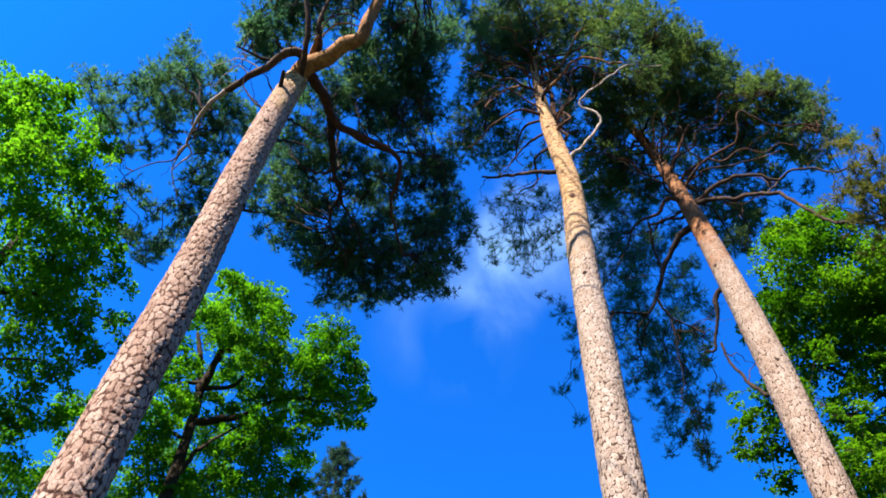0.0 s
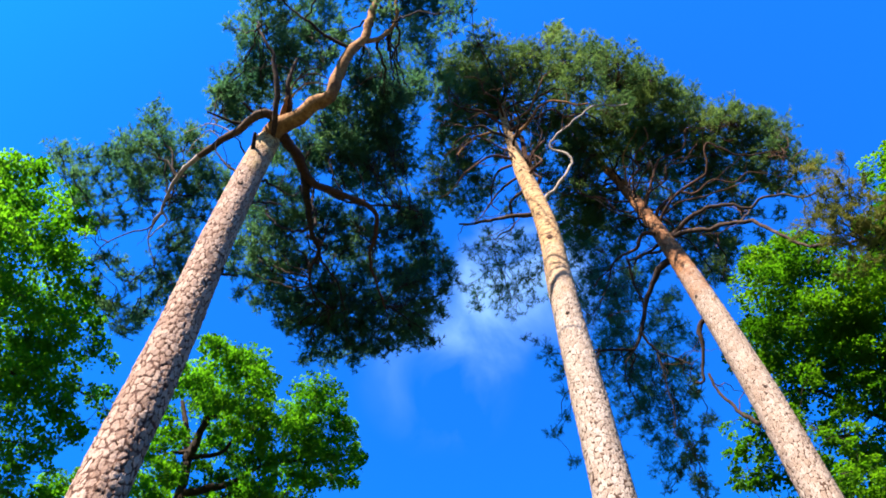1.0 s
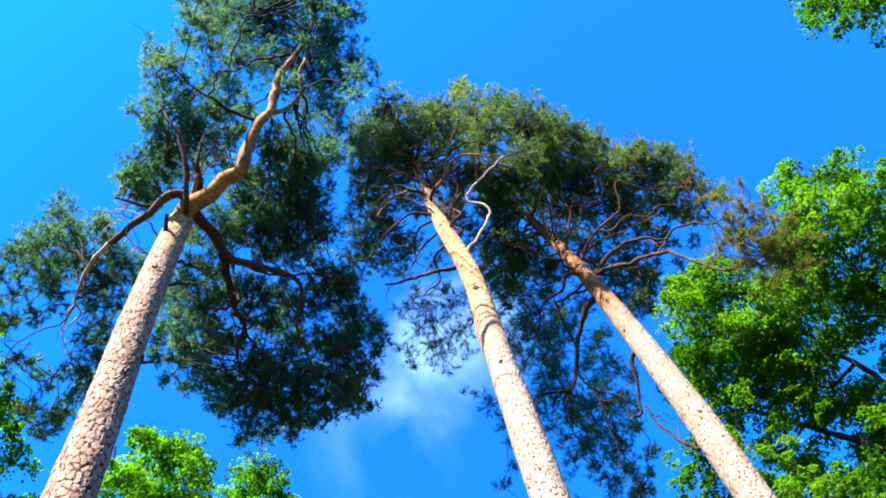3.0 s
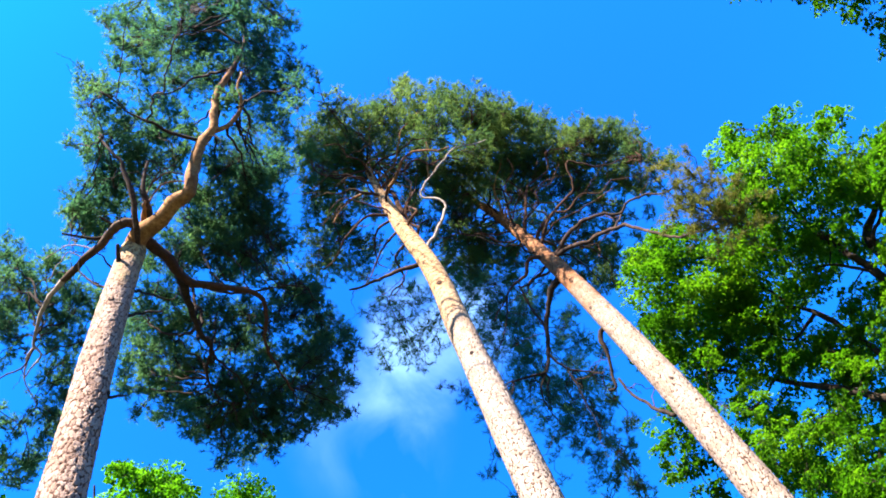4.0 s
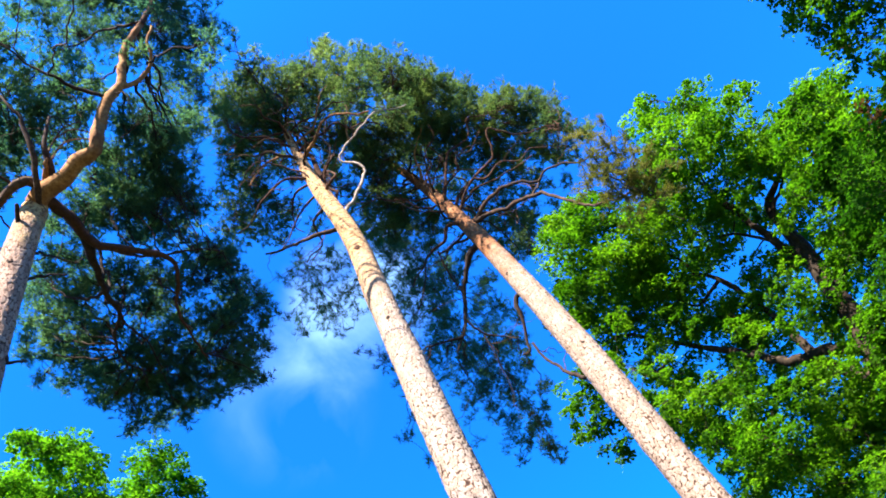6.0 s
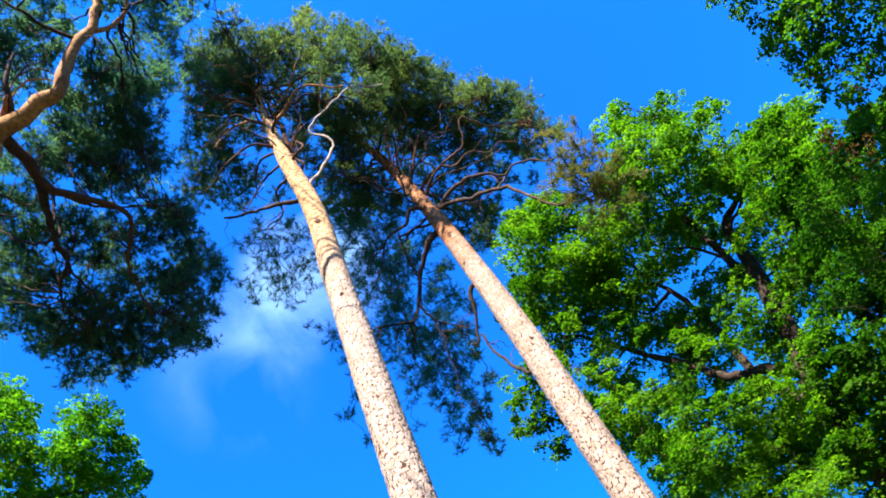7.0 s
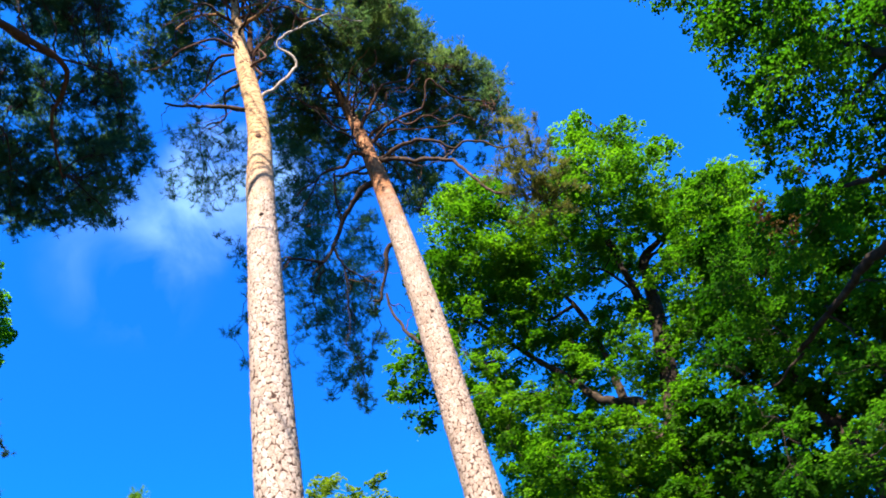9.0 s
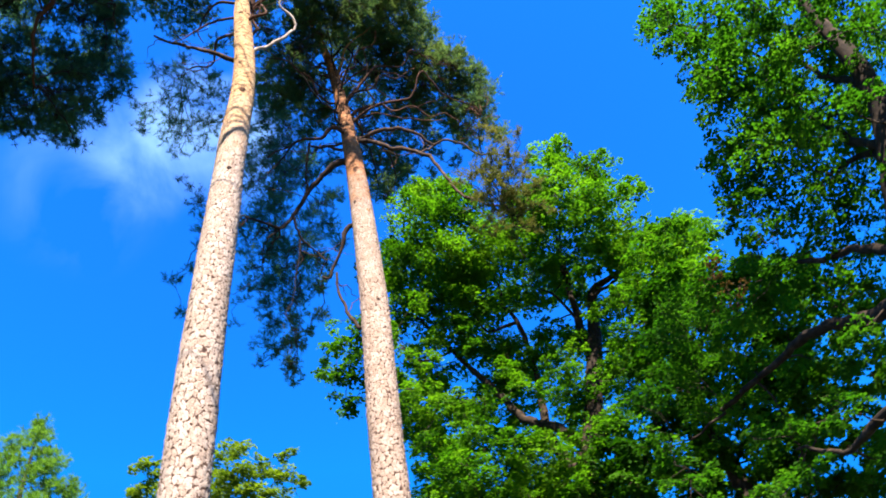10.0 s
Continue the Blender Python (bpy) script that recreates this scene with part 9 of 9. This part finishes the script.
far_broadleaf = Tree("broadleaf_tree", (8.39, 22.69, 0.0), "distant rounded tree with yellow-green young leaves", 91)
far_broadleaf.trunk([(8.39, 22.69, 0.00, 0.280), (8.39, 22.69, 9.47, 0.180), (8.39, 22.69, 15.47, 0.050)], BROAD_BARK)
far_broadleaf.foliage([(7.72, 22.33, 17.60, 0.373), (7.80, 21.17, 17.04, 0.269), (7.83, 21.39, 16.37, 0.442), (8.81, 21.92, 16.92, 0.415), (9.13, 20.78, 16.82, 0.226), (9.86, 21.74, 17.72, 0.167), (9.22, 20.96, 16.20, 0.313), (9.83, 21.19, 16.15, 0.226), (8.38, 21.71, 15.84, 0.487), (7.85, 22.39, 16.23, 0.539), (9.38, 22.24, 16.14, 0.505), (7.06, 23.05, 17.00, 0.505), (7.17, 22.52, 15.86, 0.529), (6.68, 23.46, 16.52, 0.499), (10.07, 21.25, 16.34, 0.160), (8.19, 23.08, 15.35, 0.760), (9.12, 21.98, 14.72, 0.741), (7.17, 23.36, 15.12, 0.746)])
far_broadleaf.foliage([(10.25, 21.44, 15.43, 0.314)])
far_broadleaf.grow(BROAD_BARK, FAR_LEAVES, "leaves", density=6, thick=0.006, flat=0.8, deep=1.4, size=0.10)

far_sapling = Tree("broadleaf_tree", (6.20, 25.84, 0.0), "distant young tree with yellow-green leaves", 92)
far_sapling.trunk([(6.20, 25.84, 0.00, 0.280), (6.20, 25.84, 10.56, 0.180), (6.20, 25.84, 17.24, 0.050)], BROAD_BARK)
far_sapling.foliage([(5.62, 24.82, 18.00, 0.286), (6.21, 25.89, 19.08, 0.227), (5.65, 25.09, 17.45, 0.331), (6.12, 24.83, 17.66, 0.381), (6.31, 25.91, 17.43, 0.485), (5.65, 25.68, 17.39, 0.239), (6.68, 25.86, 16.81, 0.623), (6.04, 26.29, 16.71, 0.525)])
far_sapling.grow(BROAD_BARK, FAR_LEAVES, "leaves", density=6, thick=0.006, flat=0.8, deep=1.4, size=0.10)


# ---- ground ----
def ground_sheet():
    side, cells = 3000.0, 110
    ax = np.sign(np.linspace(-1, 1, cells)) * np.abs(np.linspace(-1, 1, cells)) ** 3 * side
    gx, gy = np.meshgrid(ax, ax, indexing="ij")
    far = np.hypot(gx, gy)
    gz = np.array([noise.noise((x * 0.11, y * 0.11, 3.0)) for x, y in zip(gx.ravel(), gy.ravel())]).reshape(gx.shape) * np.clip(far / 12, 0, 1) * 0.25 - 0.03
    i, j = np.meshgrid(np.arange(cells - 1), np.arange(cells - 1), indexing="ij")
    faces = np.stack([i * cells + j, (i + 1) * cells + j, (i + 1) * cells + j + 1, i * cells + j + 1], -1).reshape(-1, 4)
    return mesh_of("ground", np.stack([gx, gy, gz], -1).reshape(-1, 3), faces, GROUND)


# floor colours are kept dark to stand for tree shade on the ground
GROUND, gn, gl, gs = material("forest_floor")
gc = gn.new("ShaderNodeTexCoord").outputs["Object"]
gcol = ramp_of(gn, gl, noise_tex(gn, gl, gc, 0.7, 6.0), [(0.35, (0.018, 0.028, 0.008)), (0.5, (0.028, 0.042, 0.011)), (0.68, (0.055, 0.042, 0.024))])
gl.new(blend(gn, gl, range_of(gn, gl, noise_tex(gn, gl, gc, 25.0, 5.0), 0.35, 0.7, 0.0, 0.6), gcol, (0.018, 0.02, 0.007)), gs.inputs["Base Color"])
gs.inputs["Roughness"].default_value = 0.95
tagged(new("ground", ground_sheet()), "grassy woodland floor with needle litter, coloured dark for tree shade", "ground", "", "structure")
